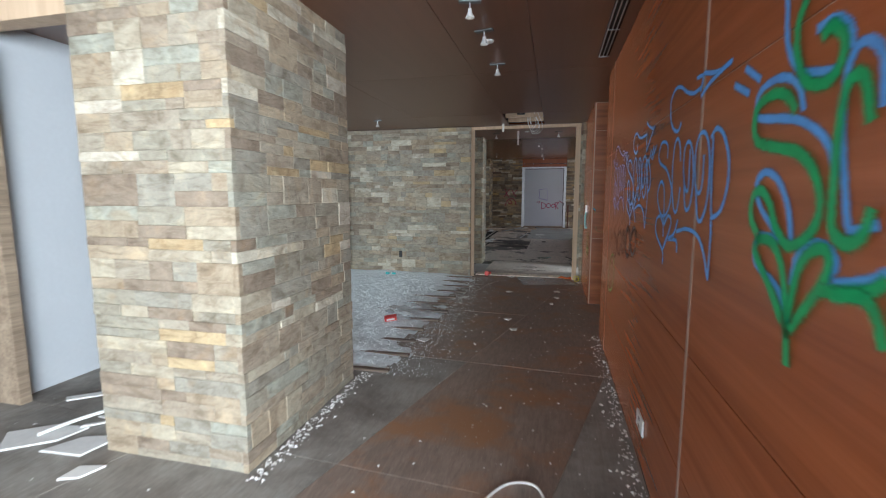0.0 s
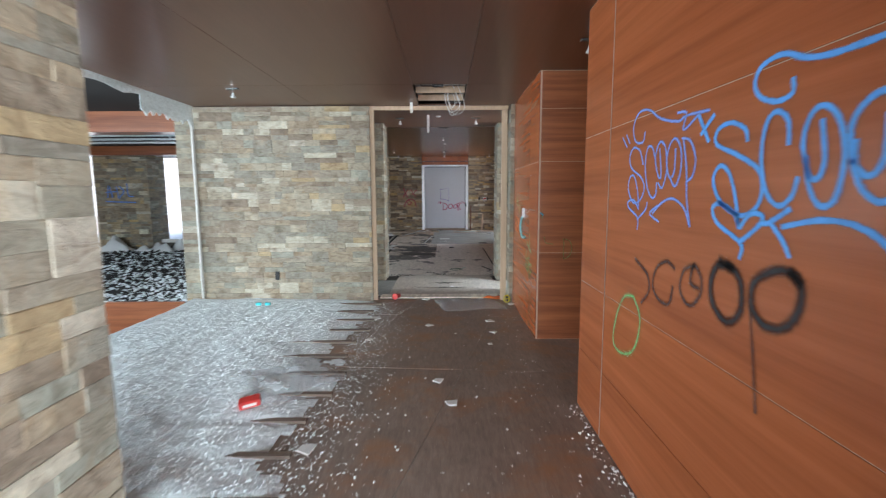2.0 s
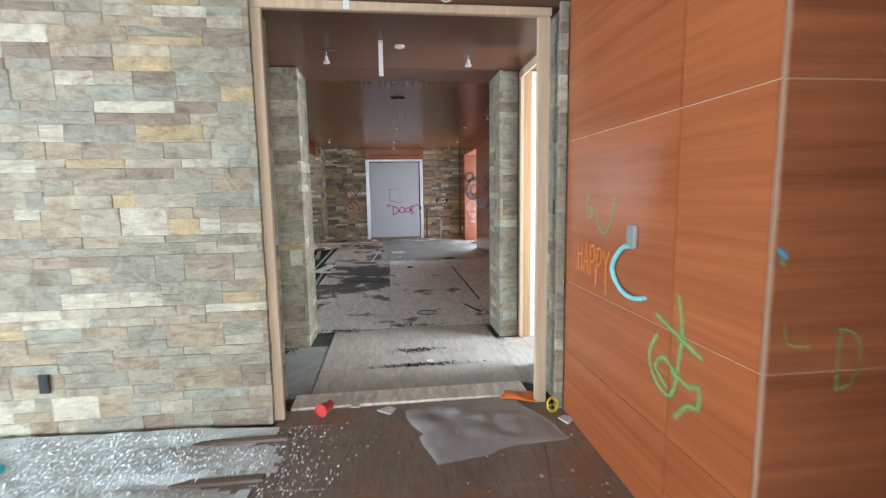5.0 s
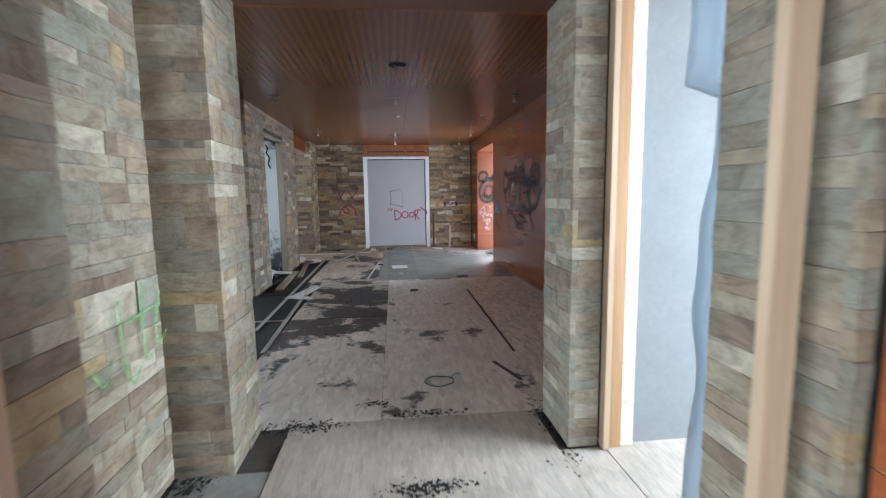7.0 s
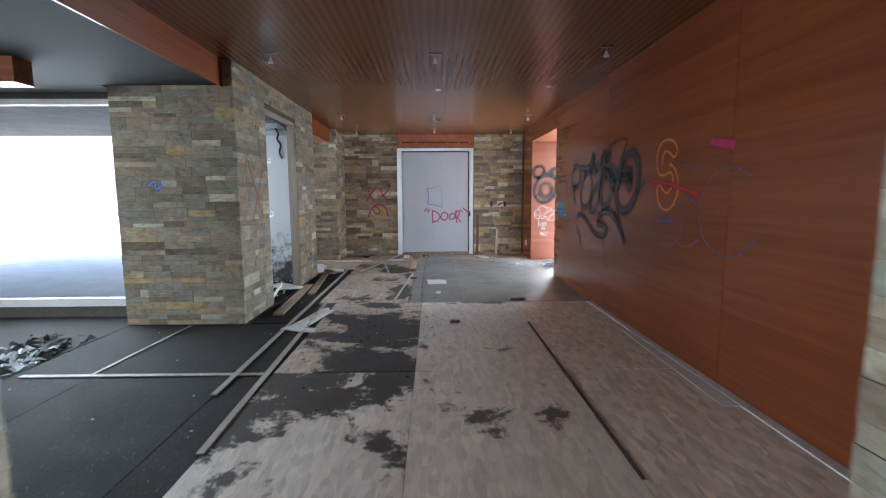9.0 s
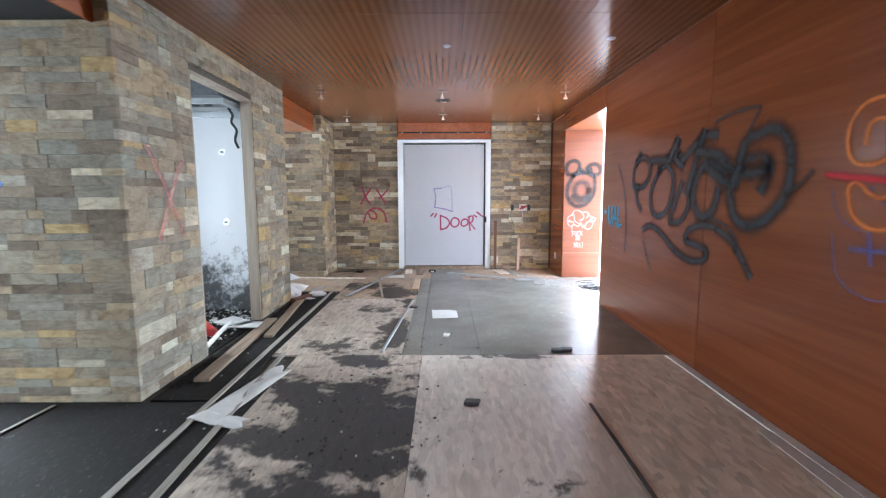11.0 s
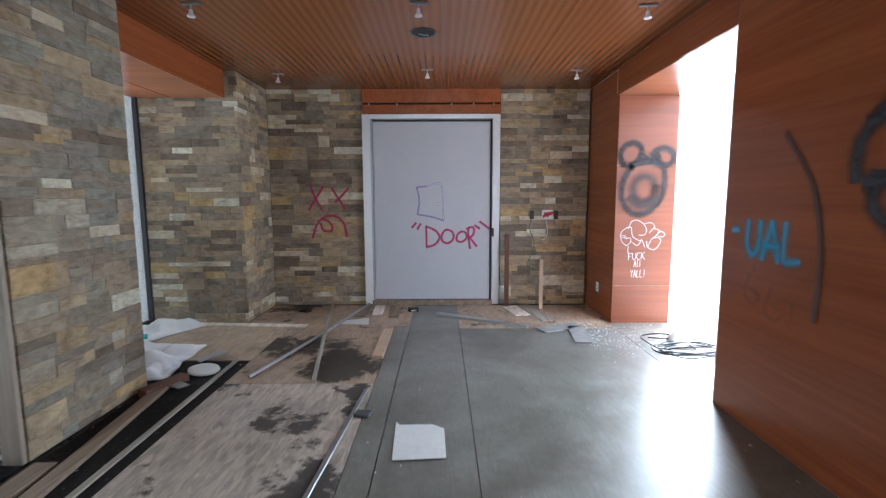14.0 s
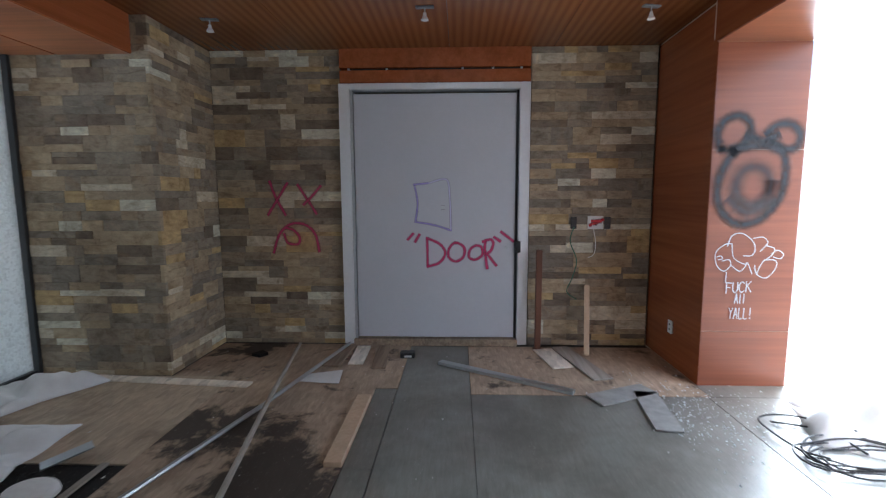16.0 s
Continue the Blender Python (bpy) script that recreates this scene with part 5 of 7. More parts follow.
graffiti(wall_room_right, [[(12.72, 1.9), (12.5, 1.86)]], PINK_SPRAY, 0.12, "right", WE - 0.001, "pink sprayed patch")
graffiti(wall_room_right, [[(1.791, 1.915), (1.762, 2.03), (1.82, 2.123), (1.923, 2.156), (2.004, 2.092), (1.999, 1.986), (1.919, 1.914), (1.813, 1.902)], [(2.144, 2.028), (2.203, 2.082), (2.308, 2.09), (2.381, 2.026), (2.372, 1.928), (2.281, 1.903), (2.184, 1.955)], [(1.998, 2.007), (2.107, 1.964), (2.21, 2.006)], [(1.9, 1.88), (1.805, 1.708), (1.795, 1.534), (1.87, 1.379), (2.004, 1.322), (2.152, 1.379), (2.269, 1.533), (2.297, 1.706), (2.262, 1.878), (2.11, 1.93), (1.962, 1.914), (1.9, 1.88)]], BLACK_SPRAY, 0.105, "front", 19.5165, "hazy black sprayed loops")
graffiti(wall_room_right, [[(1.894, 1.152), (1.923, 1.233), (1.996, 1.255), (2.078, 1.201), (2.109, 1.134), (2.087, 1.08), (2.022, 1.076)], [(2.09, 1.215), (2.163, 1.224), (2.201, 1.188), (2.19, 1.157), (2.15, 1.112)], [(2.19, 1.157), (2.257, 1.134), (2.24, 1.081), (2.178, 1.035)], [(2.239, 1.09), (2.28, 1.121), (2.33, 1.09), (2.307, 1.054), (2.254, 1.067)], [(1.928, 1.17), (1.884, 1.17), (1.829, 1.134), (1.802, 1.08), (1.821, 0.998), (1.877, 0.953), (1.926, 0.999), (1.914, 1.044), (1.862, 1.035)], [(1.816, 1.066), (1.846, 1.075), (1.861, 1.053), (1.827, 1.044)]], WHITE_SPRAY, 0.009, "front", 19.5115, "thin white cloud-like marker outline")
graffiti(wall_room_right, [[(1.928, 1.17), (1.944, 1.067), (2.004, 1.021), (2.049, 1.008)], [(1.931, 0.999), (2, 0.953), (2.041, 0.99), (2.056, 1.022), (2.098, 0.931)], [(2.115, 0.999), (2.133, 0.931), (2.21, 0.9), (2.278, 0.977), (2.274, 1.036), (2.212, 1.044), (2.17, 1.022), (2.133, 0.931)], [(1.899, 0.944), (1.896, 0.862)]], WHITE_SPRAY, 0.009, "front", 19.5115, "thin white cloud-like marker outline")
graffiti(wall_end, [[(-2.16, 1.705), (-2.103, 1.544), (-2.011, 1.37)], [(-1.98, 1.687), (-2.093, 1.515), (-2.188, 1.37)], [(-1.869, 1.669), (-1.77, 1.514), (-1.687, 1.381)], [(-1.637, 1.657), (-1.74, 1.543), (-1.813, 1.474)], [(-2.147, 0.977), (-2.079, 1.166), (-1.956, 1.271), (-1.809, 1.265), (-1.706, 1.166), (-1.671, 0.989)], [(-2.031, 1.166), (-1.994, 1.077), (-1.887, 1.066), (-1.873, 1.136), (-1.929, 1.207), (-1.999, 1.23)]], PINK_SPRAY, 0.042, "front", 20.5, "magenta sprayed crosses and an arch")
graffiti(wall_room_right, ring(2.06, 1.62, 0.13, 0.15) + [[(1.9, 1.5), (2.02, 1.42), (2.2, 1.5)]], DARK_SPRAY, 0.16, "front", 19.5125, "smeared black spray haze")
graffiti(wall_room_right, written("FUCK", 1.9, 0.775, 0.2, 0.085, 0.1, 0.004) + written("All", 1.975, 0.695, 0.085, 0.075) + written("YALL!", 1.935, 0.57, 0.185, 0.085), WHITE_SPRAY, 0.009, "front", 19.509, "small white marker words")
graffiti(wall_block_side, [[(14.62, 1.9), (14.82, 1.58), (15.02, 1.22)], [(15.06, 1.82), (14.9, 1.56), (14.7, 1.2)]], CORAL_SPRAY, 0.07, "left", -2.735, "faded red sprayed cross")
graffiti(wall_far_pier, [[(-9.75, 1.45), (-9.7, 1.75), (-9.62, 1.45)], [(-9.78, 1.58), (-9.5, 1.6)], [(-9.5, 1.72), (-9.45, 1.42)], [(-9.4, 1.74), (-9.3, 1.6), (-9.42, 1.45)], [(-9.2, 1.8), (-9.18, 1.5), (-9.05, 1.46)], [(-9.8, 1.33), (-9.0, 1.3)]], VIOLET_SPRAY, 0.06, "front", 14.3, "violet sprayed scrawl")
graffiti(wall_block, [[(-3.75, 1.62), (-3.68, 1.66), (-3.66, 1.58), (-3.6, 1.62)]], VIOLET_SPRAY, 0.05, "front", 14.335, "small blue sprayed smudge")
graffiti(wall_passage_left, [[(9.0, 0.84), (9.06, 0.76), (9.12, 0.84)], [(9.2, 1.08), (9.22, 0.78), (9.27, 0.69), (9.33, 0.74)], [(9.39, 1.13), (9.38, 0.8), (9.43, 0.76)], [(9.26, 0.98), (9.5, 1.0)], [(9.56, 1.06), (9.5, 0.92), (9.51, 0.8), (9.58, 0.84)]], LIME_SPRAY, 0.035, "left", -1.785, "bright green sprayed letters on stone")

# ---- end door ----
door_end = thing("door_1", "", "")
tagged(door_end, "wide pale grey metal door, shut, with sprayed writing", "door", kind="structure")
block("door_leaf", DOOR_PAINT, -1.28, 0.345, 20.515, 20.565, 0.08, 2.565, parent=door_end, bevel=0.004)
block("frame_side", ALUMINIUM, -1.418, -1.31, 20.47, 20.61, 0.015, 2.66, parent=door_end, bevel=0.004)
block("frame_side", ALUMINIUM, 0.375, 0.478, 20.47, 20.61, 0.015, 2.66, parent=door_end, bevel=0.004)
block("frame_head", ALUMINIUM, -1.31, 0.375, 20.47, 20.61, 2.6, 2.66, parent=door_end, bevel=0.004)
block("frame_stop", STEEL, -1.308, -1.285, 20.49, 20.6, 0.06, 2.598, parent=door_end)
block("frame_stop", BLACK, 0.35, 0.373, 20.53, 20.6, 0.06, 2.598, parent=door_end)
block("threshold", GREY_WOOD, -1.32, 0.38, 20.46, 20.61, 0.0, 0.07, parent=door_end, label="dark worn wooden sill")
block("latch", BLACK, 0.352, 0.4, 20.462, 20.52, 0.98, 1.1, parent=door_end, bevel=0.004)
bm = bmesh.new()
tube(bm, [(0.26, 20.512, 1.03), (0.26, 20.48, 1.03)], 0.012)
part("lock_pin", bm, STEEL, door_end)
LILAC_SPRAY = spray("lilac_spray", (0.36, 0.3, 0.72), 0.7)
graffiti(door_end, [[(-0.306, 1.205), (-0.468, 1.257), (-0.67, 1.292)], [(-0.67, 1.292), (-0.645, 1.482), (-0.678, 1.671)], [(-0.678, 1.671), (-0.523, 1.687)]], LILAC_SPRAY, 0.03, "front", 20.5125, "violet sprayed outline of a small door")
graffiti(door_end, [[(-0.523, 1.687), (-0.351, 1.72), (-0.317, 1.539), (-0.306, 1.222)]], spray("pale_lilac_spray", (0.66, 0.64, 0.9), 0.7), 0.03, "front", 20.5122, "pale lilac sprayed outline")
graffiti(door_end, [[(-0.392, 1.436), (-0.38, 1.436)]], WHITE_SPRAY, 0.045, "front", 20.512, "white dot as a doorknob")
graffiti(door_end, [[(-0.55, 1.124), (-0.546, 0.842)], [(-0.55, 1.124), (-0.422, 1.065), (-0.364, 0.972), (-0.423, 0.872), (-0.546, 0.83)], [(-0.259, 1.077), (-0.323, 1.019), (-0.329, 0.931), (-0.259, 0.884), (-0.178, 0.931), (-0.172, 1.031), (-0.259, 1.077)], [(-0.051, 1.048), (-0.108, 1.007), (-0.12, 0.931), (-0.061, 0.902), (0.014, 0.949), (0.007, 1.031), (-0.051, 1.048)], [(0.067, 0.814), (0.042, 1.019), (0.053, 1.106)], [(0.024, 1.089), (0.099, 1.112), (0.128, 1.066), (0.1, 0.99), (0.043, 0.961)], [(0.066, 0.961), (0.16, 0.844)], [(-0.748, 1.112), (-0.695, 1.17)], [(-0.672, 1.089), (-0.631, 1.159)], [(0.139, 1.135), (0.197, 1.095)], [(0.208, 1.188), (0.33, 1.095)]], PINK_SPRAY, 0.04, "front", 20.5118, "crimson sprayed word in quotation marks")

# ---- stud frame in the passage ----
stud_frame = thing("stud_frame", "bare pine stud frame standing in the doorway", "door frame")
block("stud", PALE_WOOD, -1.475, -1.408, 8.1, 8.145, 0.0, 2.62, parent=stud_frame, bevel=0.003)
block("stud", PALE_WOOD, 0.325, 0.402, 8.1, 8.145, 0.0, 2.62, parent=stud_frame, bevel=0.003)
block("head_plate", PALE_WOOD, -1.475, 0.412, 8.1, 8.145, 2.622, 2.674, parent=stud_frame, bevel=0.003)
side_jamb = thing("side_jamb", "raw timber jamb of the side opening", "door frame")
block("stud", PALE_WOOD, 0.632, 0.668, 9.55, 9.615, 0.0, 2.67, parent=side_jamb, bevel=0.003)
block("stud", veneer("orange_pine", (0.55, 0.33, 0.17), (0.36, 0.2, 0.1), "z", 0.6, 40, 1.0, 8), 0.672, 0.75, 9.57, 9.612, 0.0, 2.67, parent=side_jamb, bevel=0.003)
block("board_edge", OSB, 0.752, 0.835, 9.585, 9.618, 0.0, 2.67, parent=side_jamb, bevel=0.002, label="rough edge of strand board")
closet_frame = thing("doorway_lining", "worn beige timber lining of the closet doorway", "door frame")
block("side", WORN_WOOD, -2.885, -2.765, 15.315, 15.345, 0.0, 2.66, parent=closet_frame, bevel=0.003)
block("side", WORN_WOOD, -2.885, -2.765, 16.61, 16.645, 0.0, 2.66, parent=closet_frame, bevel=0.003)
block("head", WORN_WOOD, -2.885, -2.765, 15.347, 16.608, 2.63, 2.66, parent=closet_frame, bevel=0.003)

# ---- lights and fittings on the ceilings ----


def spotlight():
    ob = thing("ceiling_spotlight", "small unlit spotlight on a thin stem under a dark plate", "light", group="ceiling spotlights")
    bm = bmesh.new()
    box(bm, -0.07, 0.07, -0.022, 0.022, -0.012, 0.0)
    bmesh.ops.bevel(bm, geom=bm.edges[:], offset=0.003, segments=1, affect="EDGES")
    part("plate", bm, SHEET_STEEL, ob)
    bm = bmesh.new()
    tube(bm, [(0, 0, -0.012), (0, 0, -0.05)], 0.005)
    part("stem", bm, STEEL, ob)
    bm = bmesh.new()
    turned(bm, [(0.001, -0.046), (0.012, -0.048), (0.014, -0.07), (0.027, -0.094), (0.03, -0.1), (0.027, -0.102), (0.012, -0.09), (0.001, -0.088)])
    head = part("head", bm, ALUMINIUM, ob, "pale metal lamp cup")
    bm = bmesh.new()
    turned(bm, [(0.001, -0.109), (0.012, -0.106), (0.02, -0.1), (0.024, -0.0955)])
    part("bulb", bm, WHITE, head, "unlit glass bulb")
    return ob


_spots = [(-0.54, 2.9, 2.68), (-0.53, 3.42, 2.68), (-0.54, 4.3, 2.68), (-2.82, 7.05, 2.68), (0.68, 5.5, 2.68), (-1.15, 9.1, 2.68), (0.04, 9.12, 2.68),
          (-2.22, 17.75, 3.0), (-0.5, 17.75, 3.0), (1.26, 17.8, 3.0), (-2.27, 19.72, 3.0), (-0.49, 19.55, 3.0), (1.25, 19.6, 3.0), (-0.5, 14.15, 3.0), (-2.25, 14.15, 3.0), (1.25, 13.9, 3.0)]
_first = spotlight()
_first.matrix_basis = pose(*_spots[0], 0, 0, 12)
for i, p in enumerate(_spots[1:]):
    copy_thing(_first, pose(*p, 0, 0, (i * 37) % 24 - 12))


def downlight_hole():
    ob = thing("downlight_hole", "round downlight hole with a dark rim, its depth a flat black disc", "light", group="downlight recesses")
    bm = bmesh.new()
    turned(bm, [(0.118, -0.001), (0.118, -0.006), (0.104, -0.008), (0.1, -0.001)], sides=32)
    part("rim", bm, DARK_STEEL, ob)
    # Flat black disc under the ceiling; the hole's shade is in its colour.
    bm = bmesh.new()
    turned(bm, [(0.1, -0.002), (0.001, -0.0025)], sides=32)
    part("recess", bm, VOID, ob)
    bm = bmesh.new()
    tube(bm, [(0.03, 0.02, -0.003), (0.05, 0.0, -0.03), (0.02, -0.03, -0.035), (-0.03, -0.01, -0.02), (-0.04, 0.03, -0.003)], 0.004, 6)
    part("wire", bm, STEEL, ob)
    return ob


_hole = downlight_hole()
_hole.matrix_basis = pose(-0.49, 18.38, 3.0)
copy_thing(_hole, pose(-0.49, 12.45, 3.0))
disc_sensor = thing("ceiling_sensor", "small pale round sensor on the ceiling", "sensor", pose(-0.55, 8.95, 2.68))
bm = bmesh.new()
turned(bm, [(0.04, 0), (0.04, -0.008), (0.03, -0.014), (0.001, -0.014)])
part("cover", bm, WHITE, disc_sensor)
for x, y, z in ((-0.53, 3.66, 2.68), (1.1, 15.6, 3.0), (-0.45, 15.8, 3.0)):
    copy_thing(disc_sensor, pose(x, y, z))

slot_vent = thing("slot_vent", "long linear air slot with pale slats", "vent")
block("backing", VOID, 0.33, 0.42, 2.2, 4.25, 2.674, 2.679, parent=slot_vent)
for i in range(3):
    block("slat", STEEL, 0.335 + 0.03 * i, 0.342 + 0.03 * i, 2.2, 4.25, 2.664, 2.6735, parent=slot_vent)
for y in (2.2, 2.9, 3.58, 4.24):
    block("bridge", STEEL, 0.33, 0.42, y, y + 0.012, 2.66, 2.6635, parent=slot_vent)
door_slot = thing("door_slot_vent", "narrow dark air slot in the panel above the door", "vent")
block("slot", VOID, -1.33, 0.4, 20.53, 20.6, 2.792, 2.813, parent=door_slot)
for x in (-1.33, -0.95, -0.2, 0.1, 0.38):
    block("clip", STEEL, x, x + 0.02, 20.51, 20.529, 2.793, 2.812, parent=door_slot)

hatch = thing("ceiling_hatch", "torn-open ceiling hatch with bare joists, steel track and hanging cables", "hatch")
block("cavity_top", STEEL, OPEN_X0, OPEN_X1, OPEN_Y0, OPEN_Y1, 2.98, 3.0, parent=hatch)
for y in (7.36, 7.8):
    block("joist", PALE_WOOD, OPEN_X0 + 0.01, OPEN_X1 - 0.01, y, y + 0.045, 2.69, 2.76, parent=hatch, bevel=0.002)
for x in (OPEN_X0, OPEN_X1 - 0.06):
    block("track", STEEL, x + 0.005, x + 0.055, OPEN_Y0 + 0.02, OPEN_Y1 - 0.02, 2.765, 2.83, parent=hatch)
for y in (7.08, 7.55):
    block("cross_channel", STEEL, OPEN_X0 + 0.06, OPEN_X1 - 0.06, y, y + 0.12, 2.84, 2.9, parent=hatch)
block("junction_box", BLACK, -0.58, -0.46, 6.94, 7.02, 2.67, 2.78, parent=hatch, bevel=0.006)
for k in range(6):
    bm = bmesh.new()
    r = random.Random(60 + k)
    x, y = -0.36 + r.uniform(-0.04, 0.06), 7.45 + r.uniform(-0.12, 0.12)
    w, low = r.uniform(0.03, 0.1), r.uniform(2.4, 2.56)
    tube(bm, smooth([(x, y, 2.84), (x - w, y + 0.03, 2.68), (x - 0.6 * w, y + 0.06, low + 0.06), (x, y + 0.05, low), (x + w, y + 0.02, low + 0.08), (x + 0.4 * w, y - 0.03, 2.7), (x - 0.3 * w, y - 0.05, 2.84)]), 0.003, 6)
    part("cable", bm, WHITE, hatch)
for x, y, z0, z1 in ((-0.72, 8.85, 2.42, 2.675), (-0.9, 7.9, 2.55, 2.675)):
    hanger = thing("ceiling_hanger", "white metal strip hanging from the ceiling", "hanger", group="ceiling hangers")
    block("strip", WHITE, x, x + 0.035, y, y + 0.012, z0, z1, parent=hanger, bevel=0.002)
    block("foot", WHITE, x, x + 0.035, y - 0.03, y, z1 - 0.004, z1 + 0.003, parent=hanger)

# ---- switches, sockets and boxes ----


def wall_plate(name, label, category, mat, x0, x1, y0, y1, z0, z1, axis):
    ob = thing(name, label, category)
    plate_ob = block("plate", mat, x0, x1, y0, y1, z0, z1, parent=ob, bevel=0.003)
    xc, yc, zc = (x0 + x1) / 2, (y0 + y1) / 2, (z0 + z1) / 2
    for dz in (-0.022, 0.022):
        if axis == "x":
            block("slot", DARK_STEEL, x0 - 0.002, x0 + 0.002, yc - 0.012, yc + 0.012, zc + dz - 0.008, zc + dz + 0.008, parent=plate_ob)
        else:
            block("slot", DARK_STEEL, xc - 0.012, xc + 0.012, y0 - 0.002, y0 + 0.002, zc + dz - 0.008, zc + dz + 0.008, parent=plate_ob)
    return ob


wall_plate("wall_socket", "white socket plate hanging loose on the veneered wall", "socket", WHITE, 0.488, 0.4995, 2.47, 2.64, 0.2, 0.29, "x")
wall_plate("wall_socket", "white socket plate on red-brown veneer", "socket", WHITE, 1.718, 1.7295, 19.98, 20.06, 0.29, 0.41, "x")
wall_plate("wall_socket", "dark socket box set in the stone wall", "socket", BLACK, -2.83, -2.77, 8.035, 8.05, 0.31, 0.43, "y")
wall_plate("switch_box", "small dark switch box in the stone", "switch", BLACK, 0.91, 0.965, 20.5, 20.53, 1.22, 1.34, "y")
wall_plate("switch_box", "small dark switch box in the stone", "switch", BLACK, 1.25, 1.305, 20.5, 20.53, 1.22, 1.34, "y")
control = wall_plate("control_plate", "white control plate crossed with red spray, wires hanging", "switch", WHITE, 1.08, 1.23, 20.495, 20.53, 1.22, 1.35, "y")
graffiti(control, [[(1.1, 1.26), (1.22, 1.31)], [(1.12, 1.3), (1.2, 1.3)]], RED_SPRAY, 0.05, "front", 20.492, "red sprayed smear")
bm = bmesh.new()
tube(bm, smooth([(1.12, 20.49, 1.26), (1.15, 20.47, 1.1), (1.14, 20.47, 0.97), (1.08, 20.48, 0.93)]), 0.004, 6)
part("wire", bm, WHITE, control)
bm = bmesh.new()
tube(bm, smooth([(0.94, 20.495, 1.24), (0.9, 20.48, 1.1), (0.97, 20.48, 0.9), (0.93, 20.48, 0.72), (0.88, 20.48, 0.58), (0.98, 20.48, 0.5)]), 0.005, 6)
part("wire", bm, GREEN_WIRE, control)
for z in (1.19, 2.1):
    cb = thing("junction_box", "round steel junction box in the white wallboard", "junction box", pose(-3.36, 17.1, z, 90), "closet junction boxes")
    bm = bmesh.new()
    turned(bm, [(0.001, 0.004), (0.034, 0.004), (0.036, 0.012), (0.046, 0.012), (0.046, 0.0)])
    part("ring", bm, STEEL, cb)
    block("knockout", BLACK, -0.02, 0.02, -0.012, 0.012, 0.005, 0.0075, parent=cb)
closet_duct = thing("closet_duct", "galvanised duct and tracks under the open closet ceiling", "duct")
duct = block("duct", SHEET_STEEL, -3.8, -3.0, 16.35, 17.09, 2.66, 2.86, parent=closet_duct, bevel=0.01)
for x in (-3.45, -3.3):
    bm = bmesh.new()
    turned(bm, [(0.05, 2.66), (0.05, 2.61), (0.035, 2.6), (0.001, 2.6)], (x, 16.7, 0))
    part("nozzle", bm, DARK_STEEL, duct)
for dims in ((-4.0, -2.92, 16.28, 16.33, 2.55, 2.61), (-4.0, -2.92, 17.03, 17.09, 2.53, 2.6), (-2.98, -2.92, 16.34, 17.02, 2.55, 2.61)):
    block("track", STEEL, *dims, parent=closet_duct)
block("track", STEEL, -4.0, -3.02, 15.6, 15.65, 2.5, 2.55, parent=closet_duct)
block("timber", GREY_WOOD, -4.0, -3.02, 15.4, 15.5, 2.7, 2.85, parent=closet_duct)
bm = bmesh.new()
tube(bm, smooth([(-3.16, 16.9, 2.62), (-3.13, 16.95, 2.54), (-3.17, 17.0, 2.46), (-3.12, 17.02, 2.36), (-3.15, 17.03, 2.24), (-3.11, 17.03, 2.14)]), 0.016, 6)
part("hanging_cable", bm, BLACK, closet_duct)
pump = thing("wall_bracket", "small grey metal bracket with a pale blue hose looped from it", "bracket")
block("bracket", STEEL, 0.455, 0.479, 7.1, 7.17, 1.22, 1.33, parent=pump, bevel=0.006)
bm = bmesh.new()
tube(bm, smooth([(0.466, 7.13, 1.23), (0.466, 7.22, 1.21), (0.466, 7.31, 1.12), (0.466, 7.29, 1.05), (0.466, 7.2, 0.995), (0.466, 7.1, 0.985), (0.466, 7.01, 1.005)]), 0.012, 10)
part("hose", bm, plain("pale_blue_hose", (0.25, 0.62, 0.66), 0.45), pump, "pale turquoise rubber hose")

# ---- glazing ----
bay_window = thing("window_1", "", "")
tagged(bay_window, "tall window of crazed safety glass with a ragged hole", "window", kind="structure")
block("frame_post", DARK_STEEL, -3.98, -3.885, 19.575, 19.635, 0.0, 2.7, parent=bay_window, bevel=0.003)
block("frame_sill", DARK_STEEL, -3.98, -3.9, 17.76, 19.575, 0.0, 0.05, parent=bay_window, bevel=0.003)


def ragged_pane(name, x, y0, y1, z0, z1, side, seed, parent, depth=0.09):
    """A sheet of cracked glass in the plane x, ragged along one side: 'left' is its low-y side, 'under' its lower side, 'over' its top."""
    rng = random.Random(seed)
    bm = bmesh.new()
    n = 26
    rows = []
    wob = 0.0
    for i in range(n + 1):
        t = i / n
        wob = 0.6 * wob + 0.4 * rng.uniform(-1, 1)
        e = depth * (wob * 2 + rng.uniform(-0.3, 0.3))
        if side == "left":
            a, b = (y0 + e, z0 + (z1 - z0) * t), (y1, z0 + (z1 - z0) * t)
        elif side == "over":
            a, b = (y0 + (y1 - y0) * t, z1 + e), (y0 + (y1 - y0) * t, z0)
        else:
            a, b = (y0 + (y1 - y0) * t, z0 + e), (y0 + (y1 - y0) * t, z1)
        rows.append([[bm.verts.new((x + dx, *p)) for p in (a, b)] for dx in (0, 0.012)])
    for r, s in zip(rows, rows[1:]):
        bm.faces.new((r[0][0], r[0][1], s[0][1], s[0][0]))
        bm.faces.new((r[1][0], s[1][0], s[1][1], r[1][1]))
        bm.faces.new((r[0][0], s[0][0], s[1][0], r[1][0]))
        bm.faces.new((r[0][1], r[1][1], s[1][1], s[0][1]))
    ob = part(name, bm, CRAZED, parent, "whitish crazed safety glass")
    ob.visible_shadow = False
    return ob


ragged_pane("pane", -3.95, 19.2, 19.575, 0.05, 2.7, "left", 3, bay_window, 0.05)
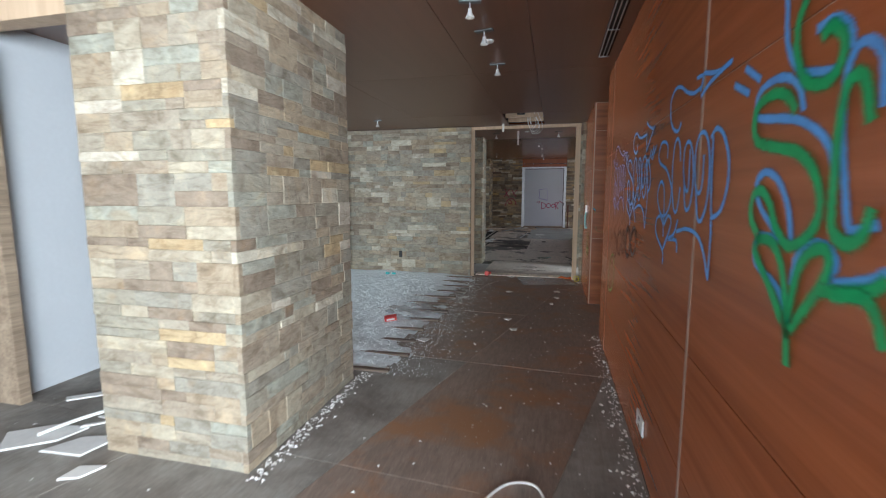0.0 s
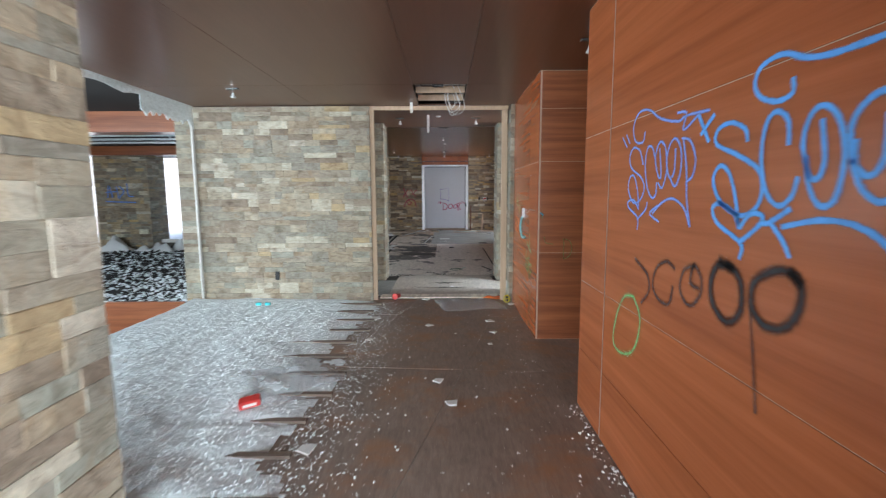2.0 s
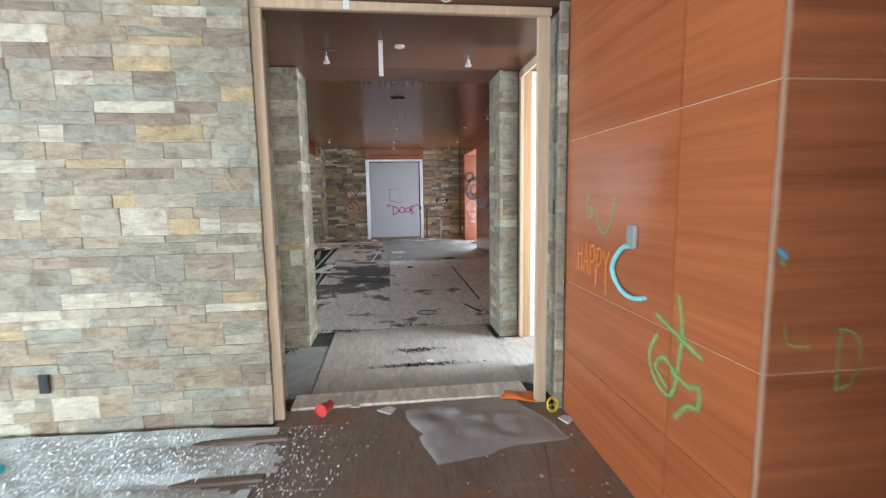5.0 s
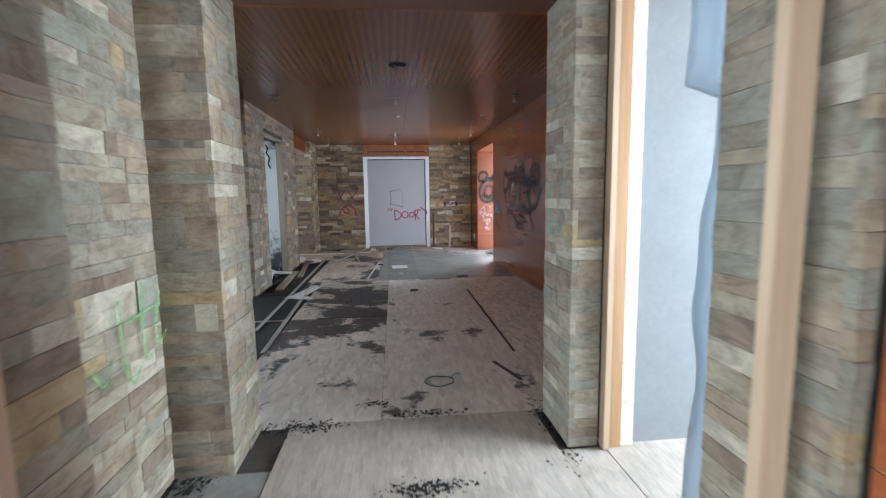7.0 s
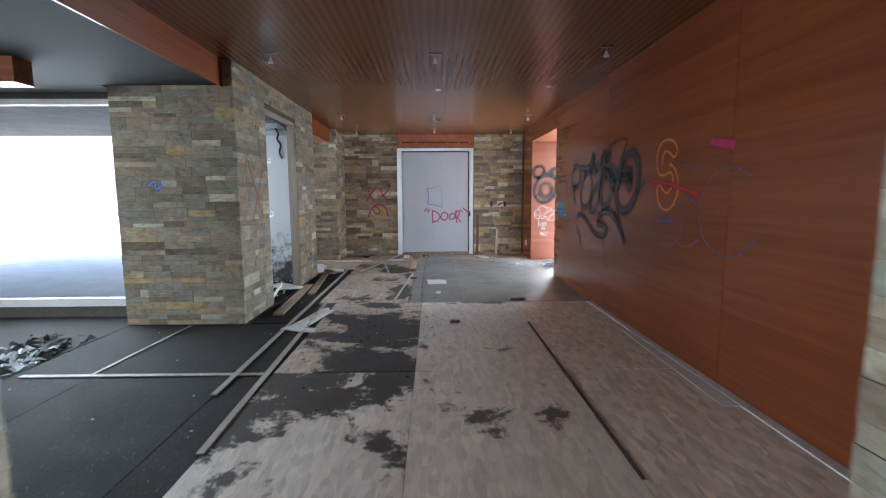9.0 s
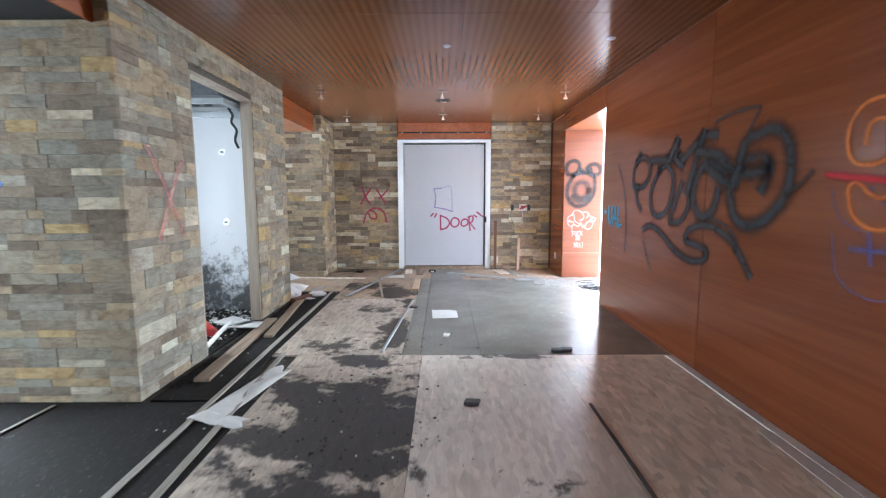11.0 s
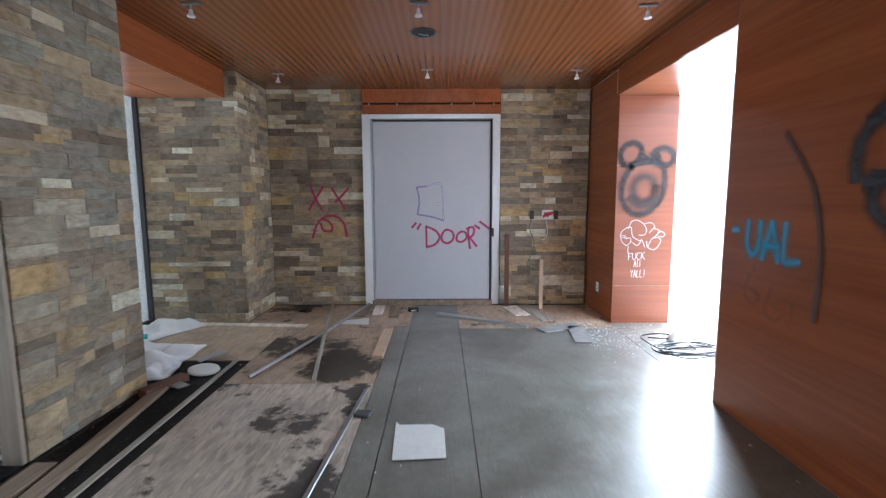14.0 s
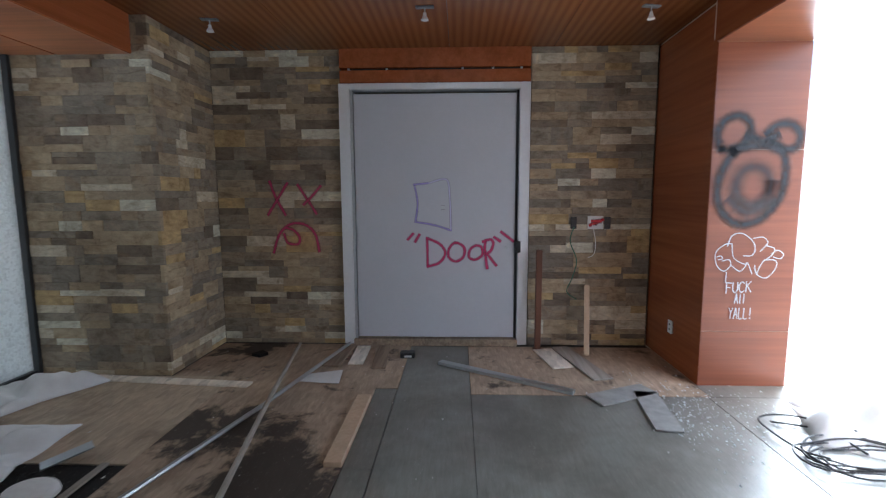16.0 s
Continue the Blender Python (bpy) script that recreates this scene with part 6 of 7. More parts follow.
ragged_pane("pane", -3.952, 17.76, 19.2, 0.05, 1.75, "over", 4, bay_window, 0.12)
hall_glass = thing("window_2", "", "")
tagged(hall_glass, "broken glass screen with milky shreds along its edges", "window", kind="structure")
ragged_pane("pane", -3.84, 3.6, 7.0, 2.6, 2.678, "under", 8, hall_glass, 0.03)
ragged_pane("pane", -3.84, 7.0, 8.04, 2.46, 2.678, "under", 9, hall_glass, 0.06)
block("frame_post", WHITE, -3.858, -3.832, 8.0, 8.04, 0.0, 2.45, parent=hall_glass, bevel=0.006, label="white strip of glass bedding")
hall_windows = thing("window_3", "", "")
tagged(hall_windows, "bright glazed front of the hall in slim frames", "window", kind="structure")
for x0, x1 in ((-8.62, -4.22), (-12.15, -10.15)):
    block("frame_rail", WHITE, x0, x1, 14.72, 14.8, 0.14, 0.24, parent=hall_windows, bevel=0.004)
    block("frame_head", WHITE, x0, x1, 14.72, 14.8, 2.58, 2.65, parent=hall_windows, bevel=0.004)
    block("mullion", DARK_STEEL, (x0 + x1) / 2 - 0.03, (x0 + x1) / 2 + 0.03, 14.72, 14.8, 0.24, 2.58, parent=hall_windows)
beams = structure("beams", FACE_WOOD, [(-12.2, -4.1, 8.6, 8.9, 2.42, 2.72), (-12.2, -4.2, 13.3, 13.5, 2.5, 2.72)], "orange wood beams across the torn ceiling", "beam")
for i in range(5):
    track = thing("ceiling_track", "loose steel ceiling track in the torn ceiling", "track", group="ceiling tracks")
    block("channel", STEEL, -9.5, -4.3, 9.3 + 0.6 * i, 9.34 + 0.6 * i, 2.6, 2.64, parent=track)
    block("hanger", STEEL, -6.02, -5.99, 9.31 + 0.6 * i, 9.33 + 0.6 * i, 2.64, 2.722, parent=track)

# ---- rubble and loose things on the floors ----


def scatter(name, count, place, size, mat, label, seed, flat=0.5, category="rubble"):
    """Very many small angular pieces lying on the floor, joined. place(rng) gives a point."""
    rng = random.Random(seed)
    verts, faces = [], []
    for _ in range(count):
        x, y, z = place(rng)
        s = size * (0.4 + 1.2 * rng.random() ** 2)
        a = rng.random() * math.tau
        base = len(verts)
        for k in range(3):
            r = s * rng.uniform(0.5, 1.0)
            verts.append((x + r * math.cos(a + k * 2.1), y + r * math.sin(a + k * 2.1), z + rng.uniform(0, 0.3) * s))
        verts.append((x + rng.uniform(-0.3, 0.3) * s, y + rng.uniform(-0.3, 0.3) * s, z + s * flat * rng.uniform(0.6, 1.5)))
        faces += [(base, base + 1, base + 3), (base + 1, base + 2, base + 3), (base + 2, base, base + 3), (base + 2, base + 1, base)]
    data = bpy.data.meshes.new(name)
    data.from_pydata(verts, [], faces)
    data.materials.append(mat)
    return tagged(new(name, data), label, category, kind="stuff")


def heap_height(x, y):
    """Depth of the glass on the hall floor."""
    edge = -1.36 + 0.3 * noise.noise(Vector((y * 0.9, 3.1, 0))) + 0.22 * noise.noise(Vector((x * 4, y * 4, 7)))
    inside = min(1.0, max(0.0, (edge - x) / 0.6)) * min(1.0, max(0.0, (y - 3.3) / 0.5))
    n = 0.5 + 0.5 * noise.noise(Vector((x * 1.7, y * 1.7, 0))) + 0.25 * noise.noise(Vector((x * 7, y * 7, 4)))
    rows = 0.5 + 0.5 * math.cos((y - 3.42) / 0.4 * math.tau)
    gap = rows ** 5 * min(1.0, max(0.0, (x + 2.35) / 0.7)) * min(1.0, max(0.0, 0.75 + 0.9 * noise.noise(Vector((x * 3.0, y * 1.1, 9)))))
    return inside * (0.022 + 0.04 * n) * (1 - 0.85 * gap) - 0.006 * (1 - inside)


bm = bmesh.new()
NX, NY = 84, 150
_g = [[bm.verts.new((-3.97 + 2.75 * i / NX, 3.34 + 4.66 * j / NY, 0.004 + heap_height(-3.97 + 2.75 * i / NX, 3.34 + 4.66 * j / NY) + 0.006 * noise.noise(Vector((i * 0.9, j * 0.9, 1))))) for j in range(NY + 1)] for i in range(NX + 1)]
for i in range(NX):
    for j in range(NY):
        q = (_g[i][j], _g[i + 1][j], _g[i + 1][j + 1], _g[i][j + 1])
        if max(v.co.z for v in q) > 0.006:
            bm.faces.new(q)
tagged(part("glass_drift", bm, CRUMBS), "pale blue drift of crushed safety glass", "rubble", kind="stuff")


def on_heap(rng):
    while True:
        x, y = rng.uniform(-3.97, -1.1), rng.uniform(3.35, 7.98)
        h = heap_height(x, y)
        if h > 0.004 and rng.random() < 0.25 + h * 18:
            return x, y, h + 0.002


scatter("glass_crumbs", 46000, on_heap, 0.0105, CRUMBS, "countless crumbs of broken safety glass on the hall floor", 11, 0.55)


def beside_heap(rng):
    while True:
        x, y = -1.45 + abs(rng.gauss(0, 0.24)), rng.uniform(3.4, 8.0)
        if x < 0.4:
            return x, y, 0.001


scatter("glass_spill", 3200, beside_heap, 0.008, CRUMBS, "thin spill of glass crumbs over brown plywood", 12, 0.6)
scatter("floor_chips", 520, lambda r: (0.44 - abs(r.gauss(0, 0.5)) if r.random() < 0.6 else r.uniform(-3.6, 0.4), r.uniform(0.3, 7.9), 0.001), 0.012, PAPER, "white plaster chips strewn over the hall floor", 13, 0.4)
scatter("stair_hall_rubble", 6000, lambda r: (-4.12 - 5.5 * r.random() ** 1.3, r.uniform(8.02, 13.6), 0.0), 0.05, CRUMBS, "glass and rubble strewn over the hall floor", 14, 0.5)
scatter("dark_rubble", 2200, lambda r: (-4.12 - 6 * r.random(), r.uniform(8.5, 14), 0.0), 0.07, VOID, "dark scraps among the rubble", 15, 0.5)
scatter("room_chips", 420, lambda r: (r.uniform(-3.9, 1.6), r.uniform(10.2, 20.3), 0.004), 0.01, PAPER, "small pale chips on the stained floor", 16, 0.4)
scatter("grit", 700, lambda r: (1.2 + abs(r.gauss(0, 0.5)), r.gauss(19.0, 0.3), 0.002), 0.01, CRUMBS, "glass grit by the opening", 17, 0.5)
scatter("closet_rubble", 900, lambda r: (r.uniform(-3.98, -2.85), r.uniform(15.4, 17.05), 0.0), 0.035, PAPER, "broken plaster on the closet floor", 18, 0.5)
scatter("closet_dirt", 900, lambda r: (r.uniform(-3.98, -2.8), r.uniform(15.4, 17.05), 0.0), 0.045, VOID, "black dirt on the closet floor", 19, 0.5)
scatter("edge_dirt", 900, lambda r: (-2.72 + abs(r.gauss(0, 0.12)), r.uniform(14.6, 18.2), 0.0), 0.02, VOID, "black dirt along the foot of the stone wall", 20, 0.4)
scatter("wall_foot_grit", 500, lambda r: (0.49 - abs(r.gauss(0, 0.05)), r.uniform(0.5, 4.9), 0.0), 0.014, PAPER, "pale grit along the foot of the veneered wall", 22, 0.5)
scatter("pier_foot_grit", 380, lambda r: (-1.54 + abs(r.gauss(0, 0.05)), r.uniform(1.9, 3.4), 0.0), 0.014, PAPER, "pale grit along the foot of the pier", 23, 0.5)
for cx, cy, sx, sy, n, seed in ((-0.42, 9.32, 0.12, 0.04, 260, 41), (-0.45, 8.95, 0.2, 0.025, 320, 42), (-1.25, 10.06, 0.16, 0.04, 300, 43), (-0.35, 10.14, 0.13, 0.03, 160, 44), (0.42, 9.9, 0.04, 0.25, 220, 45), (-0.75, 10.35, 0.05, 0.03, 60, 46), (-1.7, 9.5, 0.06, 0.05, 160, 47)):
    scatter("black_scraps", n, lambda r: (r.gauss(cx, sx), r.gauss(cy, sy), 0.004), 0.016, VOID, "patch of black crumbled residue on the plywood", seed, 0.12)
scatter("damp_litter", 420, lambda r: (r.gauss(-1.3, 0.5), r.gauss(14.0, 0.9), 0.004), 0.016, VOID, "dark scraps on the stained plywood", 24, 0.3)


def slab_piece(name, label, category, corners, z, thick, mat, group=""):
    """A flat broken piece lying on the floor; corners in plan, counter-clockwise."""
    bm = bmesh.new()
    lo = [bm.verts.new((x, y, z)) for x, y in corners]
    hi = [bm.verts.new((x, y, z + thick)) for x, y in corners]
    n = len(lo)
    bm.faces.new(lo[::-1])
    bm.faces.new(hi)
    for i in range(n):
        bm.faces.new((lo[i], lo[(i + 1) % n], hi[(i + 1) % n], hi[i]))
    bmesh.ops.bevel(bm, geom=bm.edges[:], offset=min(0.002, thick / 4), segments=1, affect="EDGES")
    return tagged(part(name, bm, mat), label, category, group)


def board(name, label, a, b, width, thick, mat, z=0.004, z2=None, group="", category="board"):
    """A straight batten or plank from a to b in plan."""
    z2 = z if z2 is None else z2
    d = Vector((b[0] - a[0], b[1] - a[1], z2 - z))
    bm = bmesh.new()
    box(bm, 0, d.length, -width / 2, width / 2, 0, thick)
    bmesh.ops.bevel(bm, geom=bm.edges[:], offset=min(0.003, thick / 4), segments=1, affect="EDGES")
    ob = part(name, bm, mat)
    ob.matrix_basis = Matrix.Translation((a[0], a[1], z)) @ d.to_track_quat("X", "Z").to_matrix().to_4x4()
    return tagged(ob, label, category, group)


BATTEN = veneer("dark_batten", (0.2, 0.15, 0.115), (0.085, 0.062, 0.05), "x", 0.6, 40, 1.0, 9)
for i in range(12):
    y = 3.44 + 0.4 * i
    board("floor_batten", "dark nailing batten half buried in broken glass", (-2.9 + 0.25 * math.sin(i * 2.3), y), (-1.32 + 0.05 * math.sin(i * 1.7), y + 0.015), 0.055, 0.02, BATTEN, 0.002, group="nailing battens")

_rng = random.Random(77)
for x, y, s in ((-1.3, 7.15, 0.1), (-0.63, 6.85, 0.07), (0.08, 7.02, 0.08), (0.07, 6.58, 0.06), (-0.5, 5.3, 0.07), (-0.4, 4.92, 0.075), (0.96, 6.19, 0.06), (0.86, 5.96, 0.07), (-1.26, 4.32, 0.09), (-1.24, 6.35, 0.06), (0.0, 6.2, 0.04), (-0.73, 8.12, 0.09), (0.45, 7.82, 0.08), (-0.95, 8.22, 0.06), (-0.34, 9.0, 0.06)):
    a = _rng.random() * 6
    slab_piece("tile_shard", "broken white shard lying on the plywood", "shard", [(x + s * 0.75 * math.cos(a + k), y + s * 0.75 * math.sin(a + k)) for k in (0, 1.4, 2.5, 4.2)], 0.005, 0.008, PAPER, "white shards")
for pts in (((-3.12, 1.78), (-2.9, 1.95), (-2.86, 2.12), (-3.1, 2.1), (-3.3, 1.95)), ((-2.88, 1.84), (-2.6, 1.86), (-2.56, 2.1), (-2.78, 2.02)), ((-2.95, 2.25), (-2.6, 2.2), (-2.6, 2.42)), ((-3.4, 2.38), (-3.1, 2.62), (-3.12, 2.68), (-3.46, 2.42)), ((-2.5, 1.66), (-2.4, 1.7), (-2.36, 1.82), (-2.5, 1.78))):
    slab_piece("wallboard_scrap", "broken piece of white wallboard on the floor", "wallboard", list(pts), 0.004, 0.012, PAPER, "wallboard scraps")
bm = bmesh.new()
tube(bm, smooth([(-3.05, 1.95, 0.03), (-2.95, 2.15, 0.05), (-2.8, 2.4, 0.05), (-2.6, 2.6, 0.03)]), 0.012, 8)
tagged(part("white_conduit", bm, WHITE), "bent white plastic conduit on wallboard scraps", "conduit")
board("white_conduit", "white plastic strip leaning over wallboard scraps", (-2.9, 2.1), (-2.6, 2.25), 0.03, 0.01, WHITE, 0.02, 0.05, category="conduit")
bm = bmesh.new()
tube(bm, smooth([(-0.32, 1.98, 0.01), (-0.2, 2.18, 0.012), (-0.05, 2.2, 0.012), (0.02, 2.0, 0.01)]), 0.007, 8)
tagged(part("white_cable", bm, WHITE), "short looped white cable on brown plywood", "cable")

crate = thing("red_carton", "small crushed red carton lying on broken glass", "carton", pose(-1.8, 4.8, 0.05, 6, -8, 20))
bm = bmesh.new()
box(bm, -0.07, 0.07, -0.045, 0.045, 0, 0.05)
bmesh.ops.bevel(bm, geom=bm.edges[:], offset=0.006, segments=2, affect="EDGES")
part("body", bm, RED, crate)
bm = bmesh.new()
box(bm, -0.045, 0.045, -0.047, -0.045, 0.015, 0.035)
part("label_patch", bm, PAPER, crate)
for dx in (0, 0.12):
    block("teal_scrap", TEAL, -2.95 + dx, -2.88 + dx, 7.62, 7.66, 0.05, 0.085, bevel=0.005)
    tagged(bpy.data.objects["teal_scrap" if not dx else "teal_scrap.001"], "small bright teal plastic scrap on glass", "scrap", "teal scraps")


def crumpled(name, label, category, cx, cy, wx, wy, rise, mat, seed, turn=0.0, thick=0.006, z=0.004, rough=3.0):
    """A crumpled sheet lying on the floor, with an uneven outline."""
    bm = bmesh.new()
    n = 26
    grid = []
    for i in range(n + 1):
        row = []
        for j in range(n + 1):
            u, v = 2 * i / n - 1, 2 * j / n - 1
            k = 1 + 0.22 * noise.noise(Vector((math.atan2(v, u) * 1.3, seed, 2)))
            x, y = u * wx / 2 * k, v * wy / 2 * k
            fall = max(0.0, 1 - max(abs(u), abs(v)) ** 3)
            h = rise * fall * abs(noise.noise(Vector((x * rough, y * rough, seed)))) * 2.2 + rise * 0.25 * fall * abs(noise.noise(Vector((x * rough * 3, y * rough * 3, seed + 9))))
            row.append(bm.verts.new((x, y, h)))
        grid.append(row)
    for i in range(n):
        for j in range(n):
            bm.faces.new((grid[i][j], grid[i + 1][j], grid[i + 1][j + 1], grid[i][j + 1]))
    bmesh.ops.recalc_face_normals(bm, faces=bm.faces)
    bmesh.ops.solidify(bm, geom=bm.faces[:], thickness=-thick)
    ob = part(name, bm, mat)
    for f in ob.data.polygons:
        f.use_smooth = True
    ob.matrix_basis = pose(cx, cy, z, 0, 0, turn)
    return tagged(ob, label, category)


crumpled("plastic_sheet", "crumpled clear plastic sheet at the threshold", "plastic sheet", -0.12, 7.86, 0.8, 0.66, 0.025, FILM, 3.3, 12, 0.001, 0.006, 6)
crumpled("plastic_sheet", "dusty clear plastic sheet half under glass crumbs", "plastic sheet", -1.75, 5.3, 0.8, 0.7, 0.05, FILM, 5.1, 40, 0.001, 0.03, 6)
crumpled("orange_wrapper", "orange printed plastic wrapper by the stud", "wrapper", 0.24, 8.2, 0.26, 0.14, 0.03, ORANGE_CAP, 8.1, -20, 0.003, 0.014, 6)
cup = thing("paper_cup", "red paper cup lying on its side", "cup", pose(-1.12, 8.2, 0.045, 0, 84, 250))
bm = bmesh.new()
turned(bm, [(0.03, 0), (0.042, 0.13), (0.045, 0.132), (0.043, 0.135), (0.038, 0.132), (0.027, 0.004), (0.001, 0.004)])
part("wall", bm, RED, cup)
bm = bmesh.new()
turned(bm, [(0.001, 0.128), (0.037, 0.128), (0.04, 0.131)])
part("rim", bm, RED, cup)
coil = thing("tape_ring", "yellow plastic ring standing against the stone", "tape", pose(0.4, 7.96, 0.05, 78, 0, 20))
bm = bmesh.new()
tube(bm, [(0.045 * math.cos(k * math.tau / 20), 0.045 * math.sin(k * math.tau / 20), 0) for k in range(21)], 0.008)
part("ring", bm, YELLOW, coil)
bm = bmesh.new()
tube(bm, [(-0.045, 0, 0), (0.045, 0, 0)], 0.005)
part("spoke", bm, YELLOW, coil)

bm = bmesh.new()
n, m = 18, 30
_g = []
for i in range(n + 1):
    row = []
    for j in range(m + 1):
        u, v = i / n, j / m
        z = 2.66 * v
        near, far = 8.44, 8.84 - 0.16 * v + (0.2 if v > 0.72 else 0.0) + 0.05 * noise.noise(Vector((v * 9, 1, 1)))
        row.append(bm.verts.new((0.66 + 0.05 * noise.noise(Vector((u * 5, v * 3, 2))) + 0.03 * math.sin(u * 17), near + (far - near) * u, z + 0.01)))
    _g.append(row)
for i in range(n):
    for j in range(m):
        bm.faces.new((_g[i][j], _g[i + 1][j], _g[i + 1][j + 1], _g[i][j + 1]))
bmesh.ops.solidify(bm, geom=bm.faces[:], thickness=0.003)
curtain = thing("plastic_drape", "torn grey plastic drape hanging in the side opening", "plastic sheet")
drape = part("sheet", bm, GREY_FILM, curtain)
block("batten", PALE_WOOD, 0.63, 0.65, 8.51, 9.56, 2.6, 2.67, parent=curtain)
for f in drape.data.polygons:
    f.use_smooth = True

# room: battens and strips along the joints
board("edge_strip", "dusty white plaster strip along the wood wall", (1.6, 13.9), (1.56, 12.1), 0.13, 0.006, PAPER, 0.003, category="strip", group="edge strips")
board("edge_strip", "dusty white plaster strip along the wood wall", (1.645, 15.1), (1.645, 13.92), 0.05, 0.006, PAPER, 0.003, category="strip", group="edge strips")
board("seam_strip", "dark rubber strip lying along a floor joint", (0.58, 14.3), (0.56, 11.3), 0.026, 0.004, RUBBER, 0.003, category="strip")
board("seam_strip", "short dark rubber strip curled on the floor", (0.3, 11.06), (0.44, 10.62), 0.035, 0.006, RUBBER, 0.003, category="strip")
LATH = veneer("grey_lath", (0.42, 0.385, 0.335), (0.22, 0.195, 0.165), "y", 0.65, 40, 1.0, 9)
board("floor_lath", "long grey lath at the edge of the plywood", (-1.9, 11.6), (-2.05, 15.4), 0.05, 0.012, LATH, 0.0, category="lath", group="floor laths")
board("floor_lath", "long grey lath at the edge of the plywood", (-2.2, 12.4), (-2.28, 18.3), 0.045, 0.014, LATH, 0.0, category="lath", group="floor laths")
board("floor_lath", "grey lath across the dark membrane", (-4.0, 12.82), (-1.95, 12.8), 0.05, 0.008, LATH, 0.0, category="lath", group="floor laths")
board("floor_lath", "grey lath across the dark membrane", (-3.42, 12.85), (-3.36, 14.3), 0.03, 0.006, LATH, 0.0, category="lath", group="floor laths")
board("floor_lath", "steel-grey strip beside the grey floor sheet", (-1.1, 15.4), (-0.94, 17.6), 0.03, 0.016, STEEL, 0.004, category="lath")
board("floor_plank", "worn brown plank along the foot of the stone wall", (-2.5, 14.72), (-2.62, 16.6), 0.13, 0.03, GREY_WOOD, 0.0, group="worn planks")
board("floor_plank", "worn brown plank along the foot of the stone wall", (-2.4, 15.9), (-2.6, 17.7), 0.1, 0.03, GREY_WOOD, 0.0, group="worn planks")
board("floor_plank", "short reddish block of timber by the stone corner", (-2.66, 17.5), (-2.52, 17.85), 0.1, 0.06, RUST, 0.0)
crumpled("plastic_strip", "torn white plastic strip on the dark floor", "plastic sheet", -2.02, 14.55, 0.2, 0.9, 0.02, PAPER, 6.6, -12, 0.003, 0.006, 4)
crumpled("plastic_strip", "torn white plastic strip on the dark floor", "plastic sheet", -2.05, 14.08, 0.42, 0.14, 0.02, PAPER, 9.2, -20, 0.003, 0.006, 4)
hoop = thing("wire_hoop", "loose hoop of blue-grey cable on the floor", "cable", pose(-0.24, 10.68, 0.01))
bm = bmesh.new()
tube(bm, [(0.12 * math.cos(k * math.tau / 24), 0.1 * math.sin(k * math.tau / 24), 0.004 * math.sin(k)) for k in range(25)], 0.005, 6)
part("loop", bm, GREEN_WIRE, hoop)
bm = bmesh.new()
tube(bm, smooth([(0.1, 0.05, 0.004), (0.16, 0.12, 0.01), (0.2, 0.1, 0.004)]), 0.005, 6)
part("tail", bm, TEAL, hoop)
slab_piece("paper_sheet", "torn sheet of white paper on the grey floor", "paper", [(-0.63, 16.64), (-0.31, 16.66), (-0.32, 17.0), (-0.4, 17.06), (-0.62, 17.05), (-0.65, 17.1)], 0.004, 0.003, PAPER)
slab_piece("paper_scrap", "small crumpled scrap of paper", "paper", [(-0.5, 15.9), (-0.45, 15.88), (-0.42, 15.96), (-0.49, 15.99)], 0.004, 0.02, PAPER)
for x, y in ((-0.29, 14.31), (0.62, 15.44), (0.72, 15.46), (-0.9, 17.2)):
    slab_piece("rubber_scrap", "dark lump of torn flooring", "scrap", [(x - 0.06, y - 0.03), (x + 0.05, y - 0.04), (x + 0.07, y + 0.03), (x - 0.04, y + 0.04)], 0.004, 0.022, RUBBER, "flooring scraps")
for y0, y1 in ((10.3, 12.6), (12.62, 15.3)):
    board("skirting_strip", "pale plaster strip left where the skirting was", (1.658, y0), (1.658, y1), 0.075, 0.012, PAPER, 0.0, category="skirting", group="skirting strips")

# closet
for pts in (((-3.2, 16.3), (-2.85, 16.15), (-2.7, 16.3), (-3.1, 16.6)), ((-2.95, 16.1), (-2.6, 16.1), (-2.62, 16.32), (-2.8, 16.36))):
    slab_piece("foam_sheet", "scrap of white foam sheet among rubble", "foam", list(pts), 0.05, 0.012, WHITE, "foam scraps")
bm = bmesh.new()
tube(bm, [(-2.82, 15.42, 0.06), (-2.95, 16.2, 0.1)], 0.022, 10)
tagged(part("white_pipe", bm, WHITE), "white plastic pipe lying on closet rubble", "pipe")
bowl = thing("red_helmet", "scuffed red plastic shell lying in rubble", "helmet", pose(-3.12, 15.95, 0.05, 8, 6, 30))
bm = bmesh.new()
turned(bm, [(0.11, 0.0), (0.105, 0.03), (0.085, 0.06), (0.05, 0.08), (0.001, 0.085)])
part("shell", bm, RED, bowl)
bm = bmesh.new()
turned(bm, [(0.14, 0.0), (0.135, 0.012), (0.109, 0.014)])
part("brim", bm, RED, bowl)
# Small orange piece of unknown use, shaped as a low round cap.
ball = thing("orange_bowl", "small round orange plastic piece on rubble", "bowl", pose(-3.2, 16.1, 0.06))
bm = bmesh.new()
turned(bm, [(0.05, 0.0), (0.05, 0.05), (0.04, 0.06), (0.001, 0.06)])
part("shell", bm, ORANGE_CAP, ball)

# window bay
crumpled("white_fleece", "heap of white insulation fleece by the window", "insulation", -3.3, 18.25, 1.1, 0.75, 0.2, INSULATION, 2.2, 10, 0.02, 0.01, 2.6)
crumpled("white_fleece", "white insulation fleece pushed against the stone", "insulation", -3.65, 19.2, 0.6, 0.85, 0.16, INSULATION, 4.4, -25, 0.02, 0.01, 3)
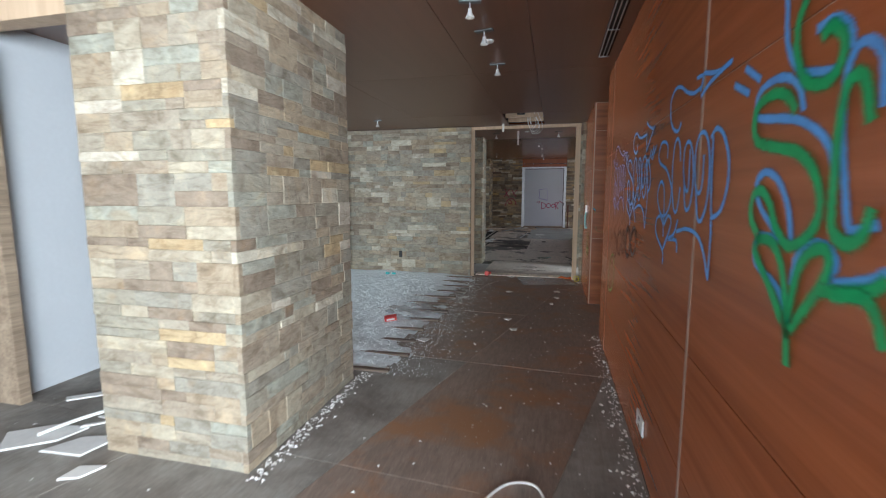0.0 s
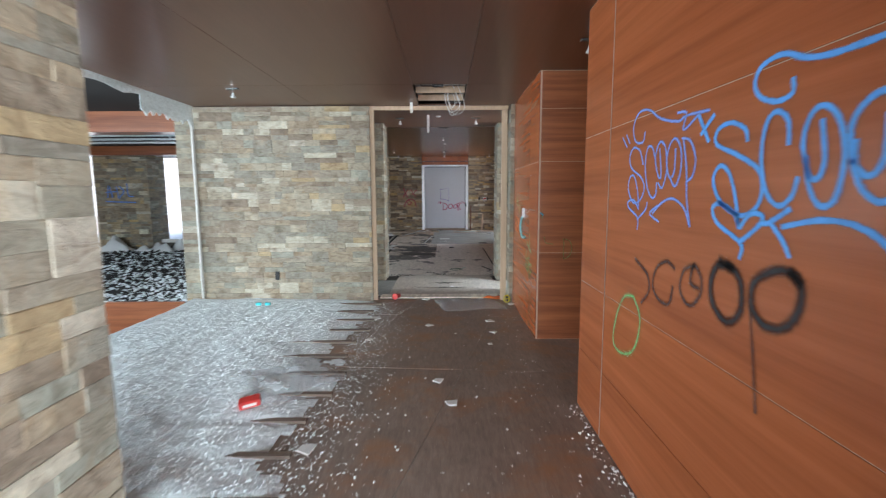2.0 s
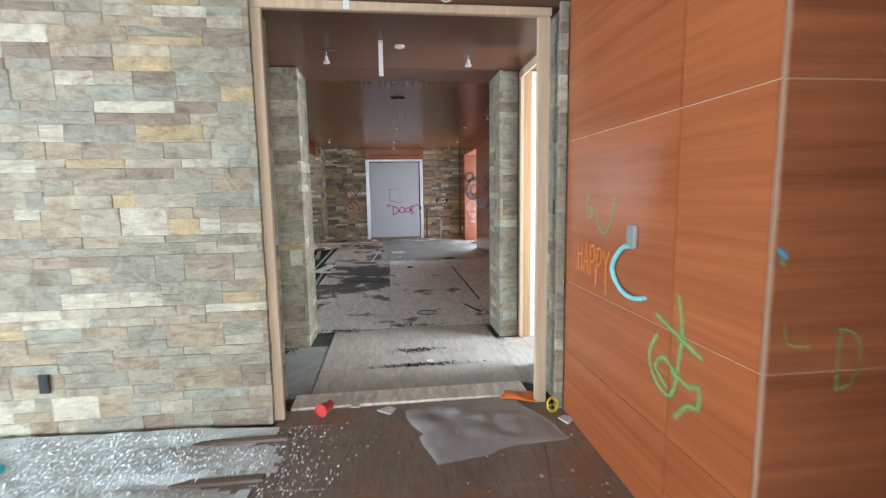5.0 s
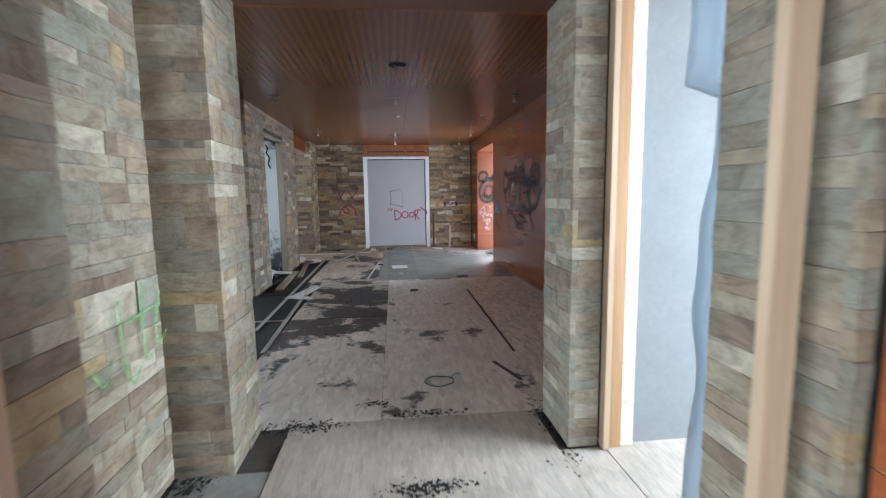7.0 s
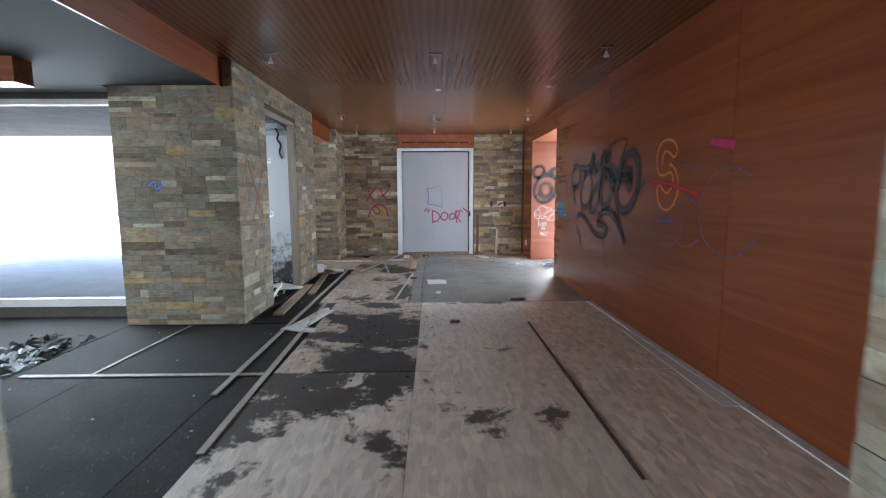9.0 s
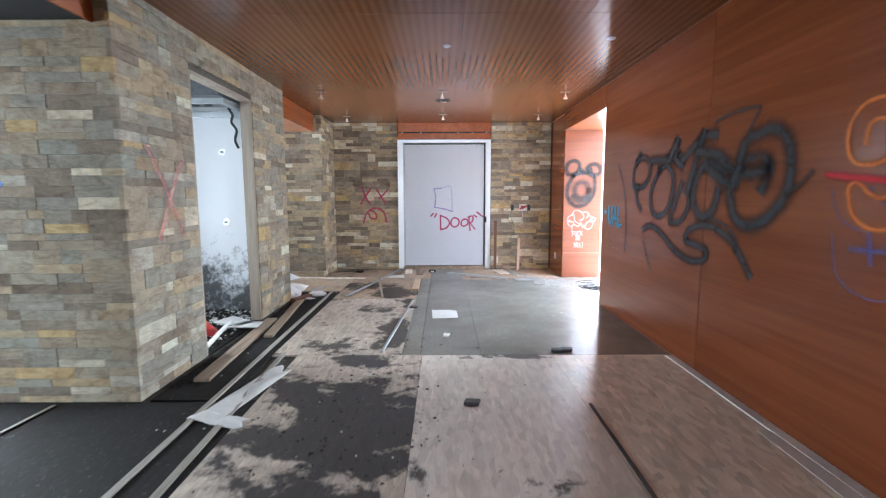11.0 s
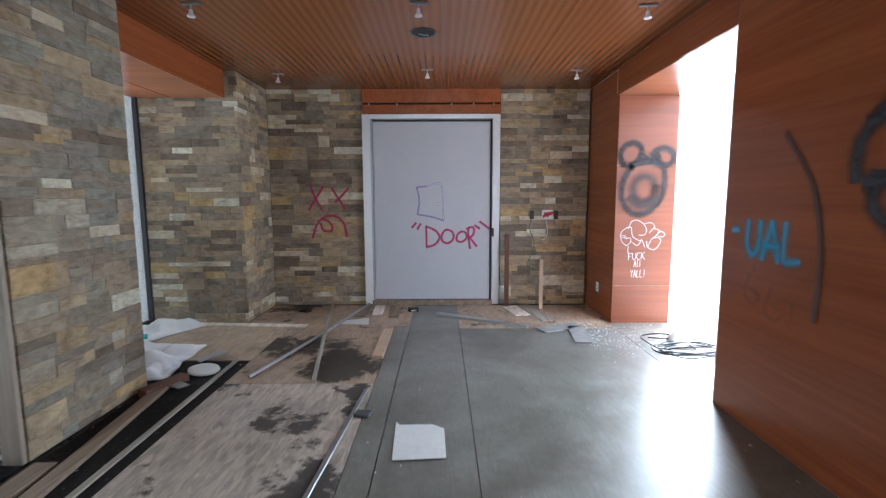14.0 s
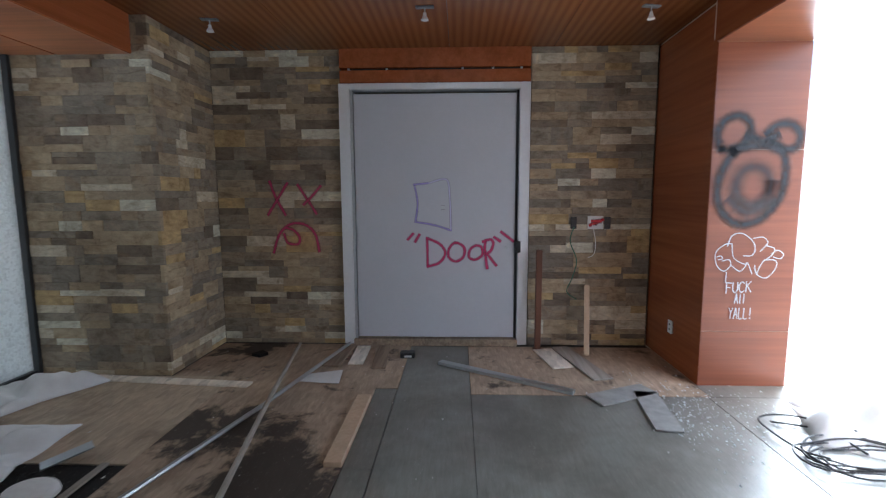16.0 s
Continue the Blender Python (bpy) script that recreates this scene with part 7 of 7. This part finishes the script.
crumpled("white_fleece", "strip of white fleece on dark floor", "insulation", -2.95, 17.95, 0.5, 0.4, 0.1, INSULATION, 7.4, 20, 0.015, 0.01, 4)
bm = bmesh.new()
turned(bm, [(0.001, 0.0), (0.12, 0.0), (0.135, 0.012), (0.13, 0.03), (0.1, 0.042), (0.001, 0.045)], sides=28)
plate = part("round_pad", bm, WHITE)
plate.matrix_basis = pose(-2.44, 18.0, 0.012, 4, 3, 0) @ Matrix.Diagonal((1.0, 0.8, 1, 1))
tagged(plate, "oval white foam pad on dark boards", "pad")
board("metal_scrap", "bent piece of galvanised sheet on the floor", (-2.62, 18.24), (-2.45, 18.42), 0.1, 0.01, STEEL, 0.01, 0.05, category="metal scrap", group="metal scraps")
board("metal_scrap", "bent piece of galvanised sheet on the floor", (-2.62, 17.78), (-2.4, 17.62), 0.09, 0.012, STEEL, 0.01, 0.03, category="metal scrap", group="metal scraps")
board("dark_bar", "short dark bar lying on white fleece", (-3.75, 18.95), (-3.6, 18.75), 0.05, 0.03, BLACK, 0.1, category="bar")
bm = bmesh.new()
tube(bm, [(-3.45, 18.55, 0.14), (-3.33, 18.62, 0.14)], 0.025, 12)
tagged(part("spray_can", bm, TEAL), "small teal spray can lying on fleece", "can")
board("base_board", "pale board along the foot of the stone pier", (-3.7, 19.56), (-1.95, 19.42), 0.1, 0.016, OSB, 0.0)

crumpled("plastic_sheet", "crumpled milky plastic at the foot of the far pier", "plastic sheet", -9.5, 13.9, 1.3, 0.6, 0.35, INSULATION, 21.3, 8, 0.01, 0.004, 2.2)
crumpled("plastic_sheet", "crumpled milky plastic at the foot of the far pier", "plastic sheet", -8.2, 14.0, 1.2, 0.6, 0.4, INSULATION, 23.7, -14, 0.01, 0.004, 2.0)

# before the door
bm = bmesh.new()
tube(bm, [(-1.89, 20.44, 0.02), (-1.64, 19.1, 0.06), (-1.4, 17.74, 0.02)], 0.018, 8)
tagged(part("grey_pole", bm, LATH), "long grey pole lying across the stained sheets", "pole", "loose poles")
bm = bmesh.new()
tube(bm, [(-1.36, 20.44, 0.03), (-1.68, 19.0, 0.02), (-1.98, 17.85, 0.02)], 0.016, 8)
tagged(part("grey_pole", bm, STEEL), "long dull metal pole lying across the floor", "pole", "loose poles")
board("wood_offcut", "pale new timber offcut on the grey floor", (-0.95, 18.3), (-0.95, 19.2), 0.105, 0.035, PALE_WOOD, 0.004)
board("steel_track", "perforated galvanised track lying askew", (-0.4, 19.95), (0.68, 19.32), 0.07, 0.028, STEEL, 0.004, category="track")
for x, y, x2, y2, w, mat, lab in ((-1.4, 19.84, -1.36, 20.42, 0.16, GREY_WOOD, "brown floorboard offcut before the door"), (-0.95, 19.8, -1.0, 20.42, 0.13, GREY_WOOD, "brown floorboard offcut before the door"), (-1.18, 19.9, -1.2, 20.4, 0.14, OSB, "pale board offcut before the door"),
                                  (0.8, 20.42, 1.0, 19.6, 0.18, LATH, "grey board offcut by the stone wall"), (0.62, 20.35, 0.72, 19.85, 0.2, OSB, "pale board offcut by the stone wall"), (0.8, 19.2, 1.3, 19.42, 0.2, PALE_SCREED, "pale grey patch board by the opening"), (1.24, 19.36, 1.16, 18.75, 0.18, PALE_SCREED, "pale grey patch board by the opening")):
    board("floor_offcut", lab, (x, y), (x2, y2), w, 0.014, mat, 0.004, group="board offcuts")
slab_piece("card_sheet", "pale grey card lying on the floor", "card", [(-1.58, 19.5), (-1.22, 19.46), (-1.26, 19.76), (-1.54, 19.66)], 0.006, 0.004, PAPER)
socket = thing("floor_box", "black plastic electrical box with white wires on the floor", "electrical box", pose(-0.72, 20.12, 0.004, 0, 0, 4))
bm = bmesh.new()
box(bm, -0.07, 0.07, -0.05, 0.05, 0, 0.05)
bmesh.ops.bevel(bm, geom=bm.edges[:], offset=0.006, segments=2, affect="EDGES")
part("body", bm, BLACK, socket)
bm = bmesh.new()
box(bm, -0.03, 0.04, -0.056, -0.05, 0.012, 0.03)
part("terminal", bm, WHITE, socket)
post = thing("leaning_bar", "red-brown steel bar standing against the stone wall", "bar")
bm = bmesh.new()
box(bm, 0.545, 0.6, 20.34, 20.4, 0.004, 1.02)
bmesh.ops.bevel(bm, geom=bm.edges[:], offset=0.004, segments=2, affect="EDGES")
part("bar", bm, RUST, post)
bm = bmesh.new()
box(bm, 0.53, 0.615, 20.33, 20.41, 0.0, 0.012)
part("foot", bm, RUST, post)
board("leaning_stake", "pale timber stake leaning on the stone wall", (1.02, 20.2), (1.08, 20.47), 0.05, 0.035, PALE_WOOD, 0.004, 0.64, category="stake")
slab_piece("dark_clump", "small dark clump of dirt on the boards", "dirt", [(-2.25, 20.1), (-2.15, 20.06), (-2.1, 20.14), (-2.18, 20.2)], 0.002, 0.03, VOID)

# east opening
crumpled("white_fleece", "heap of white insulation fleece in the opening", "insulation", 2.95, 19.1, 1.3, 0.9, 0.22, INSULATION, 12.2, 25, 0.02, -0.02, 2.4)
crumpled("white_fleece", "white insulation fleece spilling indoors", "insulation", 2.5, 18.75, 0.9, 0.6, 0.16, INSULATION, 14.4, -20, 0.02, 0.004, 3)
crumpled("white_fleece", "white insulation fleece outside the opening", "insulation", 3.0, 17.9, 1.2, 1.0, 0.14, INSULATION, 16.4, 10, 0.02, -0.02, 3)
scatter("outside_glass", 1500, lambda r: (r.uniform(2.4, 3.6), r.uniform(17.3, 20.6), -0.03), 0.03, CRUMBS, "greenish broken glass outside the opening", 25, 0.5)
cable = thing("cable_coil", "tangled black and grey cables in loose loops", "cable")
for k in range(6):
    bm = bmesh.new()
    cx, cy = 2.14 + 0.05 * math.sin(k * 2.1), 18.45 + 0.05 * math.cos(k * 1.7)
    tube(bm, [(cx + (0.27 + 0.02 * k) * math.cos(j * math.tau / 26 + k), cy + (0.13 + 0.012 * k) * math.sin(j * math.tau / 26 + k), 0.012 + 0.008 * k + 0.012 * math.sin(j * 0.9 + k)) for j in range(26)], 0.006, 6)
    part("loop", bm, BLACK if k % 2 else DARK_STEEL, cable)
for pts in (((1.88, 18.36, 0.015), (1.8, 18.7, 0.03), (1.86, 18.95, 0.02), (2.1, 18.9, 0.05), (2.5, 18.6, 0.03)), ((1.9, 18.9, 0.015), (2.15, 18.75, 0.03), (2.2, 18.5, 0.02))):
    bm = bmesh.new()
    tube(bm, smooth(pts), 0.007, 6)
    part("tail", bm, DARK_STEEL, cable)
